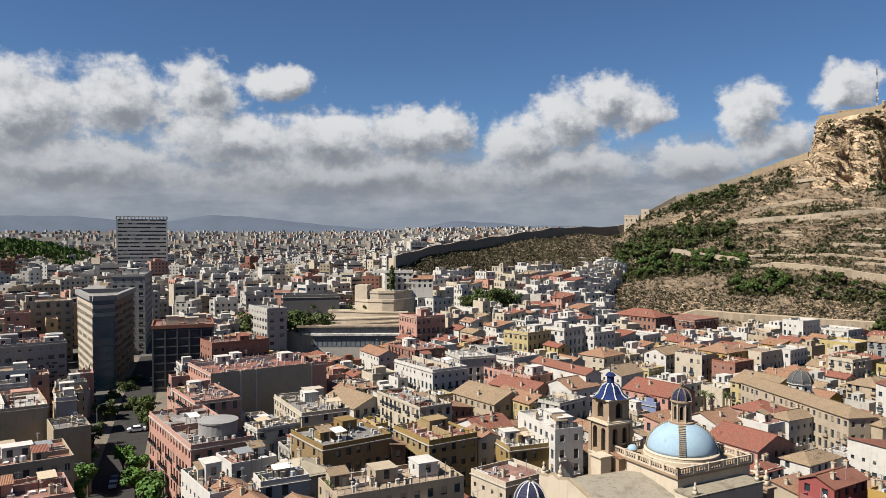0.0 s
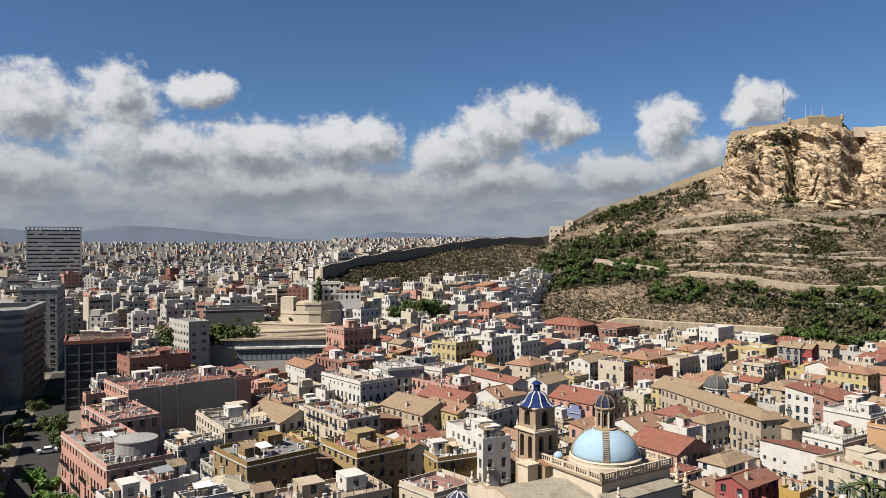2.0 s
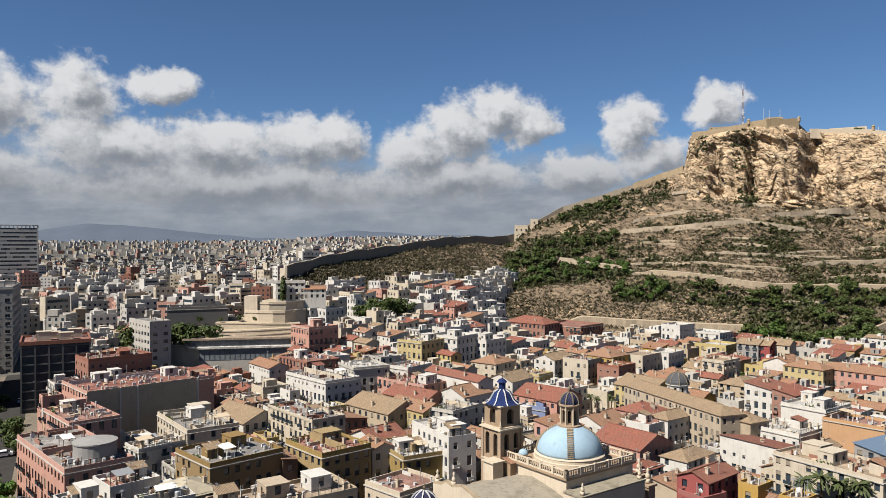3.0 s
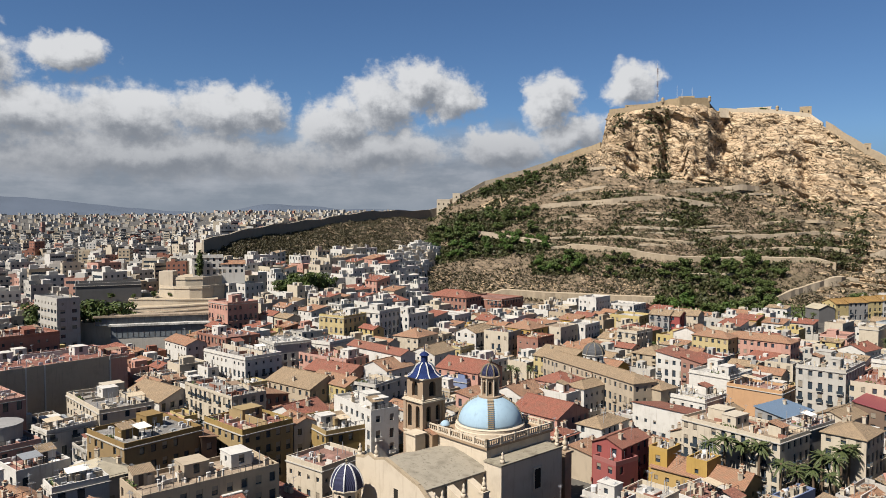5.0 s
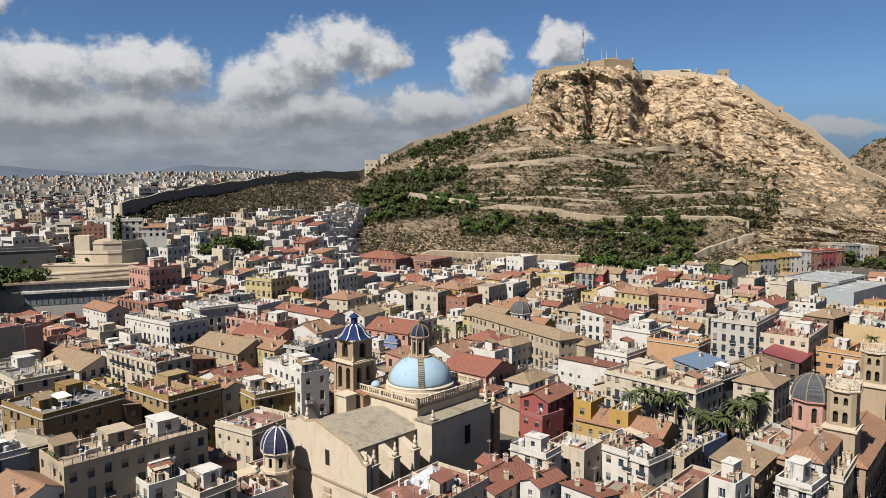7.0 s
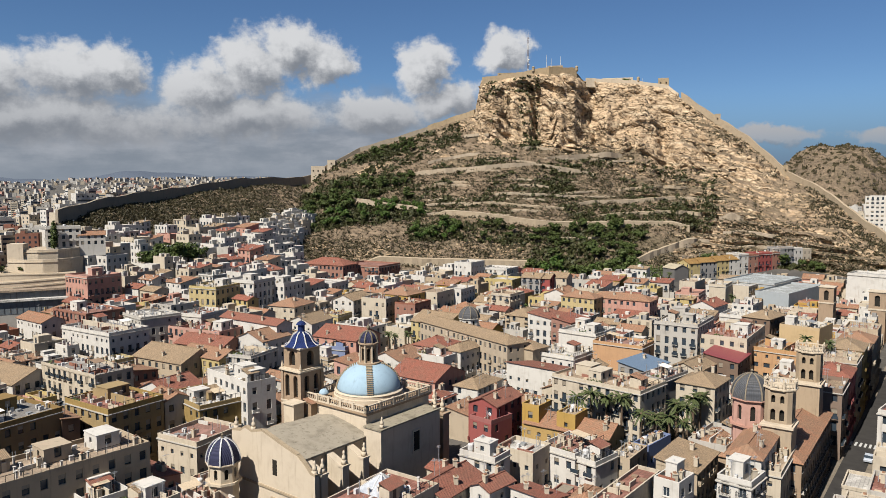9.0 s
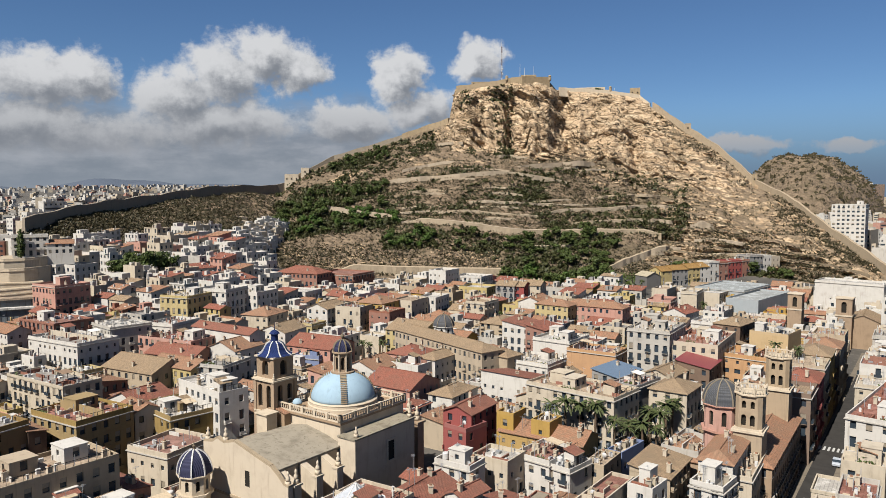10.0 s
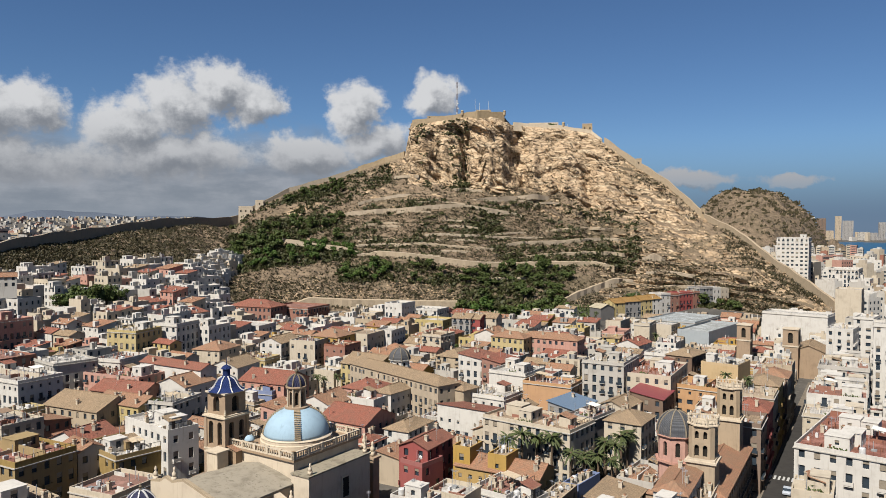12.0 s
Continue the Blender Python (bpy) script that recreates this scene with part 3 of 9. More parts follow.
def window_mesh(name, w, h, frame_mat, shutter=0.0, balcony=False):
    """A glazed window with its frame; it looks along -y and its outer edge lies in the wall's face."""
    s = Shape()
    y = REVEAL - 0.05
    s.face([(-w / 2, y, 0), (w / 2, y, 0), (w / 2, y, h), (-w / 2, y, h)], 0)
    t = 0.07
    for x0, x1, z0, z1 in ((-w / 2, -w / 2 + t, 0, h), (w / 2 - t, w / 2, 0, h), (-t / 2, t / 2, t, h - t), (-w / 2 + t, w / 2 - t, 0, t), (-w / 2 + t, w / 2 - t, h - t, h)):
        s.box(x0, x1, y - 0.05, y - 0.004, z0, z1, 1)
    if shutter:
        s.box(-w / 2 + 0.01, w / 2 - 0.01, y - 0.11, y - 0.055, h * (1 - shutter), h - 0.01, 2)
    if not balcony:
        s.box(-w / 2 - 0.08, w / 2 + 0.08, -0.1, -0.003, -0.1, -0.01, 3)
    return s.mesh(name, [GLASS, frame_mat, SHUTTER, WALLS["pale"], IRON])


def balcony_mesh(w):
    """A shallow slab with an iron rail round it."""
    s = Shape()
    s.box(-w / 2 - 0.3, w / 2 + 0.3, -0.55, -0.003, -0.16, -0.02, 0)
    n = 9
    for i in range(n):
        x = -w / 2 - 0.27 + (w + 0.54) * i / (n - 1)
        s.box(x - 0.02, x + 0.02, -0.53, -0.49, -0.02, 0.96, 1)
    s.box(-w / 2 - 0.3, w / 2 + 0.3, -0.54, -0.48, 0.95, 1.0, 1)
    for x in (-w / 2 - 0.3, w / 2 + 0.26):
        s.box(x, x + 0.04, -0.54, -0.003, 0.95, 1.0, 1)
    return s.mesh("balcony", [WALLS["pale"], IRON])


WIN = {"W": (1.1, 1.55), "F": (1.2, 2.25), "B": (1.8, 1.4), "S": (0.8, 1.0)}
BALCONY = balcony_mesh(WIN["F"][0])
WIN_MESH = {}
for key, (w_, h_) in WIN.items():
    WIN_MESH[key] = [window_mesh("window", w_, h_, f_, sh, key == "F") for f_, sh in ((FRAME_WHITE, 0), (FRAME_WOOD, 0.0), (FRAME_WOOD, 0.4), (FRAME_WHITE, 0.55))]


def chimney_mesh():
    s = Shape()
    s.box(-0.35, 0.35, -0.35, 0.35, 0, 1.5)
    s.box(-0.45, 0.45, -0.45, 0.45, 1.5, 1.62)
    s.box(-0.22, 0.22, -0.22, 0.22, 1.62, 1.85, 1)
    return s.mesh("chimney", [WALLS["cream"], TILES["clay"]])


def unit_mesh():
    s = Shape()
    s.box(-0.5, 0.5, -0.22, 0.22, 0.12, 0.85)
    s.lathe(0, 0, [(0.26, 0.85), (0.26, 0.9)], 10, 1)
    for x in (-0.4, 0.3):
        s.box(x, x + 0.1, -0.2, 0.2, 0, 0.12, 1)
    return s.mesh("air_conditioner", [FRAME_WHITE, METAL])


def aerial_mesh():
    s = Shape()
    s.bar((0, 0, 0), (0, 0, 3.4), 0.03)
    s.bar((-0.6, 0, 3.1), (0.6, 0, 3.1), 0.02)
    for i in range(6):
        x = -0.55 + 0.22 * i
        s.bar((x, -0.35, 3.1), (x, 0.35, 3.1), 0.012)
    s.bar((-0.3, 0, 2.5), (0.3, 0, 2.5), 0.02)
    return s.mesh("aerial", [METAL])


def tank_mesh():
    s = Shape()
    s.lathe(0, 0, [(0.55, 0.2), (0.6, 0.3), (0.6, 1.3), (0.5, 1.45), (0.15, 1.5)], 14)
    s.box(-0.5, 0.5, -0.5, 0.5, 0, 0.2, 1)
    return s.mesh("water_tank", [FRAME_WHITE, METAL])


def dish_mesh():
    s = Shape()
    s.bar((0, 0, 0), (0, 0, 1.0), 0.03)
    n = len(s.v)
    for r, dz in ((0.05, 0.0), (0.3, 0.05), (0.5, 0.16)):
        for i in range(12):
            a = 2 * math.pi * i / 12
            s.v.append((r * math.cos(a), -0.1 - dz, 1.0 + r * math.sin(a)))
    for j in range(2):
        for i in range(12):
            s.f.append((n + j * 12 + i, n + j * 12 + (i + 1) % 12, n + (j + 1) * 12 + (i + 1) % 12, n + (j + 1) * 12 + i))
            s.m.append(0)
    return s.mesh("satellite_dish", [FRAME_WHITE])


CLUTTER = {"chimney": chimney_mesh(), "air_conditioner": unit_mesh(), "aerial": aerial_mesh(), "water_tank": tank_mesh(), "satellite_dish": dish_mesh()}


def facade(s, a, b, z0, z1, levels, gap, holes, embed, rng):
    """A wall from a to b (outside on its right), with recessed openings. levels: (kind, sill height). Fills holes with (kind, place, turn)."""
    ax, ay = a
    bx, by = b
    length = math.hypot(bx - ax, by - ay)
    ex, ey = (bx - ax) / length, (by - ay) / length
    nx, ny = ey, -ex

    def p(t, z, deep=0.0):
        return (ax + ex * t - nx * deep, ay + ey * t - ny * deep, z)

    cols = max(0, int((length - 0.8) / gap))
    turn = math.degrees(math.atan2(ny, nx)) + 90
    low = z0
    tone = rng.random()
    if cols:
        for kind, sill in levels:
            w, h = WIN[kind]
            if gap < w + 0.5:
                continue
            mids = [length * (i + 0.5) / cols for i in range(cols)]
            mids = [m for m in mids if m - w / 2 > 0.25 and m + w / 2 < length - 0.25]
            if embed:
                mids = [m for m in mids if rng.random() < 0.92]
            if not mids:
                continue
            s.face([p(0, low), p(length, low), p(length, sill), p(0, sill)])
            edge = 0.0
            for m in mids:
                l, r, t = m - w / 2, m + w / 2, sill + h
                s.face([p(edge, sill), p(l, sill), p(l, t), p(edge, t)])
                edge = r
                s.face([p(l, sill), p(l, sill, REVEAL), p(l, t, REVEAL), p(l, t)])
                s.face([p(r, sill, REVEAL), p(r, sill), p(r, t), p(r, t, REVEAL)])
                s.face([p(l, sill), p(r, sill), p(r, sill, REVEAL), p(l, sill, REVEAL)])
                s.face([p(l, t, REVEAL), p(r, t, REVEAL), p(r, t), p(l, t)])
                if embed:
                    s.face([p(l, sill, REVEAL), p(r, sill, REVEAL), p(r, t, REVEAL), p(l, t, REVEAL)], 1)
                    if kind == "F" and sill > 2 and rng.random() < 0.6:
                        # a shallow balcony
                        q0, q1, zb = l - 0.25, r + 0.25, sill - 0.05
                        rim = [p(q0, 0, 0), p(q0, 0, -0.6), p(q1, 0, -0.6), p(q1, 0, 0)]
                        s.face([(v[0], v[1], zb) for v in rim][::-1])
                        s.face([(v[0], v[1], zb - 0.14) for v in rim])
                        for v, w2 in zip(rim, rim[1:]):
                            s.face([(v[0], v[1], zb - 0.14), (w2[0], w2[1], zb - 0.14), (w2[0], w2[1], zb), (v[0], v[1], zb)])
                            s.face([(v[0], v[1], zb + 0.1), (w2[0], w2[1], zb + 0.1), (w2[0], w2[1], zb + 0.8), (v[0], v[1], zb + 0.8)], 1 if tone < 0.7 else 0)
                    if rng.random() < 0.35:
                        k = sill + h * rng.choice((0.15, 0.5, 0.6))
                        s.face([p(l, k, 0.12), p(r, k, 0.12), p(r, t, 0.12), p(l, t, 0.12)], 2)
                else:
                    holes.append((kind, p(m, sill), turn))
            s.face([p(edge, sill), p(length, sill), p(length, sill + h), p(edge, sill + h)])
            low = sill + h
    s.face([p(0, low), p(length, low), p(length, z1), p(0, z1)])


def ring(s, w, d, z0, z1, t, mat=0):
    s.box(-w / 2, w / 2, -d / 2, -d / 2 + t, z0, z1, mat)
    s.box(-w / 2, w / 2, d / 2 - t, d / 2, z0, z1, mat)
    s.box(-w / 2, -w / 2 + t, -d / 2 + t, d / 2 - t, z0, z1, mat)
    s.box(w / 2 - t, w / 2, -d / 2 + t, d / 2 - t, z0, z1, mat)


def roof_shape(kind, w, d, rise, over=0.35, thick=0.16):
    """A pitched roof over w by d, eaves at height 0, its ribs across x; the ridge runs along x."""
    s = Shape()
    x, y = w / 2 + over, d / 2 + over
    drop = -rise * over / (d / 2)
    ins = min(x * 0.9, y) if kind == "hip" else 0.0
    if kind == "shed":
        top = [(-x, -y, 0), (x, -y, 0), (x, y, rise), (-x, y, rise)]
        s.face(top)
        s.face([(q[0], q[1], q[2] - thick) for q in reversed(top)])
        for q, r in zip(top, top[1:] + top[:1]):
            s.face([(q[0], q[1], q[2] - thick), (r[0], r[1], r[2] - thick), r, q])
        return s
    e = [(-x, -y, drop), (x, -y, drop), (x, y, drop), (-x, y, drop)]
    a, b = (-x + ins, 0, rise), (x - ins, 0, rise)
    s.face([e[0], e[1], b, a])
    s.face([e[2], e[3], a, b])
    if kind == "hip":
        s.face([e[1], e[2], b])
        s.face([e[3], e[0], a])
    low = [(q[0], q[1], q[2] - thick) for q in e]
    la, lb = (a[0], 0, rise - thick), (b[0], 0, rise - thick)
    s.face([low[1], low[0], la, lb])
    s.face([low[3], low[2], lb, la])
    for i in (0, 2):
        s.face([low[i], low[i + 1], e[i + 1], e[i]])
    if kind == "hip":
        s.face([low[2], low[1], lb])
        s.face([low[0], low[3], la])
        for i in (1, 3):
            s.face([low[i], low[(i + 1) % 4], e[(i + 1) % 4], e[i]])
    else:
        for i, j, q, lq in ((1, 2, b, lb), (3, 0, a, la)):
            s.face([low[i], lq, q, e[i]])
            s.face([lq, low[j], e[j], q])
    s.bar((a[0], 0, rise + 0.03), (b[0], 0, rise + 0.03), 0.12)
    return s


TAKEN = {}


def claim(x, y, rot, w, d, grow=0.0):
    """Marks the plot on the plan."""
    c, s_ = math.cos(radians(rot)), math.sin(radians(rot))
    for i in range(int(w + 2 * grow) + 1):
        for j in range(int(d + 2 * grow) + 1):
            u, v = -w / 2 - grow + i, -d / 2 - grow + j
            TAKEN[(round(x + u * c - v * s_), round(y + u * s_ + v * c))] = True


def free(x, y, rot, w, d):
    c, s_ = math.cos(radians(rot)), math.sin(radians(rot))
    n = 5
    for i in range(n):
        for j in range(n):
            u, v = (i / (n - 1) - 0.5) * (w - 1.2), (j / (n - 1) - 0.5) * (d - 1.2)
            if (round(x + u * c - v * s_), round(y + u * s_ + v * c)) in TAKEN:
                return False
    return True


def levels_for(rng, h, tall=False):
    n = max(1, round(h / 3.2))
    fh = h / n
    kind = rng.choice("FFFFWWB" if not tall else "FBFB")
    top = rng.choice("WWSF")
    return [((top if i == n - 1 and n > 2 else kind), i * fh + (0.25 if (kind == "F" and not (i == n - 1 and n > 2)) else 1.0)) for i in range(n)], fh


def low_wing(t, w, d, h, share, wall, deck, rng):
    """A lower part of a house with its own terrace, on the far end of the plot from the main body."""
    k = h * rng.uniform(0.5, 0.78)
    if w > d:
        x0, x1, y0, y1 = w / 2 * (1 - share) + 0.01, w / 2 * (1 + share), -d / 2, d / 2
    else:
        x0, x1, y0, y1 = -w / 2, w / 2, d / 2 * (1 - share) + 0.01, d / 2 * (1 + share)
    s = Shape()
    cs = [(x0, y0), (x1, y0), (x1, y1), (x0, y1)]
    lv, fh = levels_for(rng, k)
    for q in range(4):
        facade(s, cs[q], cs[(q + 1) % 4], -4, k, lv, 2.4, [], True, rng)
    wing = part("wing", s, [WALLS.get(wall, STONE), GLASS, SHUTTER], t)
    s = Shape()
    s.box(x0 + 0.2, x1 - 0.2, y0 + 0.2, y1 - 0.2, k - 0.2, k + 0.04)
    part("terrace", s, DECKS[deck], wing)
    s = Shape()
    for a, b in zip(cs, cs[1:] + cs[:1]):
        s.bar((*a, k + 0.45), (*b, k + 0.45), 0.12)
        s.box(min(a[0], b[0]) - 0.1, max(a[0], b[0]) + 0.1, min(a[1], b[1]) - 0.1, max(a[1], b[1]) + 0.1, k, k + 0.4)
    part("terrace_wall", s, WALLS.get(wall, STONE), wing)
    if rng.random() < 0.6:
        s = Shape()
        mx, my = (x0 + x1) / 2, (y0 + y1) / 2
        s.box(x0 + 0.3, mx, y0 + 0.3, my, k + 2.2, k + 2.3, 0)
        for px, py in ((x0 + 0.4, y0 + 0.4), (mx - 0.1, y0 + 0.4), (mx - 0.1, my - 0.1), (x0 + 0.4, my - 0.1)):
            s.box(px - 0.05, px + 0.05, py - 0.05, py + 0.05, k, k + 2.2, 1)
        part("awning", s, [rng.choice((SHUTTER, DECKS["white"], DECKS["sand"], DECKS["grey"])), IRON], wing)


CANOPY = [plain("white_canopy_cloth", (0.62, 0.59, 0.52), 0.8), plain("sand_canopy_cloth", (0.42, 0.33, 0.22), 0.8), plain("brown_canopy_cloth", (0.20, 0.13, 0.08), 0.8), plain("corrugated_grey_sheet", (0.30, 0.30, 0.29), 0.5, 0.4)]


def roof_fittings(t, w, d, top, wall, rng):
    """What stands about on a terrace: a dividing wall, a canopy, a tiled lean-to, pipes, a line of planters."""
    if w < 5.5 or d < 5.5:
        return
    for kind in rng.sample(("dividing_wall", "canopy", "lean_to", "railing", "planter"), 3):
        s = Shape()
        x, y = rng.uniform(-w / 2 + 2.2, w / 2 - 2.2), rng.uniform(-d / 2 + 2.2, d / 2 - 2.2)
        if kind == "dividing_wall":
            hi = rng.uniform(0.9, 1.8)
            if rng.random() < 0.5:
                s.box(x - 0.1, x + 0.1, -d / 2 + 0.25, d / 2 - 0.25, top, top + hi)
            else:
                s.box(-w / 2 + 0.25, w / 2 - 0.25, y - 0.1, y + 0.1, top, top + hi)
            part(kind, s, rng.choice((wall, WALLS["white"], WALLS["cream"])), t)
        elif kind == "canopy":
            a, b = rng.uniform(1.2, 2.1), rng.uniform(1.0, 1.9)
            s.face([(x - a, y - b, top + 2.1), (x + a, y - b, top + 2.1), (x + a, y + b, top + 2.5), (x - a, y + b, top + 2.5)])
            s.face([(x - a, y + b, top + 2.44), (x + a, y + b, top + 2.44), (x + a, y - b, top + 2.04), (x - a, y - b, top + 2.04)])
            for px, py, pz in ((x - a, y - b, 2.05), (x + a, y - b, 2.05), (x + a, y + b, 2.45), (x - a, y + b, 2.45)):
                s.box(px - 0.05, px + 0.05, py - 0.05, py + 0.05, top, top + pz, 1)
            part(kind, s, [rng.choice(CANOPY), IRON], t)
        elif kind == "lean_to":
            a, b = rng.uniform(1.3, 2.0), rng.uniform(1.0, 1.6)
            s.box(x - a, x + a, y - b, y + b, top, top + 2.1)
            s.box(x - a * 0.5, x - a * 0.5 + 0.8, y - b - 0.02, y - b + 0.1, top, top + 1.9, 2)
            s.face([(x - a - 0.2, y - b - 0.3, top + 2.12), (x + a + 0.2, y - b - 0.3, top + 2.12), (x + a + 0.2, y + b + 0.1, top + 2.9), (x - a - 0.2, y + b + 0.1, top + 2.9)], 1)
            s.face([(x - a, y + b, top + 2.1), (x + a, y + b, top + 2.1), (x + a, y + b, top + 2.85), (x - a, y + b, top + 2.85)])
            part(kind, s, [wall, TILES[rng.choice(("red", "clay", "old"))], DARK_DOOR], t)
        elif kind == "railing":
            e = -d / 2 + 0.12
            s.bar((-w / 2 + 0.1, e, top + 1.75), (w / 2 - 0.1, e, top + 1.75), 0.035)
            n = int(w / 1.2)
            for i in range(n + 1):
                px = -w / 2 + 0.1 + (w - 0.2) * i / n
                s.bar((px, e, top + 0.6), (px, e, top + 1.75), 0.03)
            part(kind, s, IRON, t)
        else:
            e = -w / 2 + 0.5
            n = rng.randrange(2, 5)
            for i in range(n):
                s.box(e, e + 0.45, y - 1.2 + i * 0.9, y - 0.5 + i * 0.9, top, top + 0.4)
                for j in range(9):
                    v = Vector((e + 0.22 + rng.gauss(0, 0.22), y - 0.85 + i * 0.9 + rng.gauss(0, 0.25), top + 0.55 + abs(rng.gauss(0, 0.3))))
                    f = Vector((rng.gauss(0, 1), rng.gauss(0, 1), rng.gauss(0, 1))).normalized() * 0.25
                    g = f.orthogonal().normalized() * 0.18
                    s.face([v - f, v - g, v + f, v + g], 1)
            part(kind, s, [TILES["clay"], LEAF], t)


def roof_pipes(t, w, d, top, rng, n):
    """Vent pipes, flues, cowls, low kerbs and boxes set about a terrace."""
    s = Shape()
    for i in range(n):
        x, y = rng.uniform(-w / 2 + 0.6, w / 2 - 0.6), rng.uniform(-d / 2 + 0.6, d / 2 - 0.6)
        kind = rng.random()
        if kind < 0.3:
            hi = rng.uniform(0.7, 1.6)
            s.box(x - 0.14, x + 0.14, y - 0.14, y + 0.14, top, top + hi, 0)
            s.box(x - 0.22, x + 0.22, y - 0.22, y + 0.22, top + hi, top + hi + 0.1, 0)
        elif kind < 0.5:
            s.bar((x, y, top), (x, y, top + rng.uniform(1.2, 2.8)), 0.05, 1)
        elif kind < 0.68:
            a, b = (rng.uniform(0.8, 2.2), 0.1) if rng.random() < 0.5 else (0.1, rng.uniform(0.8, 2.2))
            s.box(max(-w / 2 + 0.3, x - a), min(w / 2 - 0.3, x + a), max(-d / 2 + 0.3, y - b), min(d / 2 - 0.3, y + b), top, top + rng.uniform(0.3, 1.1), 0)
        elif kind < 0.85:
            s.box(x - 0.35, x + 0.35, y - 0.25, y + 0.25, top, top + rng.uniform(0.5, 0.9), 2)
        else:
            s.box(x - 0.5, x + 0.5, y - 0.5, y + 0.5, top, top + rng.uniform(0.2, 0.5), 3)
    part("pipework", s, [rng.choice((WALLS["white"], WALLS["cream"], WALLS["brick"])), METAL, FRAME_WHITE, rng.choice(CANOPY)], t)["kind"] = "stuff"


DARK_DOOR = plain("dark_door_paint", (0.05, 0.035, 0.025), 0.7)


def house(name, label, x, y, rot, w, d, h, wall="white", roof="flat", deck="red", tile="clay", pent=0, sides="abcd", near=True, group="old town houses", z=None, busy=3, gap=2.3, category="house", annex=0.0, kind="", ridge=""):
    rng = random.Random(int(x * 13.7) * 7919 + int(y * 11.3))
    z = min(town_height(x + i * w / 3, y + j * d / 3) for i in (-1, 1) for j in (-1, 1)) if z is None else z
    claim(x, y, rot, w, d)
    t = thing(name, pose(x, y, z, 0, 0, rot), label, category, group)
    s, holes = Shape(), []
    lv, fh = levels_for(rng, h, h > 18)
    if kind:
        lv = [(kind if i < len(lv) - 1 else "W", i * fh + (0.25 if kind == "F" and i < len(lv) - 1 else 1.0)) for i in range(len(lv))]
    gap = gap if gap != 2.8 else rng.uniform(2.1, 2.8)
    if annex:
        low_wing(t, w, d, h, annex, wall, deck, rng)
        w, d, t = (w * (1 - annex), d, t) if w > d else (w, d * (1 - annex), t)
    corner = [(-w / 2, -d / 2), (w / 2, -d / 2), (w / 2, d / 2), (-w / 2, d / 2)]
    for i, side in enumerate("abcd"):
        facade(s, corner[i], corner[(i + 1) % 4], -4.0, h, lv if side in sides else [], gap if gap > 2.65 or lv[0][0] != "B" else 2.9, holes, not near or side in "bc", rng)
    along_x = w >= d if not ridge else ridge == "x"
    span = d if along_x else w
    rise = {"gable": 0.42, "hip": 0.42, "shed": 0.22}.get(roof, 0) * span / 2 * (1.6 if roof == "shed" else 1)
    if roof == "gable":
        if along_x:
            for k in (-w / 2, w / 2):
                tri = [(k, -d / 2, h), (k, d / 2, h), (k, 0, h + rise)]
                s.face(tri if k > 0 else tri[::-1])
        else:
            for k in (-d / 2, d / 2):
                tri = [(-w / 2, k, h), (w / 2, k, h), (0, k, h + rise)]
                s.face(tri[::-1] if k > 0 else tri)
    if roof == "shed":
        k = d / 2 if along_x else w / 2
        if along_x:
            s.face([(-w / 2, d / 2, h), (w / 2, d / 2, h), (w / 2, d / 2, h + rise), (-w / 2, d / 2, h + rise)][::-1])
            s.face([(w / 2, -d / 2, h), (w / 2, d / 2, h), (w / 2, d / 2, h + rise)])
            s.face([(-w / 2, -d / 2, h), (-w / 2, d / 2, h + rise), (-w / 2, d / 2, h)])
        else:
            s.face([(-w / 2, -d / 2, h), (-w / 2, d / 2, h), (-w / 2, d / 2, h + rise), (-w / 2, -d / 2, h + rise)][::-1])
            s.face([(-w / 2, -d / 2, h), (w / 2, -d / 2, h), (-w / 2, -d / 2, h + rise)])
            s.face([(-w / 2, d / 2, h), (-w / 2, d / 2, h + rise), (w / 2, d / 2, h)])
    mats = [WALLS.get(wall, STONE), GLASS, SHUTTER]
    part("wall", s, mats, t)
    for kind, place, turn in holes:
        wo = part("window", rng.choice(WIN_MESH[kind]), None, t)
        wo.matrix_basis = pose(*place, 0, 0, turn)
        if kind == "F":
            part("balcony", BALCONY, None, wo)
    if roof == "flat":
        s = Shape()
        s.box(-w / 2 + 0.22, w / 2 - 0.22, -d / 2 + 0.22, d / 2 - 0.22, h - 0.2, h + 0.05)
        part("roof", s, DECKS[deck], t)
        s = Shape()
        ring(s, w, d, h, h + rng.uniform(0.6, 1.1), 0.24)
        part("parapet", s, mats[0], t)
        if rng.random() < 0.5:
            s = Shape()
            ring(s, w + 0.5, d + 0.5, h - 0.28, h - 0.08, 0.24)
            part("cornice", s, WALLS["pale"], t)
        top = h + 0.05
    else:
        s = roof_shape(roof, w if along_x else d, d if along_x else w, rise)
        r = part("roof", s, TILES[tile], t)
        r.matrix_basis = pose(0, 0, h + 0.17, 0, 0, 0 if along_x else 90)
        top = h
    for i in range(pent):
        pw, pd, ph = min(w * 0.5, rng.uniform(3, 5.5)), min(d * 0.45, rng.uniform(3, 4.5)), rng.uniform(2.5, 3.2)
        px, py = rng.uniform(-w / 2 + pw / 2 + 0.4, w / 2 - pw / 2 - 0.4), rng.uniform(-d / 2 + pd / 2 + 0.4, d / 2 - pd / 2 - 0.4)
        s = Shape()
        cs = [(px - pw / 2, py - pd / 2), (px + pw / 2, py - pd / 2), (px + pw / 2, py + pd / 2), (px - pw / 2, py + pd / 2)]
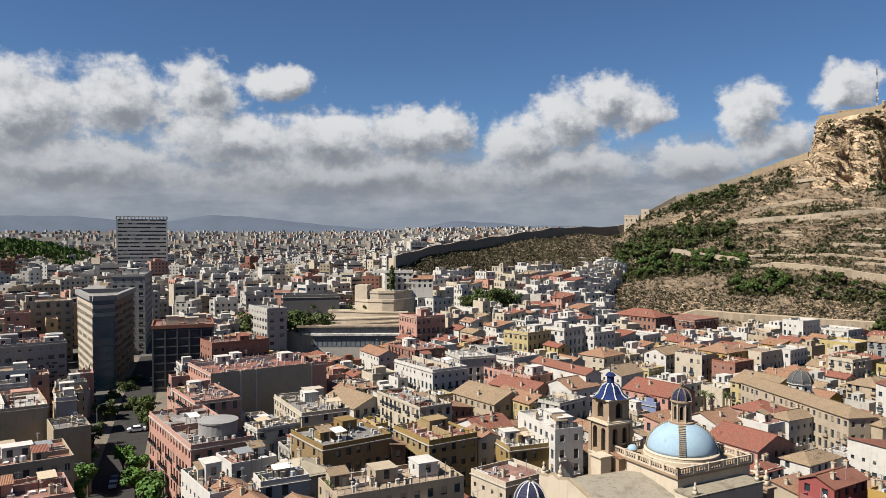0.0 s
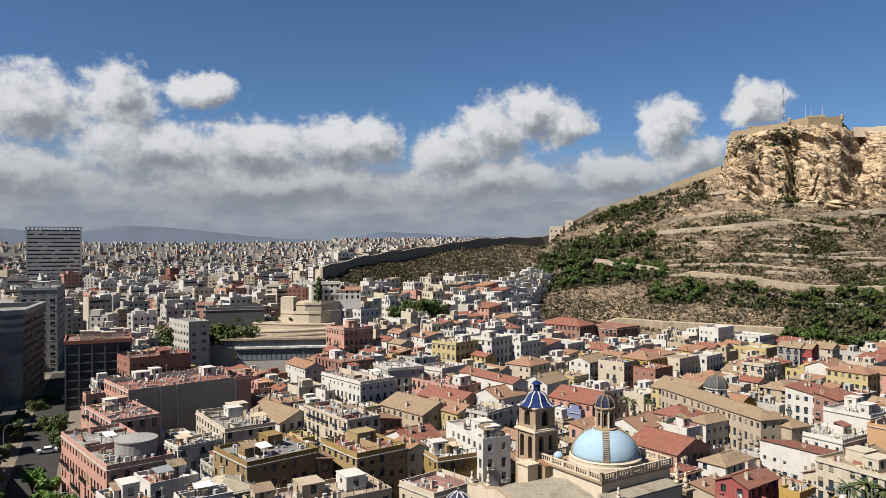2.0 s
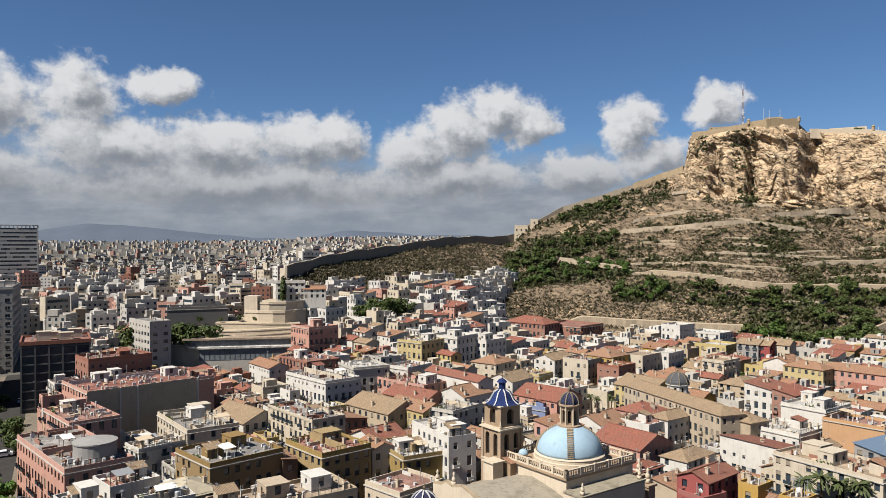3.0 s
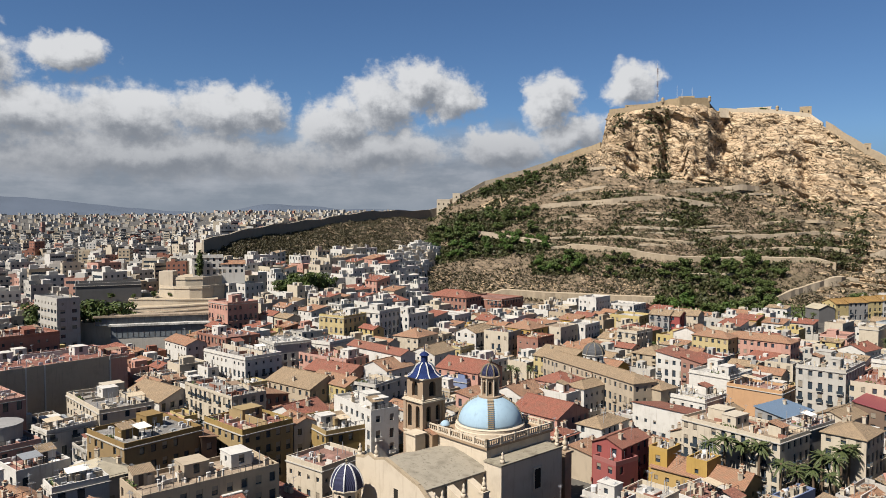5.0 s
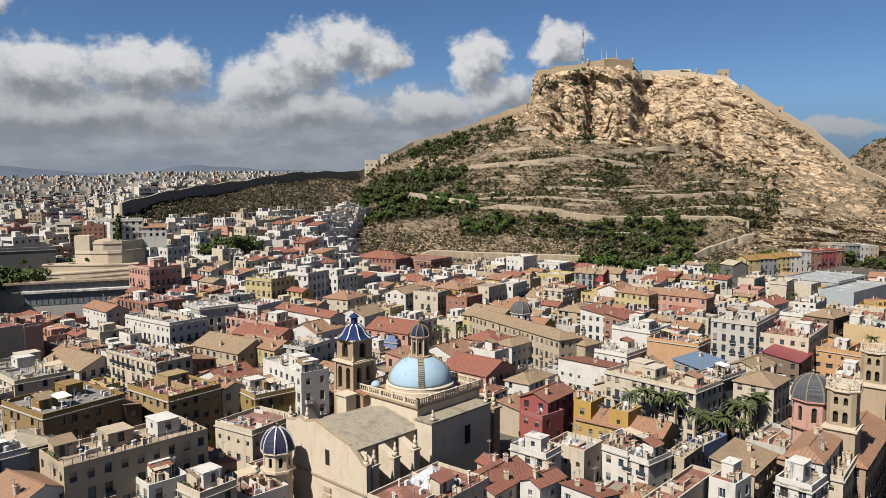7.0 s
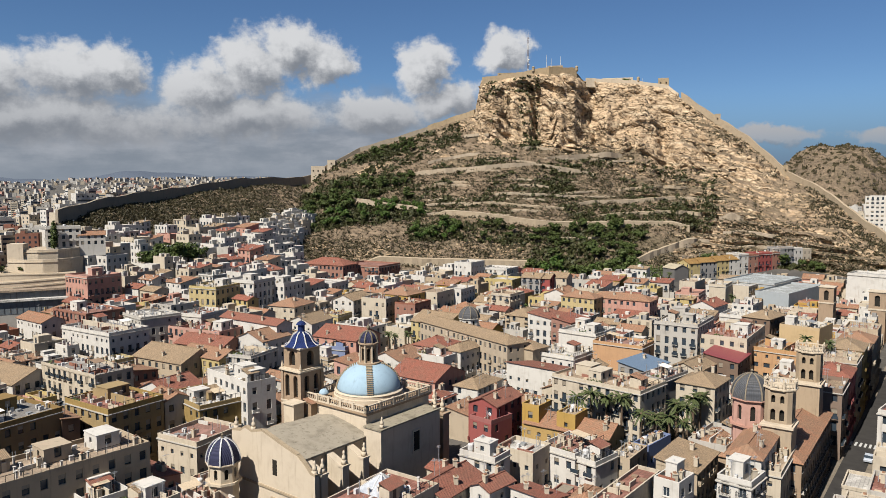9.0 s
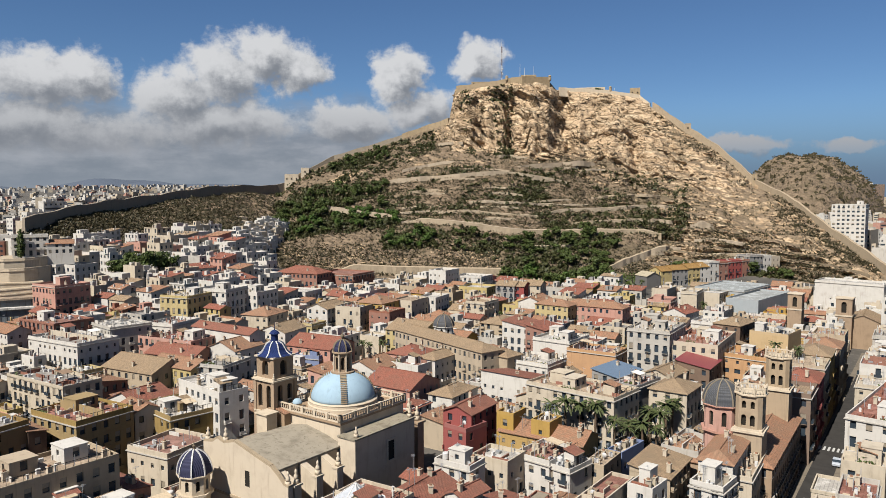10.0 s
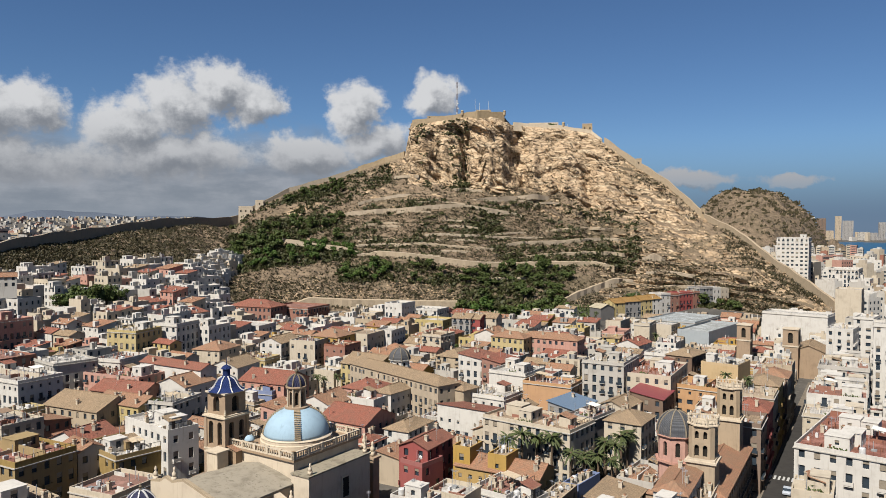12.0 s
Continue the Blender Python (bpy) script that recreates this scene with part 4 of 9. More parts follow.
        for q in range(4):
            facade(s, cs[q], cs[(q + 1) % 4], h - 0.1, h + ph, [("S", h + 1.1)] if q % 2 else [("W", h + 0.9)], 2.2, [], True, rng)
        s.box(px - pw / 2 - 0.12, px + pw / 2 + 0.12, py - pd / 2 - 0.12, py + pd / 2 + 0.12, h + ph, h + ph + 0.14, 0)
        part("roof_room", s, [mats[0] if rng.random() < 0.5 else WALLS["white"], GLASS, SHUTTER], t)
    if roof == "flat" and (near or busy > 4):
        roof_fittings(t, w, d, top, mats[0], rng)
    if roof == "flat" and math.hypot(x, y) < 300:
        roof_pipes(t, w, d, top, rng, int(6 + w * d / 9))
    for i in range(busy):
        kind = rng.choice(("chimney", "chimney", "air_conditioner", "aerial", "aerial", "satellite_dish", "air_conditioner", "water_tank" if rng.random() < 0.3 else "chimney") if roof == "flat" else ("chimney", "chimney", "aerial"))
        cx, cy = rng.uniform(-w / 2 + 0.8, w / 2 - 0.8), rng.uniform(-d / 2 + 0.8, d / 2 - 0.8)
        c = part(kind, CLUTTER[kind], None, t)
        lift = 0 if roof == "flat" else (max(0, rise * (1 - abs(cy if along_x else cx) / (span / 2))) if roof != "shed" else rise * 0.5) - 0.2
        c.matrix_basis = pose(cx, cy, top + lift, 0, 0, rng.choice((0, 90, 180, 45)))
    return t


# ---- houses that stand out ----
house('apartment_building', 'long tan apartment house with a brown flat roof', -47.6, 122.3, 44, 23.7, 10.6, 18, 'sand', 'flat', z=0.0, deck='sand', near=False, group='apartment buildings', category='apartment building', pent=2, kind='F', busy=7)
house('town_house', 'white house with a narrow red roof terrace', -83.2, 131.8, 53, 9.5, 9.2, 16, 'white', 'flat', z=0.0, deck='red', near=False, busy=7)
house('town_house', 'white house with roof machinery and tall vents', -69.4, 121.7, 45, 9.1, 5.6, 16.5, 'white', 'flat', z=0.0, deck='grey', near=False, busy=12)
house('town_house', 'pinkish house under a low clay gable roof', -72.3, 113.2, 55, 5.6, 15.2, 16, 'pink', 'gable', z=0.0, tile='clay', near=False, busy=4)
house('town_house', 'white house with a litter of pipes on its grey roof', -81.3, 116.9, 53, 6.0, 17.1, 16, 'white', 'flat', z=0.0, deck='grey', near=False, busy=12, pent=1)
house('town_house', 'cream house under a cream-coated hipped roof', -71.0, 132.3, 50, 9.0, 10.9, 15, 'cream', 'hip', z=0.0, tile='cream', near=False, busy=4)
house('town_house', 'brown ochre house with a grey terrace roof', -72.3, 153.9, 53, 17.4, 16.4, 16, 'umber', 'flat', z=0.0, deck='grey', near=False, pent=1, busy=7)
house('town_house', 'dark brown house under a sloping clay roof', -63.2, 160.7, 42, 3.5, 12.5, 14, 'brown', 'shed', z=0.0, tile='clay', near=False, busy=4)
house('town_house', 'cream and olive corner house with clay roof terrace', -53.4, 165.8, 50, 13.2, 16.1, 15, 'olive', 'flat', z=0.0, deck='red', near=False, kind='F', pent=1, busy=7)
house('town_house', 'cream building with rubble-strewn flat roof', -70.2, 197.4, 49, 10.2, 25.4, 15, 'cream', 'flat', z=0.0, deck='grey', near=False, busy=12)
house('town_house', 'white house under an old tan gable roof', -91.8, 206.8, 54, 13.1, 19.3, 11, 'white', 'gable', z=0.4, tile='old', near=False, busy=4)
house('town_house', 'small white house with an orange clay roof', -97.7, 214.0, 53, 5.7, 9.9, 12, 'white', 'gable', z=0.9, tile='clay', near=False, busy=4)
house('town_house', 'cream house with vents on its roof', -96.9, 186.3, 46, 13.4, 25.7, 14.5, 'cream', 'flat', z=0.0, deck='grey', near=False, pent=2, busy=12)
house('town_house', 'long low white house with parapet', -99.4, 170.8, 55, 12.9, 8.1, 12, 'white', 'flat', z=0.0, deck='sand', near=False, busy=7)
house('town_house', 'low cream house with a red flat roof', -32.7, 153.6, 54, 12.3, 11.2, 11, 'cream', 'flat', z=0.0, deck='red', near=False, busy=2)
house('town_house', 'olive house with a white roof terrace', -35.0, 173.8, 38, 12.6, 16.6, 13, 'olive', 'flat', z=0.0, deck='white', near=False, kind='F', pent=1, busy=7)
house('town_house', 'white stepped house with roof rooms', -28.0, 177.0, 38, 7.4, 18.9, 17, 'white', 'flat', z=0.0, deck='white', near=False, kind='F', pent=2, busy=7)
house('town_house', 'narrow pale house with tall dark windows', -43.4, 172.1, 38, 6.1, 9.0, 14, 'pale', 'gable', z=0.0, tile='clay', near=False, kind='F', busy=4)
house('town_house', 'white house under a broad red tile roof', -46.1, 184.7, 52, 10.6, 10.2, 13, 'white', 'gable', z=0.0, tile='red', near=False, busy=4)
house('town_house', 'low white house with a red terrace', -28.4, 128.1, 42, 7.9, 11.9, 8, 'white', 'flat', z=0.0, deck='red', near=False, busy=7)
house('town_house', 'maroon house with white window surrounds', 30.0, 157.3, 49, 11.1, 7.1, 15, 'red', 'gable', z=0.0, tile='red', near=False, kind='F', busy=4)
house('town_house', 'maroon house front with balconies and white frames', 28.2, 153.0, 39, 6.9, 6.1, 12, 'red', 'flat', z=0.0, deck='red', near=False, kind='F', busy=2)
house('town_house', 'mustard yellow house with clay-tiled wings', 45.8, 150.5, 49, 8.9, 19.3, 10.5, 'ochre', 'gable', z=0.0, tile='clay', near=False, ridge='y', busy=6)
house('town_house', 'mustard yellow roof tower with three vents', 38.8, 155.1, 47, 5.6, 4.2, 14, 'ochre', 'flat', z=0.0, deck='sand', near=False, busy=4, sides='d')
house('town_house', 'mustard yellow stair tower with roof machinery', 45.2, 149.6, 46, 5.7, 4.4, 13.5, 'ochre', 'flat', z=0.0, deck='sand', near=False, busy=6, sides='d')
house('town_house', 'white house with clay tile roof and terrace', 41.8, 138.2, 40, 10.6, 8.3, 10.5, 'white', 'flat', z=0.0, deck='red', near=False, busy=7)
house('town_house', 'white house with blue shutters and grey terrace', 44.6, 133.2, 38, 7.6, 5.9, 10, 'white', 'flat', z=0.0, deck='grey', near=False, busy=7)
house('town_house', 'cream house with a wide pale canvas terrace', 31.7, 136.6, 47, 7.2, 8.0, 11, 'cream', 'flat', z=0.0, deck='white', near=False, busy=3)
house('town_house', 'white house with a tall roof room', 23.2, 132.0, 47, 5.3, 7.8, 12, 'white', 'flat', z=0.0, deck='sand', near=False, pent=1, busy=7)
house('town_house', 'cream house under a steep red roof', 16.2, 127.1, 38, 3.8, 8.7, 11, 'cream', 'gable', z=0.0, tile='red', near=False, busy=4)
house('town_house', 'white house with red tile roof and aerials', 22.1, 118.6, 40, 6.5, 4.3, 12, 'white', 'gable', z=0.0, tile='red', busy=4)
house('town_house', 'white house under sloping red tiles', 29.4, 115.4, 40, 5.4, 7.7, 11, 'white', 'shed', z=0.0, tile='red', busy=4)
house('town_house', 'white cube house with tan hipped roof', 32.1, 193.1, 49, 12.9, 7.5, 9, 'white', 'hip', z=0.0, tile='old', near=False, busy=4)
house('town_house', 'white-gabled house with tan tile roof', 39.6, 167.4, 39, 8.4, 8.2, 11, 'white', 'gable', z=0.0, tile='clay', near=False, ridge='y', busy=4)
house('town_house', 'cream house with tan gable roof', 52.3, 181.7, 41, 9.1, 6.9, 10, 'cream', 'gable', z=0.0, tile='clay', near=False, busy=4)
house('apartment_building', 'cream palace with balconies beside palm trees', 60.0, 169.4, 40, 12.5, 24.0, 15, 'cream', 'flat', z=0.0, deck='sand', near=False, group='apartment buildings', category='apartment building', pent=2, kind='F', busy=7)
house('town_house', 'blue-grey house with red terrace', 75.2, 172.3, 38, 11.9, 7.1, 15, 'grey', 'flat', z=0.0, deck='red', near=False, kind='F', busy=7)
house('town_house', 'cream corner house with brown tile roof', 82.7, 166.3, 45, 10.9, 9.2, 15, 'cream', 'hip', z=0.0, tile='old', near=False, kind='F', busy=4)
house('town_house', 'white house with a clay hipped roof and skylight', 69.8, 120.7, 49, 15.4, 5.7, 16, 'white', 'hip', z=0.0, tile='clay', near=False, busy=4)
house('town_house', 'cream house with a planted tan terrace', 75.0, 121.1, 49, 16.0, 3.5, 12.5, 'cream', 'flat', z=0.0, deck='sand', near=False, busy=12)
house('town_house', 'tan-roofed house with two skylights', 59.1, 123.9, 47, 12.3, 7.3, 12.5, 'sand', 'shed', z=0.0, tile='old', near=False, busy=2)
house('town_house', 'house with wide red terrace roof', 40.5, 107.7, 45, 22.0, 4.1, 14, 'cream', 'flat', z=0.0, deck='red', busy=0, sides='d')
house('town_house', 'white house with a grey terrace and dark canopy', 50.4, 110.3, 41, 5.6, 4.3, 14.5, 'white', 'flat', z=0.0, deck='grey', pent=1, busy=7)
house('town_house', 'white house with roof machinery and terraces', 60.9, 108.5, 41, 6.3, 5.4, 15, 'white', 'flat', z=0.0, deck='grey', pent=1, busy=12)
house('town_house', 'blue house with a white slatted roof', 61.1, 144.7, 40, 9.9, 3.5, 8, 'blue', 'flat', z=0.0, deck='white', near=False, busy=7)
house('town_house', 'low tan house with a dark tiled terrace', 53.0, 136.8, 47, 9.1, 4.1, 9, 'sand', 'flat', z=0.0, deck='sand', near=False, busy=7)
house('town_house', 'pale house with crowded air machinery', 71.0, 135.4, 43, 13.0, 7.4, 12, 'pale', 'flat', z=0.0, deck='grey', near=False, busy=16)
house('town_house', 'pale house with a long grey terrace below tan block', -51.8, 120.8, 53, 12.9, 8.2, 13, 'pale', 'flat', z=0.0, deck='grey', near=False, busy=8)
house('town_house', 'white house with canopies on its terrace', -42.6, 120.5, 43, 6.7, 10.7, 13, 'white', 'flat', z=0.0, deck='grey', pent=1, busy=9)
house('town_house', 'cream house with red terrace and roof room', -33.7, 118.3, 49, 6.9, 7.4, 12, 'cream', 'flat', z=0.0, deck='red', pent=1, busy=7)
house('town_house', 'low house under sloping red tiles', -36.6, 135.4, 48, 4.0, 7.9, 10, 'pink', 'shed', z=0.0, tile='red', near=False, busy=4)
house('town_house', 'white house under a rusty clay roof', -58.8, 111.5, 55, 8.1, 10.4, 15, 'white', 'gable', z=0.0, tile='clay', busy=4)
house('town_house', 'white house with orange clay gable roof', -108.4, 264.9, 47, 8.1, 17.8, 12, 'white', 'gable', z=4.6, tile='clay', near=False, busy=3)
house('town_house', 'brick house with a dark red roof terrace', -92.6, 265.0, 49, 14.0, 20.8, 12, 'brick', 'flat', z=7.1, deck='red', near=False, pent=1, busy=3)
house('town_house', 'stepped brownish-pink house beside the museum', -102.6, 300.1, 49, 14.0, 15.4, 14, 'pink', 'flat', z=13.3, deck='red', near=False, pent=2, busy=3, kind='F', gap=2.0)
house('town_house', 'white house with side terrace and arched windows', -80.7, 244.5, 51, 14.0, 25.3, 13, 'white', 'flat', z=3.6, deck='grey', near=False, busy=7)
house('town_house', 'plain pale house with rooftop clutter', -70.8, 261.3, 38, 14.0, 15.8, 12, 'pale', 'flat', z=6.0, deck='white', near=False, busy=3)
house('town_house', 'yellow house with dark balconies', -55.6, 294.3, 60, 14.0, 12.9, 13, 'yellow', 'flat', z=9.9, deck='grey', near=False, pent=1, kind='F', busy=3)
house('town_house', 'white house with tall narrow windows', -43.6, 305.4, 60, 14.0, 14.4, 13, 'white', 'flat', z=10.6, deck='white', near=False, pent=1, kind='F', busy=3)
house('apartment_building', 'white apartment house with open roof terrace', -32.8, 314.6, 58, 14.0, 15.6, 12, 'white', 'flat', z=9.0, deck='white', near=False, group='apartment buildings', category='apartment building', pent=1, busy=3)
house('apartment_building', 'long white apartment house with roof rooms', -18.5, 344.8, 59, 14.0, 24.4, 11, 'white', 'flat', z=6.4, deck='white', near=False, group='apartment buildings', category='apartment building', pent=2, busy=3)
house('school', 'red brick school with arched windows', -13.8, 383.4, 57, 14.0, 24.9, 13, 'brick', 'hip', z=8.9, tile='red', near=False, group='apartment buildings', category='school', busy=3)
house('school', 'red brick school wing with arched windows', 7.2, 391.2, 53, 19.7, 23.9, 11, 'brick', 'flat', z=9.1, deck='red', near=False, group='apartment buildings', category='school', busy=0)
house('town_house', 'tall white house with pinkish gable roof', -34.7, 252.9, 47, 6.5, 29.3, 14, 'white', 'gable', z=2.7, tile='red', near=False, ridge='y', sides='a', busy=2)
house('town_house', 'cream house under a tan hipped roof', -25.8, 292.3, 60, 14.0, 11.9, 10, 'cream', 'hip', z=5.7, tile='clay', near=False, busy=3)
house('town_house', 'white gabled house with grey-tan roof', -17.8, 270.7, 60, 14.0, 11.4, 10, 'white', 'gable', z=3.0, tile='old', near=False, busy=3)
house('town_house', 'small yellow house with flat roof', -10.2, 291.9, 54, 9.3, 12.8, 8, 'yellow', 'flat', z=3.4, deck='sand', near=False, busy=3)
house('town_house', 'white house with dark covered terrace', -2.1, 303.4, 57, 14.0, 9.8, 12, 'white', 'gable', z=3.9, tile='old', near=False, kind='F', busy=3)
house('town_house', 'cream house with tall balcony windows', 9.9, 297.0, 58, 14.0, 11.3, 13, 'cream', 'flat', z=3.4, deck='grey', near=False, kind='F', busy=3)
house('town_house', 'pink house with red roof terrace', -51.3, 254.3, 56, 11.5, 23.3, 10, 'pink', 'flat', z=4.0, deck='red', near=False, pent=1, busy=7)
house('town_house', 'red-roofed house with roof lights', -47.5, 241.6, 58, 11.2, 19.4, 9, 'brick', 'gable', z=2.7, tile='red', near=False, ridge='y', busy=4)
house('town_house', 'yellow house with planted terrace', -43.8, 223.9, 51, 9.5, 17.8, 11, 'yellow', 'gable', z=1.0, tile='clay', near=False, busy=4)
house('town_house', 'white house with small dark windows', -31.3, 220.5, 60, 12.9, 9.0, 12, 'pale', 'flat', z=0.7, deck='grey', near=False, busy=7)
house('town_house', 'white house with low tan gable roof', -30.8, 240.7, 54, 13.0, 12.2, 11, 'white', 'gable', z=2.3, tile='clay', near=False, busy=4)
house('town_house', 'long low house with a blue painted wall', -7.0, 244.9, 60, 6.5, 9.7, 7, 'blue', 'flat', z=1.2, deck='white', near=False, sides='a', busy=7)
house('town_house', 'house under joined red tile roofs', -3.8, 250.5, 54, 14.0, 17.8, 10, 'pink', 'gable', z=1.2, tile='red', near=False, busy=4)
house('town_house', 'pink house under clay lean-to roofs', -0.1, 213.3, 54, 10.6, 9.5, 10, 'pink', 'shed', z=0.1, tile='clay', near=False, busy=4)
house('town_house', 'white house with clay tile roof', 11.8, 221.0, 51, 12.6, 11.6, 10, 'white', 'gable', z=0.2, tile='clay', near=False, busy=4)
house('town_house', 'sandy house under an old tan roof', -54.7, 226.3, 53, 14.0, 21.2, 10, 'sand', 'gable', z=1.2, tile='old', near=False, busy=4)
house('town_house', 'white house with a pale flat roof', -55.3, 269.6, 60, 14.0, 10.8, 10, 'white', 'flat', z=6.6, deck='white', near=False, busy=3)
house('seminary', 'long sand-coloured seminary with tiled roof', 36.8, 236.9, 28, 8.5, 48.0, 14, 'sand', 'hip', z=0.3, tile='old', near=False, group='apartment buildings', category='seminary', ridge='y', busy=1)
house('town_house', 'tan seminary annex with tiled roof', 53.2, 219.4, 38, 7.7, 6.9, 12, 'sand', 'hip', z=0.4, tile='old', near=False, busy=1)
house('town_house', 'yellow house with rusty tile roof', 29.5, 260.7, 45, 14.0, 15.9, 12, 'yellow', 'gable', z=1.6, tile='old', near=False, busy=3)
house('town_house', 'white house with iron balconies and red roof', 69.0, 258.4, 52, 14.0, 10.5, 13, 'white', 'shed', z=1.6, tile='red', near=False, kind='F', busy=3)
house('town_house', 'brick-red house with white window surrounds', 74.9, 251.6, 44, 13.1, 7.8, 13, 'brick', 'shed', z=1.4, tile='red', near=False, kind='F', busy=3)
house('town_house', 'white stepped house with roof stairs', 74.4, 230.6, 44, 14.0, 13.3, 14, 'white', 'flat', z=0.6, deck='white', near=False, pent=2, sides='a', busy=7)
house('town_house', 'orange rendered house with a parapet', 79.9, 212.5, 48, 10.0, 15.5, 14, 'orange', 'flat', z=0.3, deck='red', near=False, sides='a', busy=7)
house('town_house', 'house under a blue metal roof', 77.5, 190.4, 39, 13.3, 7.9, 13, 'grey', 'shed', z=0.0, tile='bluemetal', near=False, busy=2)
house('town_house', 'white house with solar panels and terrace', 63.4, 218.7, 44, 14.0, 14.1, 10, 'white', 'flat', z=0.3, deck='white', near=False, busy=10)
house('town_house', 'white house with broad red tile roof', 52.1, 199.4, 44, 14.0, 16.4, 10, 'white', 'shed', z=0.0, tile='red', near=False, busy=2)
house('town_house', 'sandy gabled house with weathered roof', 64.3, 196.7, 49, 12.2, 5.7, 11, 'sand', 'gable', z=0.0, tile='old', near=False, busy=4)
house('town_house', 'pink house with stepped red roofs', 24.9, 231.8, 50, 11.7, 10.9, 11, 'pink', 'hip', z=0.6, tile='red', near=False, busy=4)
house('town_house', 'white house with a red tiled terrace', 24.0, 222.5, 47, 10.3, 12.7, 10, 'white', 'flat', z=0.3, deck='red', near=False, busy=7)
house('town_house', 'white house under a tan hipped roof', 32.9, 225.9, 45, 13.0, 7.2, 11, 'white', 'hip', z=0.4, tile='old', near=False, busy=4)
house('town_house', 'house with broad red tile roof', 19.1, 200.7, 47, 14.0, 15.5, 10, 'pink', 'gable', z=0.0, tile='red', near=False, busy=4)
house('apartment_building', 'peach apartment house with clay roof', 107.7, 288.3, 49, 9.0, 25.6, 13, 'pink', 'hip', z=3.0, tile='clay', near=False, group='apartment buildings', category='apartment building', busy=4, ridge='y')
house('town_house', 'yellow house with clay roof', 92.2, 292.8, 45, 9.0, 15.1, 13, 'yellow', 'hip', z=3.3, tile='clay', near=False, ridge='y', busy=3)
house('town_house', 'grey row house with brown roof', 84.3, 343.9, 54, 9.0, 9.6, 12, 'grey', 'gable', z=6.1, tile='old', near=False, ridge='y', busy=3)
house('town_house', 'dark red row house with brown roof', 89.9, 341.4, 54, 9.0, 6.3, 12, 'red', 'gable', z=6.0, tile='old', near=False, ridge='y', busy=3)
house('town_house', 'cream row house with brown roof', 97.3, 343.1, 56, 9.0, 8.2, 12, 'cream', 'gable', z=6.1, tile='old', near=False, ridge='y', busy=3)
house('town_house', 'yellow house with railed roof terrace', 72.1, 355.3, 53, 14.0, 14.8, 9, 'yellow', 'flat', z=6.6, deck='white', near=False, kind='F', busy=3)
house('town_house', 'white modern house below the mound', 75.2, 385.5, 52, 14.0, 16.2, 9, 'white', 'flat', z=8.5, deck='white', near=False, busy=3)
house('town_house', 'tall white house below the mound', 58.5, 380.8, 51, 14.0, 10.2, 13, 'white', 'flat', z=8.4, deck='white', near=False, busy=3)
house('town_house', 'white house with tall balcony windows', 44.3, 318.7, 56, 14.0, 8.8, 12, 'white', 'flat', z=4.5, deck='white', near=False, kind='F', busy=3)
house('town_house', 'cream house beside a narrow lane', 32.8, 309.4, 53, 14.0, 10.2, 13, 'cream', 'flat', z=4.0, deck='sand', near=False, busy=3)
house('town_house', 'ochre house beside a narrow lane', 18.9, 303.0, 52, 12.9, 12.6, 14, 'ochre', 'hip', z=3.7, tile='clay', near=False, busy=3)
house('town_house', 'bare brick house in a narrow lane', 21.6, 288.1, 53, 11.7, 9.5, 13, 'brick', 'flat', z=2.9, deck='sand', near=False, busy=1)
house('town_house', 'cream house with pinkish side wall', 62.6, 301.5, 48, 11.8, 9.1, 13, 'cream', 'flat', z=3.6, deck='sand', near=False, busy=3)
house('town_house', 'sandy house under a broad brown roof', 62.8, 268.7, 49, 14.0, 10.1, 12, 'sand', 'hip', z=2.0, tile='old', near=False, busy=3)
house('town_house', 'white gabled house with tan tiles', 88.8, 311.3, 52, 14.0, 10.9, 11, 'white', 'gable', z=4.2, tile='clay', near=False, sides='a', busy=3)
house('town_house', 'dark grey end house with a white roof', 175.6, 389.2, 15, 9.5, 10, 7, 'darkgrey', 'gable', z=9.1, tile='cream', near=False, ridge='y', busy=0, sides='')
house('town_house', 'white row house below the rock face', 258.0, 411.5, 15, 6.4, 10, 11, 'white', 'flat', z=12.9, deck='white', near=False, kind='F', busy=3, gap=2.4)
house('town_house', 'cream row house below the rock face', 264.6, 413.3, 15, 6.6, 10, 10, 'cream', 'flat', z=13.2, deck='sand', near=False, kind='F', busy=3, gap=2.4)
house('town_house', 'yellow row house with ochre roof', 184.4, 391.8, 15, 7.6, 10, 9, 'yellow', 'gable', z=9.5, tile='ochre', near=False, kind='F', ridge='x', busy=3, gap=2.4)
house('town_house', 'pale blue row house with ochre roof', 193.7, 394.3, 15, 11.5, 10, 9, 'grey', 'gable', z=9.9, tile='ochre', near=False, kind='F', ridge='x', busy=3, gap=2.4)
house('town_house', 'yellow row house with ochre tile roof', 203.5, 396.9, 15, 8.8, 10, 9, 'yellow', 'gable', z=10.4, tile='ochre', near=False, kind='F', ridge='x', busy=3, gap=2.4)
house('town_house', 'white row house with ochre roof', 211.0, 398.9, 15, 6.5, 10, 9, 'white', 'gable', z=10.7, tile='ochre', near=False, kind='F', ridge='x', busy=3, gap=2.4)
house('town_house', 'white row house with narrow balconies', 217.7, 400.7, 15, 7.3, 10, 11, 'white', 'flat', z=11.0, deck='sand', near=False, kind='F', ridge='x', busy=3, gap=2.4)
house('town_house', 'brick-red row house below the rock', 224.7, 402.6, 15, 7.3, 10, 10, 'brick', 'flat', z=11.3, deck='sand', near=False, kind='F', ridge='x', busy=3, gap=2.4)
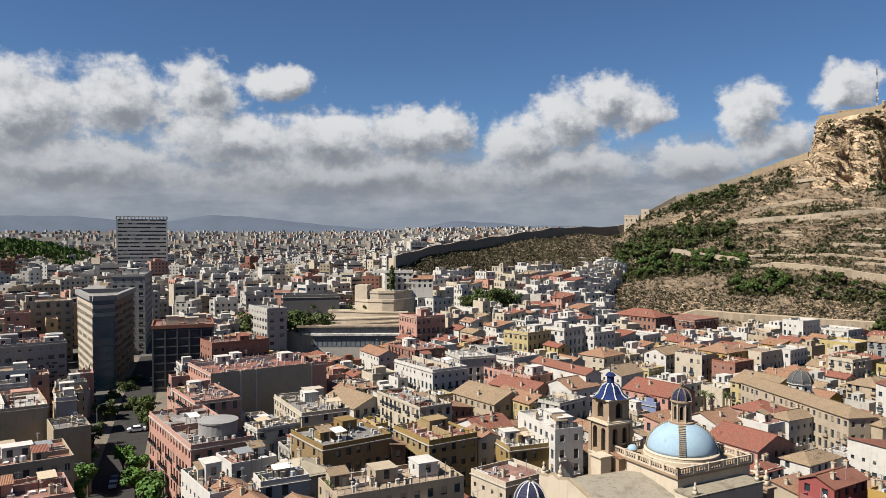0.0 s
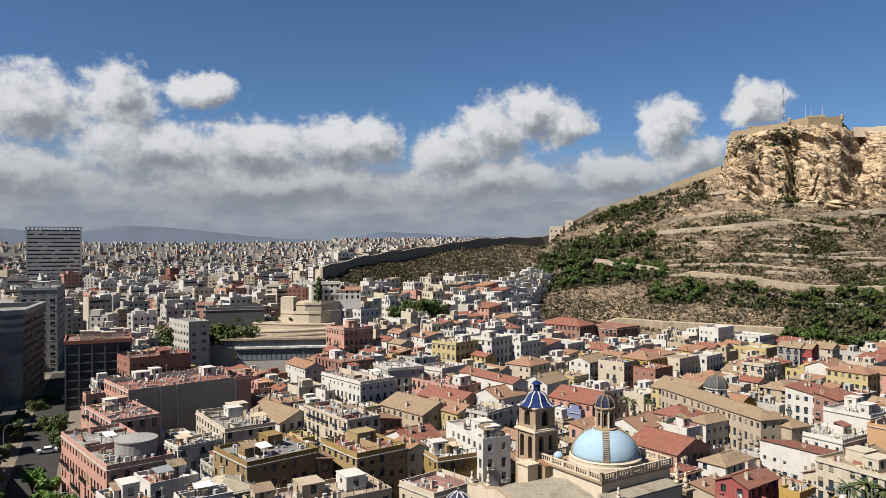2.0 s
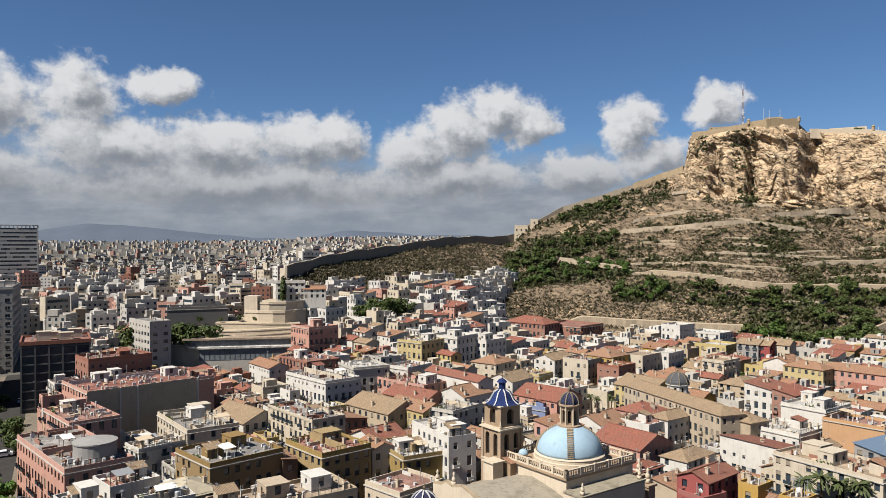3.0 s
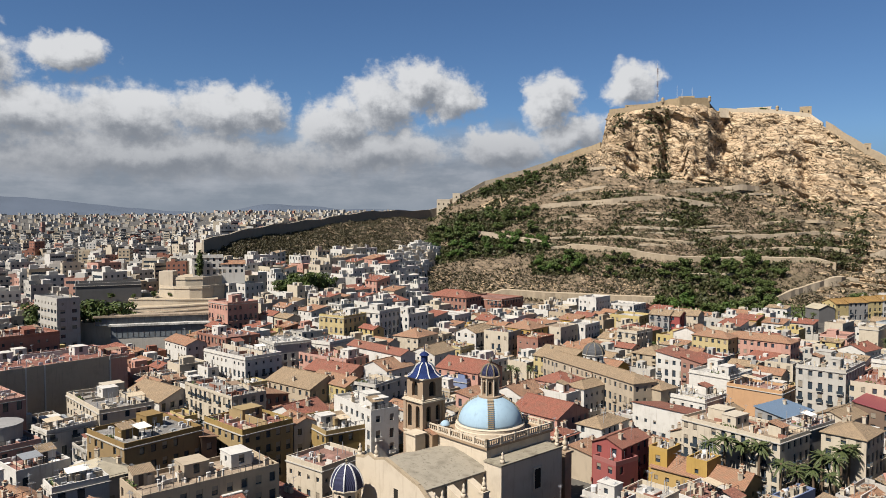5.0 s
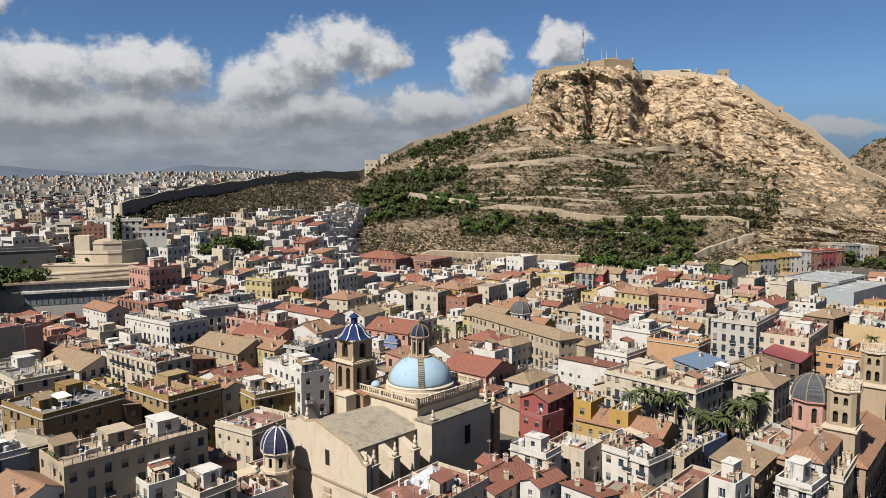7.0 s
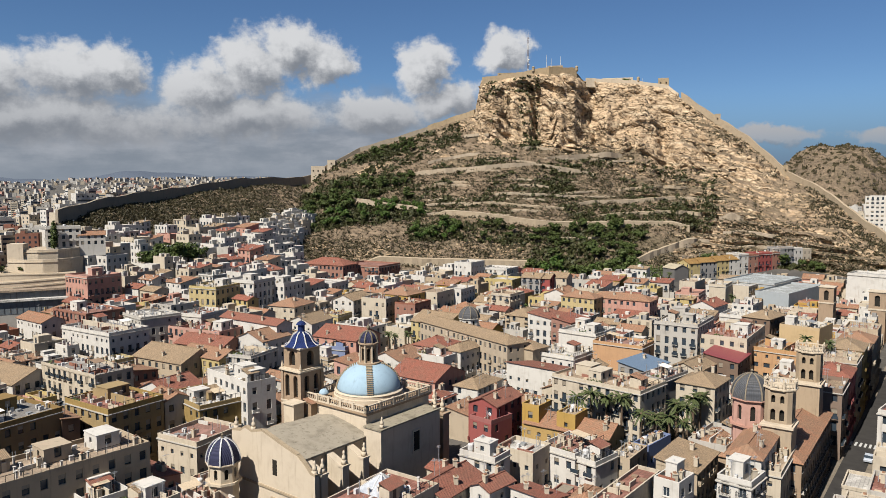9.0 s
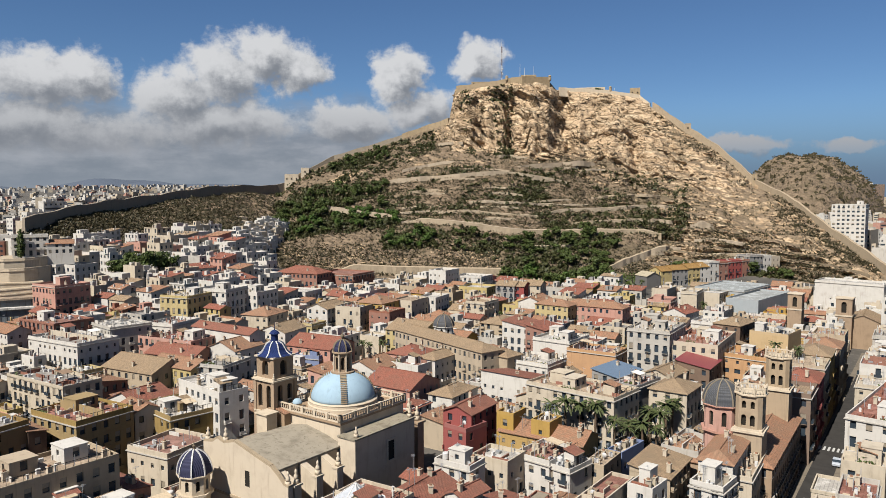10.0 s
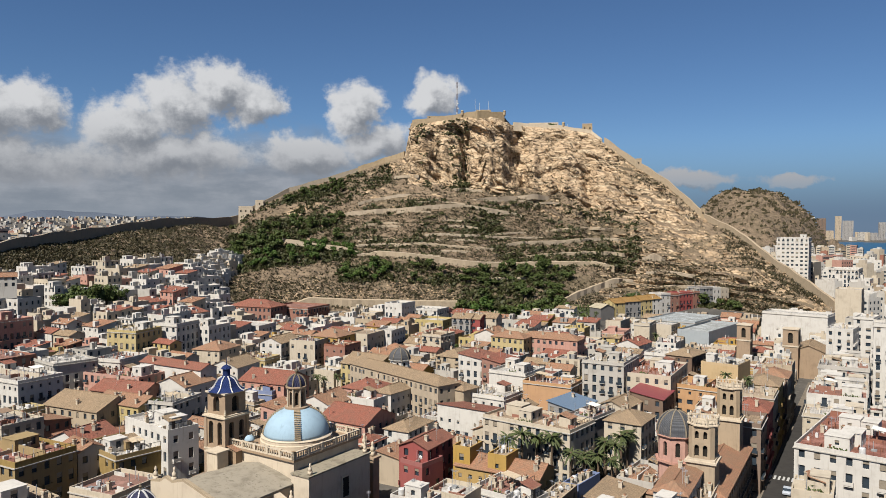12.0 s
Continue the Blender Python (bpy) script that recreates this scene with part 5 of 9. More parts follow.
house('town_house', 'rose red row house below the rock', 233.4, 405.0, 15, 10.7, 10, 10, 'red', 'flat', z=11.8, deck='sand', near=False, kind='F', ridge='x', busy=3, gap=2.4)
house('town_house', 'dark red row house below the rock', 241.4, 407.1, 15, 5.7, 10, 10, 'brick', 'flat', z=12.1, deck='sand', near=False, kind='F', ridge='x', busy=3, gap=2.4)
house('town_house', 'grey row house under the rock face', 249.4, 409.2, 15, 10.7, 10, 12, 'grey', 'flat', z=12.5, deck='sand', near=False, kind='F', ridge='x', busy=3, gap=2.4)
house('hall', 'pale grey modern hall with glazed roof', 201.1, 344.5, 38, 34.2, 24.5, 12, 'steel', 'flat', z=2.9, deck='steel', near=False, group='apartment buildings', category='hall', busy=0, sides='c')
house('hall', 'grey modern hall with blank walls', 199.4, 318.7, 38, 41.4, 14.7, 12, 'steel', 'flat', z=1.5, deck='steel', near=False, group='apartment buildings', category='hall', busy=0, sides='c')
house('town_house', 'plain cream house with blank walls', 169.5, 326.0, 50, 14.0, 7.4, 12, 'cream', 'flat', z=3.2, deck='white', near=False, sides='c', busy=3)
house('town_house', 'plain cream building with flat roof', 183.4, 330.8, 41, 14.0, 10.2, 11, 'cream', 'flat', z=3.0, deck='white', near=False, sides='a', busy=3)
house('town_house', 'narrow pinkish cream house', 157.8, 331.1, 46, 14.0, 7.4, 12, 'cream', 'flat', z=4.3, deck='sand', near=False, sides='a', busy=3)
house('town_house', 'pink building with small windows', 149.7, 315.5, 52, 14.0, 10.2, 10, 'pink', 'flat', z=3.3, deck='red', near=False, pent=1, busy=3)
house('town_house', 'white house with red gable roof', 149.6, 297.4, 40, 14.0, 10.4, 9, 'white', 'gable', z=2.0, tile='red', near=False, busy=3)
house('apartment_building', 'pale grey apartment house with awnings and balconies', 103.1, 220.9, 49, 18.9, 13.3, 19, 'pale', 'flat', z=0.1, deck='white', near=False, group='apartment buildings', category='apartment building', pent=2, kind='F', busy=7)
house('apartment_building', 'cream apartment house with red terrace and white roof rooms', 117.2, 217.0, 49, 26.3, 14.2, 16, 'cream', 'flat', z=0.0, deck='red', near=False, group='apartment buildings', category='apartment building', pent=3, busy=7)
house('town_house', 'house under a wide maroon metal roof', 107.1, 200.9, 48, 14.0, 9.5, 12, 'brown', 'shed', z=0.0, tile='maroon', near=False, busy=0)
house('town_house', 'yellow orange house with parapets', 128.1, 208.6, 42, 13.2, 13.3, 12, 'orange', 'flat', z=0.0, deck='sand', near=False, pent=1, busy=7)
house('town_house', 'dark brown house with brown tile roof', 145.2, 247.1, 38, 14.0, 9.7, 15, 'brown', 'hip', z=0.1, tile='old', near=False, busy=1)
house('town_house', 'plain tan building with grey roof box', 154.9, 236.8, 39, 14.0, 13.0, 13, 'tan', 'flat', z=0.0, deck='grey', near=False, pent=1, busy=5, sides='c')
house('town_house', 'white house with blank side wall', 140.2, 253.9, 45, 14.0, 11.2, 14, 'white', 'flat', z=0.2, deck='white', near=False, sides='c', busy=3)
house('town_house', 'cream house under a broad tan roof', 94.9, 196.5, 41, 14.0, 8.6, 11, 'cream', 'gable', z=0.0, tile='old', near=False, busy=4)
house('apartment_building', 'broad white apartment block with blind gable', 234.5, 301.2, 38, 14.0, 28.1, 20, 'white', 'flat', z=1.4, deck='white', near=False, group='apartment buildings', category='apartment building', busy=3, sides='c')
house('apartment_building', 'plain cream apartment block with side balconies', 279.9, 321.5, 44, 14.0, 11.6, 27, 'cream', 'flat', z=3.0, deck='white', near=False, group='apartment buildings', category='apartment building', busy=2, sides='a', kind='B')
house('apartment_building', 'white apartment block near the rampart end', 403.7, 468.2, 42, 24.0, 19.6, 25, 'white', 'flat', z=5.7, deck='white', near=False, group='apartment buildings', category='apartment building', busy=2)
house('apartment_building', 'cream apartment block above the harbour quarter', 411.3, 527.1, 38, 24.0, 25.9, 25, 'cream', 'flat', z=8.1, deck='white', near=False, group='apartment buildings', category='apartment building', busy=2, sides='d')
house('apartment_building', 'white house with air units on its wall', 217.8, 253.5, 40, 14.0, 9.5, 21, 'white', 'flat', z=0.3, deck='white', near=False, group='apartment buildings', category='apartment building', busy=4)
house('apartment_building', 'tall narrow white house', 236.0, 261.3, 38, 14.0, 7.2, 24, 'white', 'flat', z=0.4, deck='white', near=False, group='apartment buildings', category='apartment building', busy=3)
house('apartment_building', 'white street block with shuttered windows and roof huts', 119.1, 131.6, 39, 34.3, 19.7, 18, 'white', 'flat', z=0.0, deck='red', near=False, group='apartment buildings', category='apartment building', pent=4, busy=14, gap=2.5, kind='F', sides='ad')
house('apartment_building', 'pink apartment block with a blank tan gable', -130.1, 213.2, 52, 38.3, 23.6, 18.5, 'pink', 'flat', z=1.0, deck='red', near=False, group='apartment buildings', category='apartment building', pent=3, sides='cd', busy=14)
house('apartment_building', 'pink house with red roof terrace and white roof room', -124.2, 176.3, 52, 12.2, 22.1, 17.5, 'pink', 'flat', z=0.0, deck='red', near=False, group='apartment buildings', category='apartment building', pent=2, busy=6)
house('apartment_building', 'pinkish house with white balconies and grey roof', -107.2, 149.0, 52, 13.5, 36.3, 16.5, 'pink', 'flat', z=0.0, deck='grey', near=False, group='apartment buildings', category='apartment building', busy=10, kind='F')
house('apartment_building', 'brick-red block with roof plant', -147.3, 226.3, 52, 20.3, 13.2, 22, 'brick', 'flat', z=2.5, deck='red', near=False, group='apartment buildings', category='apartment building', busy=12)
house('apartment_building', 'tall pale slab block', -164.7, 277.6, 52, 8.5, 21.7, 25, 'pale', 'flat', z=6.1, deck='grey', near=False, group='apartment buildings', category='apartment building', busy=3)
house('apartment_building', 'long concrete apartment block with balconies and red roof edge', -208.8, 190.0, 49, 32.0, 12.0, 25, 'pale', 'flat', z=0.0, deck='red', near=False, group='apartment buildings', category='apartment building', pent=3, busy=10, kind='F')
house('apartment_building', 'tan tower house with brown balconies', -264.0, 275.0, 48, 12.0, 11.0, 30, 'tan', 'flat', z=0.0, deck='red', near=False, group='apartment buildings', category='apartment building', pent=1, busy=5, kind='F')
house('town_house', 'plain pinkish house with a pale roof terrace', -175.3, 156.2, 52, 20.0, 22.0, 16, 'pink', 'flat', z=0.0, deck='white', near=False, busy=9, sides='b', pent=1)
house('town_house', 'bright white house below the bastion', -119.3, 343.0, 58, 12.0, 14.8, 9, 'white', 'flat', z=22.1, deck='white', near=False, kind='F', busy=4, pent=1)
house('town_house', 'white house with blue-shaded terrace', -110.2, 342.1, 60, 12.0, 10.8, 9, 'white', 'flat', z=21.6, deck='white', near=False, busy=4)
house('town_house', 'small white house among trees', -96.2, 364.5, 56, 10.0, 12.6, 8, 'white', 'flat', z=24.8, deck='white', near=False, busy=3)
house('town_house', 'white terraced house on the upper lane', -76.4, 364.9, 55, 12.0, 14.2, 8, 'white', 'flat', z=23.6, deck='white', near=False, busy=3, pent=1)
house('apartment_building', 'white seaside apartment tower with balconies', 390.3, 507.2, 48, 32.0, 22.4, 43.7, 'white', 'flat', deck='white', pent=1, z=9.2, near=False, busy=2, group='apartment buildings', category='apartment building')
house('apartment_building', 'white block with roof terraces', 205.9, 218.2, 48, 12.8, 9.0, 27.7, 'white', 'flat', deck='white', pent=1, z=0.1, near=False, busy=2, group='apartment buildings', category='apartment building')

# ---- the cathedral ----


def arched_wall(s, a, b, z0, z1, mids, w, sill, h, deep=0.7):
    """A wall from a to b with round-headed openings cut into it; the backs of the openings take material 1."""
    ax, ay = a
    length = math.hypot(b[0] - ax, b[1] - ay)
    ex, ey = (b[0] - ax) / length, (b[1] - ay) / length
    nx, ny = ey, -ex

    def p(t, z, k=0.0):
        return (ax + ex * t - nx * k, ay + ey * t - ny * k, z)

    s.face([p(0, z0), p(length, z0), p(length, sill), p(0, sill)])
    edge, top = 0.0, sill + h
    for m in mids:
        l, r = m - w / 2, m + w / 2
        s.face([p(edge, sill), p(l, sill), p(l, top), p(edge, top)])
        edge = r
        arc = [(m - w / 2 * math.cos(math.pi * i / 8), top - w / 2 + w / 2 * math.sin(math.pi * i / 8)) for i in range(9)]
        for (t0, h0), (t1, h1) in zip(arc, arc[1:]):
            s.face([p(t0, h0), p(t1, h1), p(t1, top), p(t0, top)])
            s.face([p(t0, h0), p(t0, h0, deep), p(t1, h1, deep), p(t1, h1)])
        s.face([p(l, sill), p(l, sill, deep), p(l, arc[0][1], deep), p(l, arc[0][1])])
        s.face([p(r, sill, deep), p(r, sill), p(r, arc[0][1]), p(r, arc[0][1], deep)])
        s.face([p(l, sill), p(r, sill), p(r, sill, deep), p(l, sill, deep)])
        s.face([p(l, sill, deep), p(r, sill, deep)] + [p(t, z, deep) for t, z in reversed(arc)], 1)
    s.face([p(edge, sill), p(length, sill), p(length, top), p(edge, top)])
    s.face([p(0, top), p(length, top), p(length, z1), p(0, z1)])


DARK = plain("dark_interior", (0.02, 0.017, 0.013), 0.9)


def square(cx, cy, r):
    return [(cx - r, cy - r), (cx + r, cy - r), (cx + r, cy + r), (cx - r, cy + r)]


def slab(s, cx, cy, r, z0, z1, mat=0):
    s.box(cx - r, cx + r, cy - r, cy + r, z0, z1, mat)


def finial_mesh():
    s = Shape()
    s.box(-0.38, 0.38, -0.38, 0.38, 0, 0.8)
    s.lathe(0, 0, [(0.3, 0.8), (0.42, 1.1), (0.36, 1.5), (0.16, 1.75), (0.26, 2.0), (0.22, 2.25), (0.05, 2.55)], 12)
    return s.mesh("finial", [STONE_PALE], True)


FINIAL = finial_mesh()


def baluster_mesh():
    s = Shape()
    s.lathe(0, 0, [(0.12, 0), (0.08, 0.15), (0.16, 0.4), (0.07, 0.75), (0.12, 0.95)], 8)
    return s.mesh("baluster", [STONE_PALE], True)


BALUSTER = baluster_mesh()


def put(mesh, parent, place, turn=0.0, size=1.0):
    ob = part(mesh.name.split(".")[0], mesh, None, parent)
    ob.matrix_basis = pose(*place, 0, 0, turn) @ Matrix.Scale(size, 4)
    return ob


def balustrade(parent, a, b, z, step=0.62):
    """Plinth, balusters and rail from a to b."""
    length = math.hypot(b[0] - a[0], b[1] - a[1])
    turn = math.degrees(math.atan2(b[1] - a[1], b[0] - a[0]))
    s = Shape()
    s.box(0, length, -0.2, 0.2, 0, 0.25)
    s.box(0, length, -0.2, 0.2, 1.2, 1.4)
    n = max(2, round(length / 3.6))
    for i in range(n + 1):
        x = length * i / n
        s.box(x - 0.28, x + 0.28, -0.28, 0.28, 0.0, 1.5)
    part("balustrade", s, STONE_PALE, parent).matrix_basis = pose(*a, z, 0, 0, turn)
    m = int(length / step)
    for i in range(1, m):
        k = i / m
        put(BALUSTER, parent, (a[0] + (b[0] - a[0]) * k, a[1] + (b[1] - a[1]) * k, z + 0.25))


def dome_cap(parent, name, cx, cy, r, z0, high, mat, ribs=0, rib_mat=None, sides=40, facet=False, label=""):
    s = Shape()
    rings = [(r * math.cos(t), z0 + high * math.sin(t)) for t in [math.pi / 2 * i / 14 for i in range(14)]] + [(0.06, z0 + high)]
    s.lathe(cx, cy, rings, 8 if facet else sides, 0, math.pi / 8)
    cap = part(name, s, mat, parent, label, not facet)
    for i in range(ribs):
        a = math.pi / 8 + 2 * math.pi * i / ribs
        q = Shape()
        for (r0, z0_), (r1, z1_) in zip(rings[:-2], rings[1:-1]):
            q.bar((cx + (r0 + 0.03) * math.cos(a), cy + (r0 + 0.03) * math.sin(a), z0_), (cx + (r1 + 0.03) * math.cos(a), cy + (r1 + 0.03) * math.sin(a), z1_), 0.11)
        part("rib", q, rib_mat, cap)
    return cap


def cathedral():
    t = thing("cathedral", pose(1.3, 136.0, 0, 0, 0, 45), "sand-stone cathedral with pale blue dome and bell tower", "cathedral")
    claim(5, 146, 45, 52, 40)
    # crossing block under the dome
    s = Shape()
    s.box(0, 18.4, 0, 16.4, -3, 18.9)
    for x, z in ((4.5, 15.4), (13.5, 15.4)):
        s.box(x - 0.3, x + 0.3, -0.02, 0.3, z, z + 1.5, 1)
    part("crossing", s, [STONE_PALE, DARK], t)
    s = Shape()
    s.box(-0.45, 18.85, -0.45, 16.85, 18.9, 19.35)
    part("cornice", s, STONE, t)
    for a, b in (((-0.2, -0.2), (18.6, -0.2)), ((-0.2, 16.6), (-0.2, -0.2)), ((18.6, -0.2), (18.6, 16.6)), ((18.6, 16.6), (-0.2, 16.6))):
        balustrade(t, a, b, 19.35)
    cx, cy = 9.2, 8.2
    s = Shape()
    s.lathe(cx, cy, [(7.1, 19.3), (7.1, 20.1), (6.9, 20.2), (6.9, 20.7), (7.0, 20.8), (6.6, 21.0)], 48)
    part("drum", s, STONE_PALE, t)
    dome = dome_cap(t, "dome", cx, cy, 6.45, 20.9, 5.5, DOME_BLUE, label="pale blue coated dome")
    for j in range(4):
        a0 = radians(226) + j * math.pi / 2
        for i in range(17):
            th = radians(4 + i * 3.9)
            r, z = 6.45 * math.cos(th) + 0.06, 20.9 + 5.5 * math.sin(th)
            q = Shape()
            q.box(-0.12, 0.18, -0.62, 0.62, -0.09, 0.09)
            part("step", q, STONE_OLD, dome).matrix_basis = pose(cx + r * math.cos(a0), cy + r * math.sin(a0), z, 0, 0, math.degrees(a0)) @ pose(0, 0, 0, 0, -math.degrees(th) * 0.6, 0)
    # lantern
    s = Shape()
    n = 8
    for i in range(n):
        a, b = math.pi / 8 + 2 * math.pi * i / n, math.pi / 8 + 2 * math.pi * (i + 1) / n
        pa, pb = (cx + 1.75 * math.cos(a), cy + 1.75 * math.sin(a)), (cx + 1.75 * math.cos(b), cy + 1.75 * math.sin(b))
        arched_wall(s, pa, pb, 26.0, 30.0, [0.67], 0.62, 26.7, 2.6, 0.4)
    s.lathe(cx, cy, [(2.4, 25.9), (2.4, 26.3), (1.9, 26.4)], 24)
    s.lathe(cx, cy, [(1.8, 29.9), (2.15, 30.1), (2.15, 30.35), (1.9, 30.4)], 24)
    lantern = part("lantern", s, [STONE, DARK], t)
    for i in range(8):
        a = math.pi / 8 + 2 * math.pi * i / 8
        q = Shape()
        q.lathe(cx + 1.85 * math.cos(a), cy + 1.85 * math.sin(a), [(0.2, 26.3), (0.16, 26.6), (0.16, 29.7), (0.22, 29.95)], 8)
        part("column", q, STONE_PALE, lantern)
    dome_cap(t, "lantern_cap", cx, cy, 1.95, 30.35, 2.3, TILE_DARK, 8, STONE_DARK, facet=True, label="dark glazed lantern cap")
    s = Shape()
    s.lathe(cx, cy, [(0.25, 32.5), (0.12, 32.9), (0.4, 33.2), (0.4, 33.5), (0.1, 33.8), (0.04, 34.8)], 12)
    part("ball_finial", s, STONE_DARK, t, "", True)
    # bell tower
    tx, ty = 1.0, 19.1
    s = Shape()
    c = square(tx, ty, 2.85)
    for i in range(4):
        arched_wall(s, c[i], c[(i + 1) % 4], -3, 24.8, [1.6, 4.1], 1.25, 19.4, 4.6)
    s.face([(x, y, 24.8) for x, y in c])
    tower = part("bell_tower", s, [STONE, DARK], t)
    q = Shape()
    slab(q, tx, ty, 3.3, 24.8, 25.1), slab(q, tx, ty, 3.05, 25.1, 25.35), slab(q, tx, ty, 3.1, 18.4, 18.7)
    part("tower_cornice", q, STONE_PALE, tower)
    s = Shape()
    c = square(tx, ty, 2.55)
    for i in range(4):
        arched_wall(s, c[i], c[(i + 1) % 4], 25.35, 29.4, [2.55], 1.75, 25.8, 3.1)
    s.face([(x, y, 29.4) for x, y in c])
    belfry = part("belfry", s, [STONE, DARK], t)
    q = Shape()
    slab(q, tx, ty, 2.9, 29.4, 29.7)
    part("eaves", q, STONE_PALE, belfry)
    for sx, sy in ((-1, -1), (1, -1), (1, 1), (-1, 1)):
        q = Shape()
        slab(q, tx + sx * 2.68, ty + sy * 2.68, 0.38, 10.0, 24.8)
        part("corner_pilaster", q, STONE, tower)
        put(FINIAL, t, (tx + sx * 2.8, ty + sy * 2.8, 25.35), 0, 0.5)
    bell = Shape()
    bell.lathe(tx, ty, [(0.55, 26.4), (0.42, 26.8), (0.34, 27.4), (0.12, 27.6)], 14)
    part("bell", bell, IRON, belfry)
    s = Shape()
    s.lathe(tx, ty, [(3.7, 29.7), (3.1, 29.95), (2.5, 30.5), (2.15, 31.2), (1.7, 31.9), (0.8, 32.4)], 8, 0, math.pi / 8)
    blue = part("tower_roof", s, TILE_BLUE, t, "glazed blue tiled tower roof")
    for i in range(8):
        a = math.pi / 8 + i * math.pi / 4
        q = Shape()
        prof = [(3.7, 29.72), (3.1, 29.99), (2.5, 30.54), (2.15, 31.24), (1.7, 31.94), (0.8, 32.45)]
        for (r0, z0), (r1, z1) in zip(prof, prof[1:]):
            q.bar((tx + r0 * math.cos(a), ty + r0 * math.sin(a), z0), (tx + r1 * math.cos(a), ty + r1 * math.sin(a), z1), 0.1)
        part("rib", q, FRAME_WHITE, blue)
    s = Shape()
    s.lathe(tx, ty, [(1.0, 32.2), (0.9, 32.5), (0.7, 32.6), (0.7, 33.8), (1.1, 33.9), (0.7, 34.4), (0.1, 34.7), (0.04, 36.0)], 8)
    part("tower_lantern", s, TILE_BLUE, t)
    # stair turret and lean-to by the tower
    s = Shape()
    s.box(-5.0, -2.4, 14.8, 17.8, 14, 19.2)
    s.box(-5.3, -2.1, 14.5, 18.1, 19.2, 19.45)
    s.box(-3.2, -2.38, 15.8, 16.7, 15.2, 17.4, 1)
    part("stair_turret", s, [STONE_PALE, DARK], t)
    s = Shape()
    s.box(-1.6, 3.8, 13.6, 16.28, 12, 19.0)
    s.face([(-1.9, 13.2, 19.02), (3.9, 13.2, 19.02), (3.9, 16.28, 19.7), (-1.9, 16.28, 19.7)], 1)
    part("lean_to", s, [STONE, TILES["clay"]], t)
    # nave: west front with a curved gable, low roof, buttresses
    prof = [(-4.8, 13.6), (-3.6, 13.8), (-2.2, 15.0), (-0.4, 16.2), (3.0, 17.0), (7.5, 18.2), (9.0, 18.6), (10.5, 18.2), (12.0, 17.8), (13.8, 18.3), (15.2, 17.4), (17.8, 17.0)]
    s = Shape()
    x0, x1 = -17.2, -16.2
    for (ya, za), (yb, zb) in zip(prof, prof[1:]):
        s.face([(x0, yb, -3), (x0, ya, -3), (x0, ya, za), (x0, yb, zb)])
        s.face([(x1, ya, -3), (x1, yb, -3), (x1, yb, zb), (x1, ya, za)])
        s.face([(x0, ya, za), (x1, ya, za), (x1, yb, zb), (x0, yb, zb)])
    s.face([(x0, -4.8, -3), (x1, -4.8, -3), (x1, -4.8, 13.6), (x0, -4.8, 13.6)])
    s.face([(x1, 17.8, -3), (x0, 17.8, -3), (x0, 17.8, 17.0), (x1, 17.8, 17.0)])
    s.box(x0 - 0.02, x0 + 0.3, 5.0, 6.2, 11.4, 14.2, 1)
    front = part("west_front", s, [STONE_PALE, DARK], t)
    q = Shape()
    for (ya, za), (yb, zb) in zip(prof, prof[1:]):
        q.bar((x0 + 0.35, ya, za + 0.1), (x0 + 0.35, yb, zb + 0.1), 0.32)
    part("gable_coping", q, STONE_OLD, front)
    q = Shape()
    q.box(x0 - 0.25, x0, -5.0, 17.8, 8.6, 9.0)
    q.box(x0 - 0.3, x0, 4.6, 6.6, 6.6, 7.4)
    q.lathe(x0 - 0.1, 5.6, [(0.9, 4.0), (1.3, 5.0), (1.0, 6.0)], 10)
    part("string_course", q, STONE_OLD, front)
    s = Shape()
    s.box(-16.2, -0.01, 0, 17.0, -3, 15.2)
    part("nave", s, STONE_PALE, t)
    s = Shape()
    for a, b, za, zb in ((-0.6, 4.0, 15.25, 16.5), (4.0, 9.0, 16.5, 17.4), (9.0, 13.5, 17.4, 16.6), (13.5, 17.4, 16.6, 15.4)):
        s.face([(-16.2, a, za), (-0.01, a, za), (-0.01, b, zb), (-16.2, b, zb)])
    s.face([(-16.2, -0.6, 14.9), (-0.01, -0.6, 14.9), (-0.01, -0.6, 15.25), (-16.2, -0.6, 15.25)])
    part("nave_roof", s, ROOF_GREY, t, "weathered grey-brown nave roof")
    for x in (-15.6, -10.6, -5.6):
        s = Shape()
        s.v += [(x, -4.6, -3), (x + 1.5, -4.6, -3), (x + 1.5, 0, -3), (x, 0, -3), (x, -4.6, 13.2), (x + 1.5, -4.6, 13.2), (x + 1.5, 0, 15.0), (x, 0, 15.0)]
        s.f += [(4, 5, 6, 7), (0, 1, 5, 4), (1, 2, 6, 5), (2, 3, 7, 6), (3, 0, 4, 7)]
        s.m += [0] * 5
        s.box(x - 0.15, x + 1.65, -4.8, -3.4, 13.2, 13.5)
        part("buttress", s, STONE_PALE, t)
        put(FINIAL, t, (x + 0.75, -4.1, 13.5))
    for y, z in ((17.0, 17.2), (11.9, 18.0), (-4.2, 13.7)):
        put(FINIAL, t, (-16.7, y, z))
    # south transept, chapels beyond it
    s = Shape()
    s.box(-0.7, 16.6, -4.4, -0.01, -3, 16.9)
    s.box(8.4, 10.2, -4.42, -4.2, 10.6, 14.4, 1)
    transept = part("transept", s, [STONE_PALE, DARK], t)
    q = Shape()
    q.box(-0.9, 16.8, -4.6, -0.02, 16.9, 17.2)
    part("transept_roof", q, ROOF_GREY, transept)
    q = Shape()
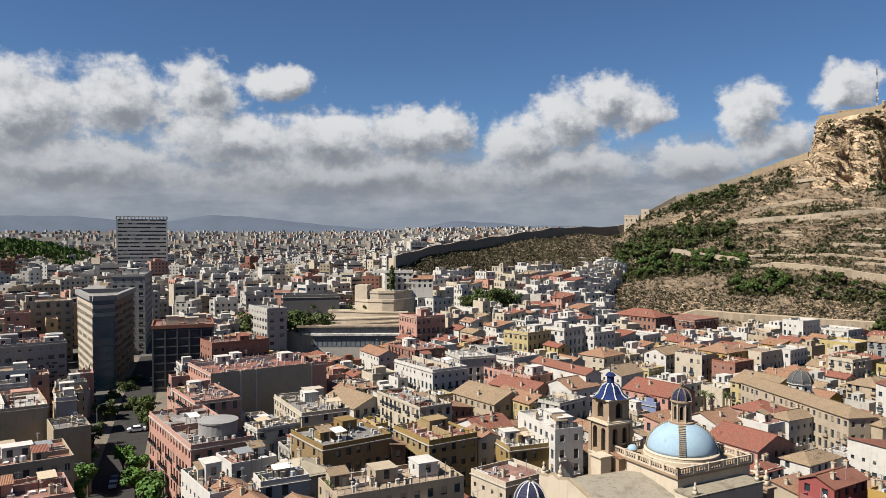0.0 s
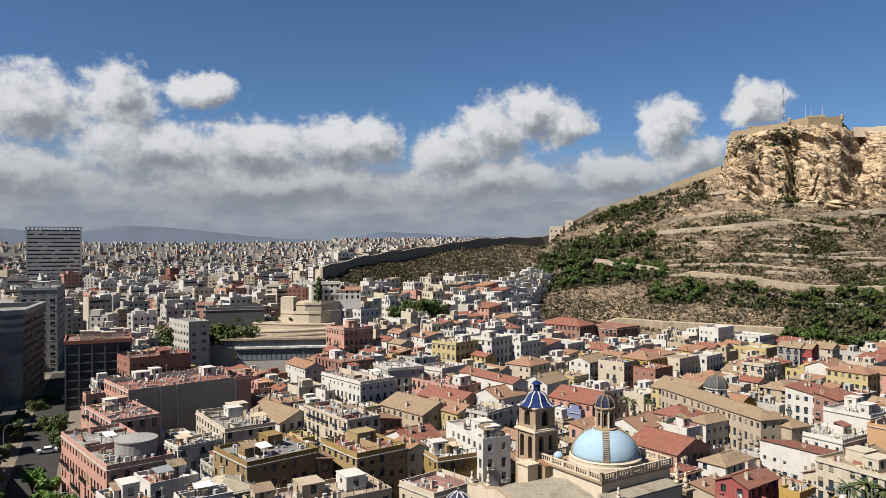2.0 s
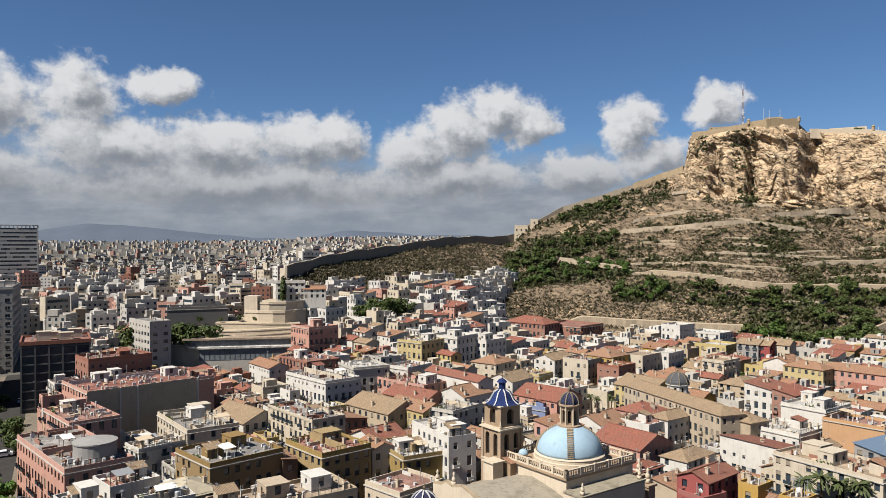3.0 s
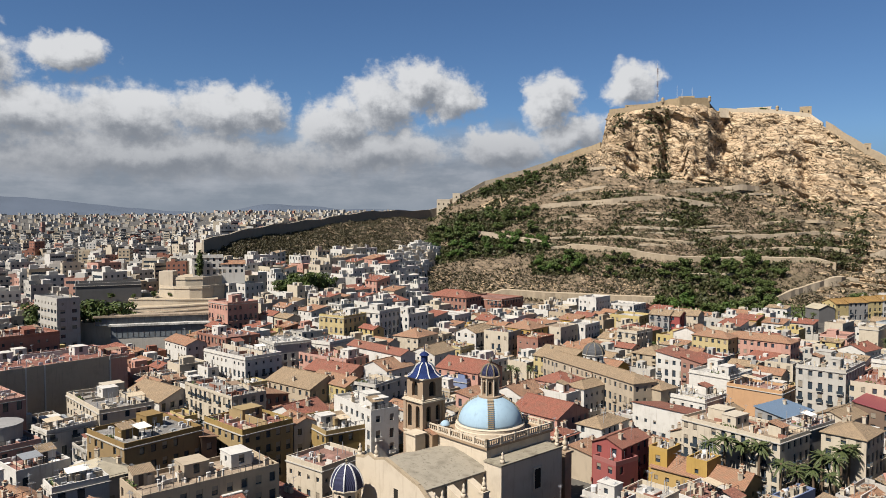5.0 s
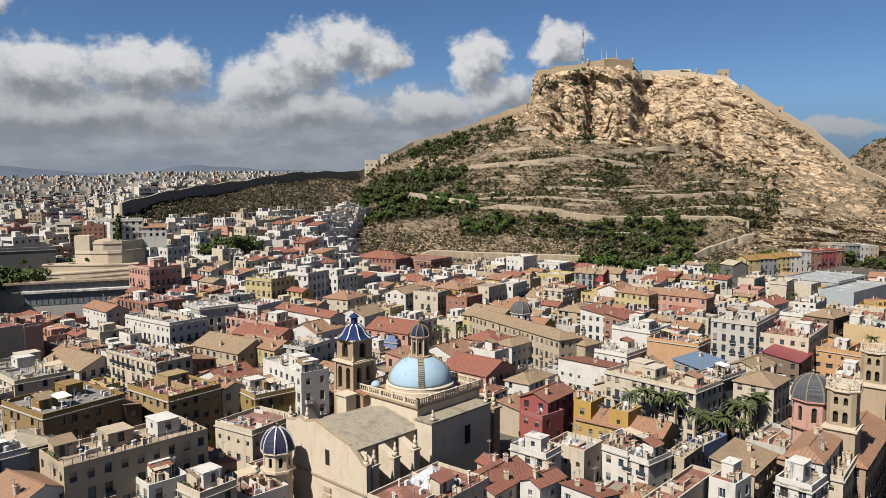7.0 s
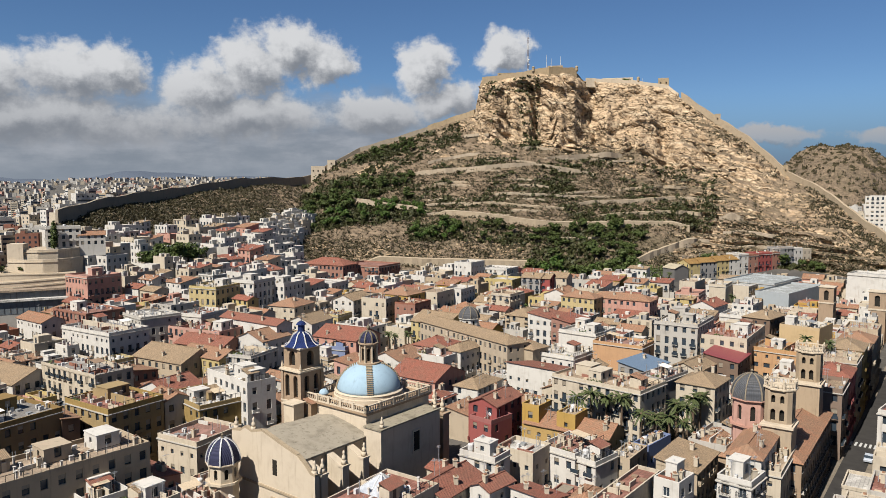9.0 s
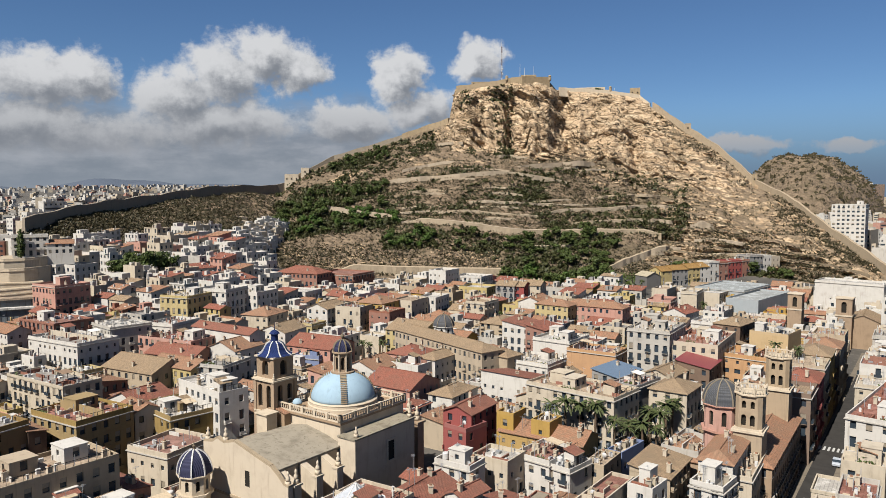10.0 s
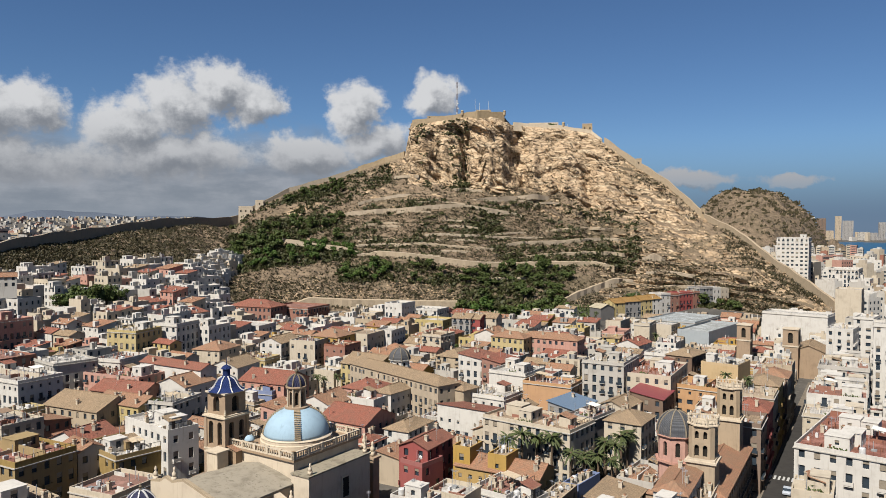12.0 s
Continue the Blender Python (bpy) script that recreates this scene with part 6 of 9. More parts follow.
    for x0_, x1_, z0_, z1_ in ((8.0, 8.4, 10.2, 14.8), (10.2, 10.6, 10.2, 14.8), (8.4, 10.2, 10.2, 10.6), (8.4, 10.2, 14.4, 14.8)):
        q.box(x0_, x1_, -4.55, -4.4, z0_, z1_)
    part("window_surround", q, STONE_PALE, transept)
    for x in (0.2, 15.8):
        put(FINIAL, t, (x, -3.8, 17.2), 0, 0.85)
    for i, (x, y) in enumerate(((20.5, -2.0), (24.0, 3.0), (25.5, 8.5))):
        s = Shape()
        s.box(x - 1.0, x + 1.0, y - 1.0, y + 1.0, -3, 14.6)
        s.box(x - 1.3, x + 1.3, y - 1.3, y + 1.3, 14.6, 15.0)
        part("pier", s, STONE, t)
        put(FINIAL, t, (x, y, 15.0), 0, 1.2)
    s = Shape()
    s.lathe(19.5, 8.2, [(8.0, -3), (8.0, 13.0)], 16)
    part("apse", s, STONE, t)
    s = Shape()
    s.lathe(19.5, 8.2, [(8.4, 13.0), (8.4, 13.3), (0.3, 15.0)], 16)
    part("apse_roof", s, ROOF_GREY, t)
    # little dome on the crossing terrace
    s = Shape()
    s.lathe(2.2, 14.0, [(0.9, 19.3), (0.9, 20.2)], 12)
    part("turret", s, STONE_PALE, t)
    dome_cap(t, "turret_cap", 2.2, 14.0, 1.0, 20.2, 1.0, DOME_BLUE)


def ribbed_chapel(x, y, z, r, high, drum, wall, tile, rib, name, label, windows=True):
    t = thing(name, pose(x, y, 0, 0, 0, 45 + 22.5), label, "church dome")
    claim(x, y, 45, r * 1.6, r * 1.6)
    s = Shape()
    n = 8
    pts = [(r * math.cos(2 * math.pi * (i + 0.5) / n), r * math.sin(2 * math.pi * (i + 0.5) / n)) for i in range(n)]
    side = 2 * r * math.sin(math.pi / n)
    for i in range(n):
        arched_wall(s, pts[i], pts[(i + 1) % n], -3, z, [side / 2], side * 0.34, z - drum * 0.8, drum * 0.62, 0.4)
    part("drum", s, [wall, DARK], t)
    q = Shape()
    q.lathe(0, 0, [(r + 0.1, z), (r + 0.5, z + 0.15), (r + 0.5, z + 0.35), (r, z + 0.4)], 8, 0, math.pi / 8)
    q.lathe(0, 0, [(r + 0.15, z - drum), (r + 0.6, z - drum + 0.1), (r + 0.6, z - drum - 0.3), (r + 0.1, z - drum - 0.3)], 8, 0, math.pi / 8)
    part("cornice", q, wall, t)
    dome_cap(t, "dome", 0, 0, r + 0.35, z + 0.35, high, tile, 8, rib, facet=True)
    q = Shape()
    q.lathe(0, 0, [(0.3, z + high + 0.2), (0.12, z + high + 0.6), (0.3, z + high + 0.9), (0.05, z + high + 1.2), (0.03, z + high + 1.8)], 8)
    part("finial", q, STONE_DARK, t)
    return t


def town_hall_tower(x, y, top):
    t = thing("town_hall_tower", pose(x, y, 0, 0, 0, 48) @ Matrix.Diagonal((0.88, 0.88, 1, 1)), "square stone tower with arched belfry and balustrade", "tower", "town hall towers")
    claim(x, y, 48, 6, 6)
    s = Shape()
    s.box(-2.9, 2.9, -2.9, 2.9, -3, top - 8.2)
    part("shaft", s, STONE_TOWN, t)
    q = Shape()
    slab(q, 0, 0, 3.3, top - 8.2, top - 7.8)
    slab(q, 0, 0, 2.9, top - 7.8, top - 7.4)
    part("cornice", q, STONE_PALE, t)
    s = Shape()
    n, r = 8, 2.9
    pts = []
    for sx, sy in ((-1, -1), (1, -1), (1, 1), (-1, 1)):
        pts += [(sx * 2.7, sy * 1.9), (sx * 1.9, sy * 2.7)] if sx * sy < 0 else [(sx * 1.9, sy * 2.7), (sx * 2.7, sy * 1.9)]
    pts = sorted(pts, key=lambda p: math.atan2(p[1], p[0]))
    for i in range(8):
        a, b = pts[i], pts[(i + 1) % 8]
        side = math.hypot(b[0] - a[0], b[1] - a[1])
        if side > 2:
            arched_wall(s, a, b, top - 7.4, top - 4.2, [side * 0.27, side * 0.73], 0.95, top - 7.0, 2.2)
            arched_wall(s, a, b, top - 4.2, top - 1.4, [side * 0.27, side * 0.73], 0.8, top - 3.7, 1.5)
        else:
            arched_wall(s, a, b, top - 7.4, top - 1.4, [], 0.5, top - 7.0, 2.2)
    part("belfry", s, [STONE_TOWN, DARK], t)
    q = Shape()
    q.lathe(0, 0, [(3.1, top - 1.4), (3.5, top - 1.2), (3.5, top - 0.95), (3.2, top - 0.9)], 8, 0, math.pi / 8)
    part("crown_cornice", q, STONE_PALE, t)
    for i in range(24):
        a = 2 * math.pi * i / 24
        put(BALUSTER, t, (2.95 * math.cos(a), 2.95 * math.sin(a), top - 0.92), 0, 0.9)
    q = Shape()
    for i in range(8):
        a, b = math.pi / 8 + math.pi / 4 * i, math.pi / 8 + math.pi / 4 * (i + 1)
        q.bar((3.1 * math.cos(a), 3.1 * math.sin(a), top), (3.1 * math.cos(b), 3.1 * math.sin(b), top), 0.12)
        q.lathe(3.15 * math.cos(a), 3.15 * math.sin(a), [(0.2, top - 0.9), (0.2, top + 0.2), (0.25, top + 0.4), (0.05, top + 0.8)], 6)
    part("parapet", q, STONE_PALE, t)


cathedral()
WALLS["stone"] = STONE
WALLS["palestone"] = STONE_PALE
ribbed_chapel(-23.9, 129.6, 13.5, 2.6, 4.1, 3.0, STONE_PALE, TILE_DARK, FRAME_WHITE, "chapel_dome", "dark blue tiled chapel dome with white ribs")
house("chapel", "low stone chapel base under the dome", -25.5, 141.5, 45, 9.5, 9.5, 5.6, "palestone", "flat", deck="red", busy=0, category="chapel", group="church buildings", sides="")
ribbed_chapel(74.6, 130.4, 21.3, 3.45, 4.5, 4.6, WALLS["pink"], SLATE, STONE_DARK, "town_hall_dome", "slate-dark dome on a pink octagonal drum")
town_hall_tower(77.8, 125.9, 25.7)
town_hall_tower(96.6, 146.0, 27.5)
house("town_hall", "stone town hall wing along the street", 87.5, 136.9, 48, 36.0, 9.5, 12.0, "stone", "hip", tile="clay", busy=0, category="town hall", group="civic buildings", z=0)
house("town_hall_wing", "tile-roofed wing behind the pink dome", 71.5, 135.0, 48, 15.0, 11.0, 11.0, "stone", "hip", tile="clay", busy=0, category="town hall", group="civic buildings", z=0, sides="ab")
ribbed_chapel(38.6, 252.0, 15.6, 3.4, 3.9, 2.6, WALLS["white"], SLATE, STONE_DARK, "seminary_dome", "dark ribbed dome behind the seminary roof")


def church_tower(x, y, z, h, r, label):
    t = thing("church_tower", pose(x, y, z, 0, 0, 45), label, "tower", "basilica towers")
    claim(x, y, 45, r * 2, r * 2)
    s = Shape()
    c = square(0, 0, r)
    for i in range(4):
        arched_wall(s, c[i], c[(i + 1) % 4], -3, h, [r], r * 0.62, h - r * 1.9, r * 1.5)
    s.face([(x_, y_, h) for x_, y_ in c])
    part("shaft", s, [STONE, DARK], t)
    q = Shape()
    slab(q, 0, 0, r + 0.3, h, h + 0.35), slab(q, 0, 0, r + 0.2, h - r * 2.4, h - r * 2.2)
    part("cornice", q, STONE_PALE, t)


church_tower(201, 262, 0, 20.5, 2.9, "tan stone basilica bell tower with arched opening")
church_tower(190, 277, 1, 19.5, 2.7, "tan stone basilica bell tower beside white houses")
house("basilica", "tan stone basilica with tiled roof", 213, 266, 48, 20, 12, 11.5, "stone", "gable", tile="old", busy=0, category="church", group="church buildings", z=0, sides="ab")

# ---- tall blocks by the avenue ----
house("apartment_building", "grey apartment block with balconies and red parapet", -211.4, 186.5, 52, 40, 14, 25, "grey", "flat", deck="red", pent=2, z=1, group="apartment buildings", category="apartment building", busy=10)
house("apartment_building", "beige blank-walled building with white roof", -163.7, 138.3, 52, 30, 18, 19.5, "sand", "flat", deck="white", pent=1, z=0, sides="b", group="apartment buildings", category="apartment building")
house("apartment_building", "low beige annex with grey roof", -139.5, 143.0, 52, 8, 12, 16, "sand", "flat", deck="grey", z=0, sides="b", group="apartment buildings", category="apartment building")
house("town_house", "house with red roof terraces and many chimneys", -127.0, 118.0, 52, 17, 15, 16.5, "sand", "flat", deck="red", pent=2, z=0, busy=9)
house("town_house", "house with clay roof and rows of vents", -107.5, 99.5, 52, 15, 13, 17, "pink", "flat", deck="red", pent=0, z=0, busy=12)
house("apartment_building", "cream apartment block with eaves cornice", -251.7, 246.6, 52, 18, 14, 31, "cream", "flat", deck="sand", pent=1, z=3, group="apartment buildings", category="apartment building")
house("apartment_building", "dark grey apartment slab along the avenue", -240.0, 285.0, 125, 44, 14, 42, "grey", "flat", deck="grey", pent=2, z=2, group="apartment buildings", category="apartment building")
house("town_house", "low house under a broad red roof with glass skylight", 3.0, 113.0, 48, 17, 11, 13.0, "cream", "flat", deck="red", z=0, busy=3)
house("town_house", "house under a red hipped roof by the cathedral", 14.5, 121.0, 48, 12, 8, 11.5, "cream", "gable", tile="red", z=0, busy=4)

gable = Shape()
gable.box(-19.1, 14.1, -11.87, -11.754, -3, 19.1)
for x in (-10.1, -5.1, 13.5):
    gable.box(x, x + 0.4, -12.05, -11.87, 0, 19.1, 1)
tagged(part("party_wall", gable, [WALLS["sand"], WALLS["white"]], None, "blank tan rendered gable wall with pipes"), category="wall").matrix_world = pose(-130.0, 213.0, 1.1, 0, 0, 52.0)


TEAL = plain("teal_glass_band", (0.02, 0.085, 0.11), 0.3)


def corner_office():
    """Wedge-shaped office block with a glazed corner between two streets."""
    t = thing("office_block", pose(-200.5, 217.0, 0), "tall cream and grey office block with blue glass corner", "office block")
    pts = [(0, 0), (4.0, 6.5), (-16.5, 41), (-31, 25.5)]
    for i in range(40):
        for j in range(40):
            x, y = -34 + i, j * 1.1
            TAKEN[(round(-200.5 + x), round(217 + y))] = True
    h = 38.0
    for i, (a, b) in enumerate(zip(pts, pts[1:] + pts[:1])):
        s = Shape()
        lv = [("B" if i in (1, 2) else "W", 2.0 + 2.9 * k) for k in range(12)]
        if i == 0:
            s.face([(a[0], a[1], -3), (b[0], b[1], -3), (b[0], b[1], h), (a[0], a[1], h)])
            part("glass_corner", s, GLASS_BLUE, t, "blue-green glass corner")
            for k in range(13):
                q = Shape()
                q.bar((a[0] + 0.1, a[1] - 0.1, 1 + 2.9 * k), (b[0] + 0.1, b[1] - 0.1, 1 + 2.9 * k), 0.12 if k < 11 else 0.7)
                part("floor_band", q, TEAL if k < 11 else WALLS["grey"], t)
        else:
            facade(s, a, b, -3, h, lv, 1.6 if i == 3 else 2.6, [], True, random.Random(3))
            # sunlit face cream; brown puts the shade of the other faces into their colour
            part("wall", s, [WALLS["cream" if i == 3 else "brown"], GLASS, SHUTTER], t)
    s = Shape()
    s.face([(x, y, h) for x, y in pts])
    part("roof", s, DECKS["grey"], t)
    q = Shape()
    for a, b in zip(pts, pts[1:] + pts[:1]):
        q.bar((*a, h + 0.9), (*b, h + 0.9), 0.9)
    part("parapet", q, WALLS["grey"], t)


corner_office()


def glazed_block():
    """Dark glass storeys between grey floor bands, under a red roof edge."""
    t = thing("apartment_building", pose(-177.7, 238.3, 3.1, 0, 0, 37.0), "dark glazed block with red roof edge", "apartment building", "apartment buildings")
    w, d, h = 21.0, 20.0, 25.0
    claim(-177.7, 238.3, 37.0, w, d)
    s = Shape()
    s.box(-w / 2, w / 2, -d / 2, d / 2, -4, h)
    glazing = part("glazing", s, GLASS, t, "black glass front")
    for i in range(9):
        q = Shape()
        ring(q, w + 0.5, d + 0.5, i * 3.0 - 0.3, i * 3.0 + 0.15, 0.5)
        part("floor_band", q, WALLS["darkgrey"], t)
    for i in range(6):
        q = Shape()
        x = -w / 2 + w * i / 5
        q.box(x - 0.25, x + 0.25, -d / 2 - 0.4, -d / 2 - 0.004, -4, h)
        part("pier", q, WALLS["darkgrey"], glazing)
    q = Shape()
    ring(q, w + 1.0, d + 1.0, h - 0.4, h + 0.9, 0.5)
    part("parapet", q, WALLS["brick"], t)
    q = Shape()
    q.box(-w / 2, w / 2, -d / 2, d / 2, h, h + 0.1)
    part("roof", q, DECKS["red"], t)
    for x0, y0, k in ((-6, -3, 3.2), (1, -4, 2.6), (4, 3, 3.0), (-3, 4, 2.2)):
        q = Shape()
        q.box(x0, x0 + 4.5, y0, y0 + 3.5, h + 0.1, h + k)
        q.box(x0 - 0.15, x0 + 4.65, y0 - 0.15, y0 + 3.65, h + k, h + k + 0.15)
        part("roof_room", q, WALLS["cream"], t)
    rng = random.Random(5)
    for i in range(10):
        put(CLUTTER[rng.choice(("air_conditioner", "chimney", "aerial"))], t, (rng.uniform(-w / 2 + 1, w / 2 - 1), rng.uniform(-d / 2 + 1, d / 2 - 1), h + 0.1), rng.choice((0, 90)))


glazed_block()


def slab_tower():
    """The white office tower that rises over the plain, with long bands of windows."""
    d, a = 720.0, radians(-39.45)
    t = thing("tower_block", pose(d * math.sin(a), d * math.cos(a), 8, 0, 0, 39.45), "white high-rise slab with ribbon windows", "tower block")
    w, h, dep = 42.5, 68.0, 13.0
    n = 20
    for k in range(n):
        s = Shape()
        z = h * k / n
        s.box(-w / 2, w / 2, -dep / 2, dep / 2, z, z + h / n * 0.62)
        s.box(-w / 2 + 0.3, w / 2 - 0.3, -dep / 2 + 0.35, dep / 2 - 0.35, z + h / n * 0.62, z + h / n, 1)
        part("storey", s, [WALLS["white"], GLASS], t)
    for x in (-w / 2, w / 2 - 1.2):
        s = Shape()
        s.box(x, x + 1.2, -dep / 2 - 0.05, dep / 2 + 0.05, 0, h, 0)
        part("end_wall", s, WALLS["white"], t)
    rng = random.Random(4)
    for k in range(70):
        q = Shape()
        z = h * rng.randrange(n) / n + h / n * 0.62
        x = rng.uniform(-w / 2 + 2, w / 2 - 6)
        q.box(x, x + rng.uniform(2, 5), -dep / 2 + 0.1, -dep / 2 + 0.34, z, z + h / n * 0.38)
        part("blind", q, WALLS["pale"], t)
    q = Shape()
    for k in range(15):
        x = -w / 2 + w * k / 14
        q.box(x - 0.4, x + 0.4, -dep / 2, dep / 2, h, h + 2.2)
    q.box(-w / 2, w / 2, -dep / 2, dep / 2, h + 2.2, h + 2.6)
    part("roof_frame", q, WALLS["white"], t)


slab_tower()

# ---- streets ----


def strip(name, pts, width, z, mat, label, kind="structure", category="road"):
    """A road or pavement laid along a line of places on the plan."""
    s = Shape()
    sides = []
    for i, (x, y) in enumerate(pts):
        a, b = pts[max(0, i - 1)], pts[min(len(pts) - 1, i + 1)]
        l = math.hypot(b[0] - a[0], b[1] - a[1])
        nx, ny = -(b[1] - a[1]) / l, (b[0] - a[0]) / l
        sides.append(((x + nx * width / 2, y + ny * width / 2, z + town_height(x, y)), (x - nx * width / 2, y - ny * width / 2, z + town_height(x, y))))
    for (a, b), (c, d) in zip(sides, sides[1:]):
        s.face([b, d, c, a])
    tagged(part(name, s, mat, None, label), category=category, kind=kind)


def keep_clear(pts, width):
    for (x0, y0), (x1, y1) in zip(pts, pts[1:]):
        n = int(math.hypot(x1 - x0, y1 - y0)) + 1
        for i in range(n + 1):
            x, y = x0 + (x1 - x0) * i / n, y0 + (y1 - y0) * i / n
            r = int(width / 2)
            for dx in range(-r, r + 1):
                for dy in range(-r, r + 1):
                    if dx * dx + dy * dy <= width * width / 4:
                        TAKEN[(round(x + dx), round(y + dy))] = True


AVENUE = [(-62, 62), (-95, 104), (-128.6, 145.4), (-157.8, 185.7), (-194.4, 236.6), (-215, 268), (-262, 340)]
HIGH_STREET = [(70, 105), (95, 132), (120, 159), (150, 191), (178, 221), (205, 250)]
strip("pavement", AVENUE, 21, 0.10, PAVING, "pale paved avenue with trees", category="pavement")
strip("road", AVENUE, 11, 0.16, ASPHALT, "dark asphalt avenue between tall blocks")
strip("pavement", HIGH_STREET, 8.5, 0.10, PAVING, "pale paved street edge", category="pavement")
strip("road", HIGH_STREET, 5, 0.16, ASPHALT, "narrow asphalt street in shade")
keep_clear(AVENUE, 22)
keep_clear([(-204, 208), (-228, 228)], 14)
keep_clear([(165, 370), (215, 384), (262, 394)], 20)
keep_clear([(97, 128), (113, 107)], 20)
keep_clear(HIGH_STREET, 8)
keep_clear([(-95, 347), (-74, 357)], 9)
for p_ in ((-54.9, 303.2), (10.8, 262), (12.5, 252), (17.6, 257), (155, 290), (-41, 316), (-36, 318), (73, 312), (69, 314), (162, 366), (151, 371)):
    keep_clear([p_, (p_[0] * 0.98, p_[1] * 0.98)], 7)
keep_clear([(64, 149), (80, 158)], 17)
keep_clear([(53, 172), (68, 161)], 8)
keep_clear([(137, 159), (205, 233)], 15)
keep_clear([(-175, 272), (-114, 300)], 22)
keep_clear([(-168, 300), (-124, 321)], 24)
keep_clear([(-150, 336), (-112, 342)], 22)
keep_clear([(-185, 305), (-150, 325)], 26)
keep_clear([(-26, 132), (-14, 116)], 11)
keep_clear([(-14, 128), (-3, 113)], 7)


def house_rows():
    """Rows of old houses along narrow lanes, wherever the plan is still free."""
    rng = random.Random(11)
    rot = 48
    c, s_ = math.cos(radians(rot)), math.sin(radians(rot))
    made = []
    v = -330.0
    row = 0
    while v < 400:
        deep = rng.uniform(8.5, 11.0)
        u = -60.0 + rng.uniform(0, 5)
        while u < 420:
            w = rng.uniform(5.2, 10.0)
            if rng.random() < 0.07:
                u += 3.6
            for cut in (1.0, 0.62, 0.4):
                uu, ww, dd = u + w * cut / 2, w * cut, deep * (1 if cut == 1 else 0.8)
                x, y = uu * c - v * s_, uu * s_ + v * c
                a, d = bearing(x, y)
                if y < 60 or d < 85 or a < -56 or a > 50:
                    break
                far = chain(FOOT_FAR, min(41, max(-24, a)))
                limit = far + 4 if -24 < a < 40 else 430
                if -4.5 < a < 14:
                    limit = far - 27
                elif 14 <= a < 28:
                    limit = far - 27 - 18 * smooth(14, 17, a) * smooth(28, 24, a)
                if d > limit:
                    break
                if ww > 3.7 and free(x, y, rot, ww, dd):
                    claim(x, y, rot, ww, dd)
                    made.append((d, a, x, y, ww, dd, row % 2))
                    break
            u += w
        v += deep + (0.0 if row % 2 == 0 else rng.uniform(2.6, 4.0))
        row += 1
    return made


TALES = {"tan": "tan", "white": "white", "cream": "cream", "sand": "sandy", "pink": "pinkish", "yellow": "yellow", "ochre": "ochre", "pale": "pale grey", "orange": "orange", "brick": "brick-red", "grey": "grey", "red": "maroon", "blue": "blue"}
ROOFS = {"flat": "flat roof terrace", "gable": "tiled gable roof", "hip": "tiled hipped roof", "shed": "sloping tile roof"}


def style_for(a, d, rng):
    if a > 36:
        wall = rng.choice(("white", "white", "white", "pale", "cream", "cream"))
        roof, h = "flat", rng.uniform(14, 19) if d < 240 else rng.uniform(9, 14)
        deck = rng.choice(("white", "red", "grey", "white"))
    elif a < -36:
        wall = rng.choice(("cream", "white", "tan", "white", "pale", "pink"))
        roof, h, deck = "flat", rng.uniform(11, 17) if d < 300 else rng.uniform(15, 23), rng.choice(("red", "grey", "sand"))
    elif a < -12 and d < 330:
        wall = rng.choice(("white", "cream", "white", "pale", "white", "yellow", "white", "brick", "pink", "cream"))
        roof, h, deck = rng.choice(("flat", "flat", "flat", "gable", "shed")), rng.uniform(6, 9), rng.choice(("grey", "red", "sand", "grey"))
    elif -7 < a < -3 and d > 365:
        wall, roof, h, deck = "white", "flat", rng.uniform(5.5, 9), "white"
    elif a < -2 and d > 300:
        wall = rng.choice(("white", "white", "white", "white", "cream", "cream", "pale", "pink", "white", "cream"))
        roof, h, deck = rng.choice(("flat", "flat", "flat", "flat", "shed")), rng.uniform(5.5, 9.5), rng.choice(("white", "sand", "red"))
    elif d > 290:
        wall = rng.choice(("white", "white", "cream", "cream", "cream", "sand", "yellow", "white", "pale", "pink", "pale", "white", "white", "ochre" if rng.random() < 0.3 else "brick" if rng.random() < 0.3 else "cream"))
        roof, h, deck = rng.choice(("flat", "flat", "flat", "gable", "hip", "shed")), rng.uniform(5.5, 8.8), rng.choice(("white", "sand", "red"))
    else:
        wall = rng.choice(("white", "white", "white", "pale", "cream", "cream", "cream", "sand", "pink", "pale", "white", "white", "ochre" if rng.random() < 0.4 else "brick" if rng.random() < 0.3 else "yellow"))
        roof, h, deck = rng.choice(("flat", "flat", "gable", "hip", "shed", "gable", "flat", "flat")), rng.uniform(5, 8.6), rng.choice(("red", "red", "sand", "grey", "white"))
    if d > 345 and -4.5 < a < 28:
        h = rng.uniform(5, 8)
    return wall, roof, h, deck, rng.choice(("red", "red", "clay", "clay", "old"))


# houses in the shade on the other side of the street
for k, (wall_, tile_) in enumerate((("brown", "old"), ("red", "red"), ("sand", "clay"), ("ochre", "old"), ("brown", "clay"), ("cream", "clay"), ("sand", "old"))):
    x, y = 113 + 8.0 * k - 5.3, 152 + 8.7 * k + 4.9
    if free(x - 1.3, y + 1.2, 48, 8, 4):
        house("town_house", ("brown", "maroon", "sandy", "ochre", "dark brown", "cream", "tan")[k] + " street house with iron balconies", x, y, 48, 11.6, 9, 15.5 + (k * 5) % 4, wall_, "hip" if k % 2 else "flat", deck="sand", tile=tile_, near=False, busy=4, z=0, kind="F", gap=2.5)
rows = sorted(house_rows())
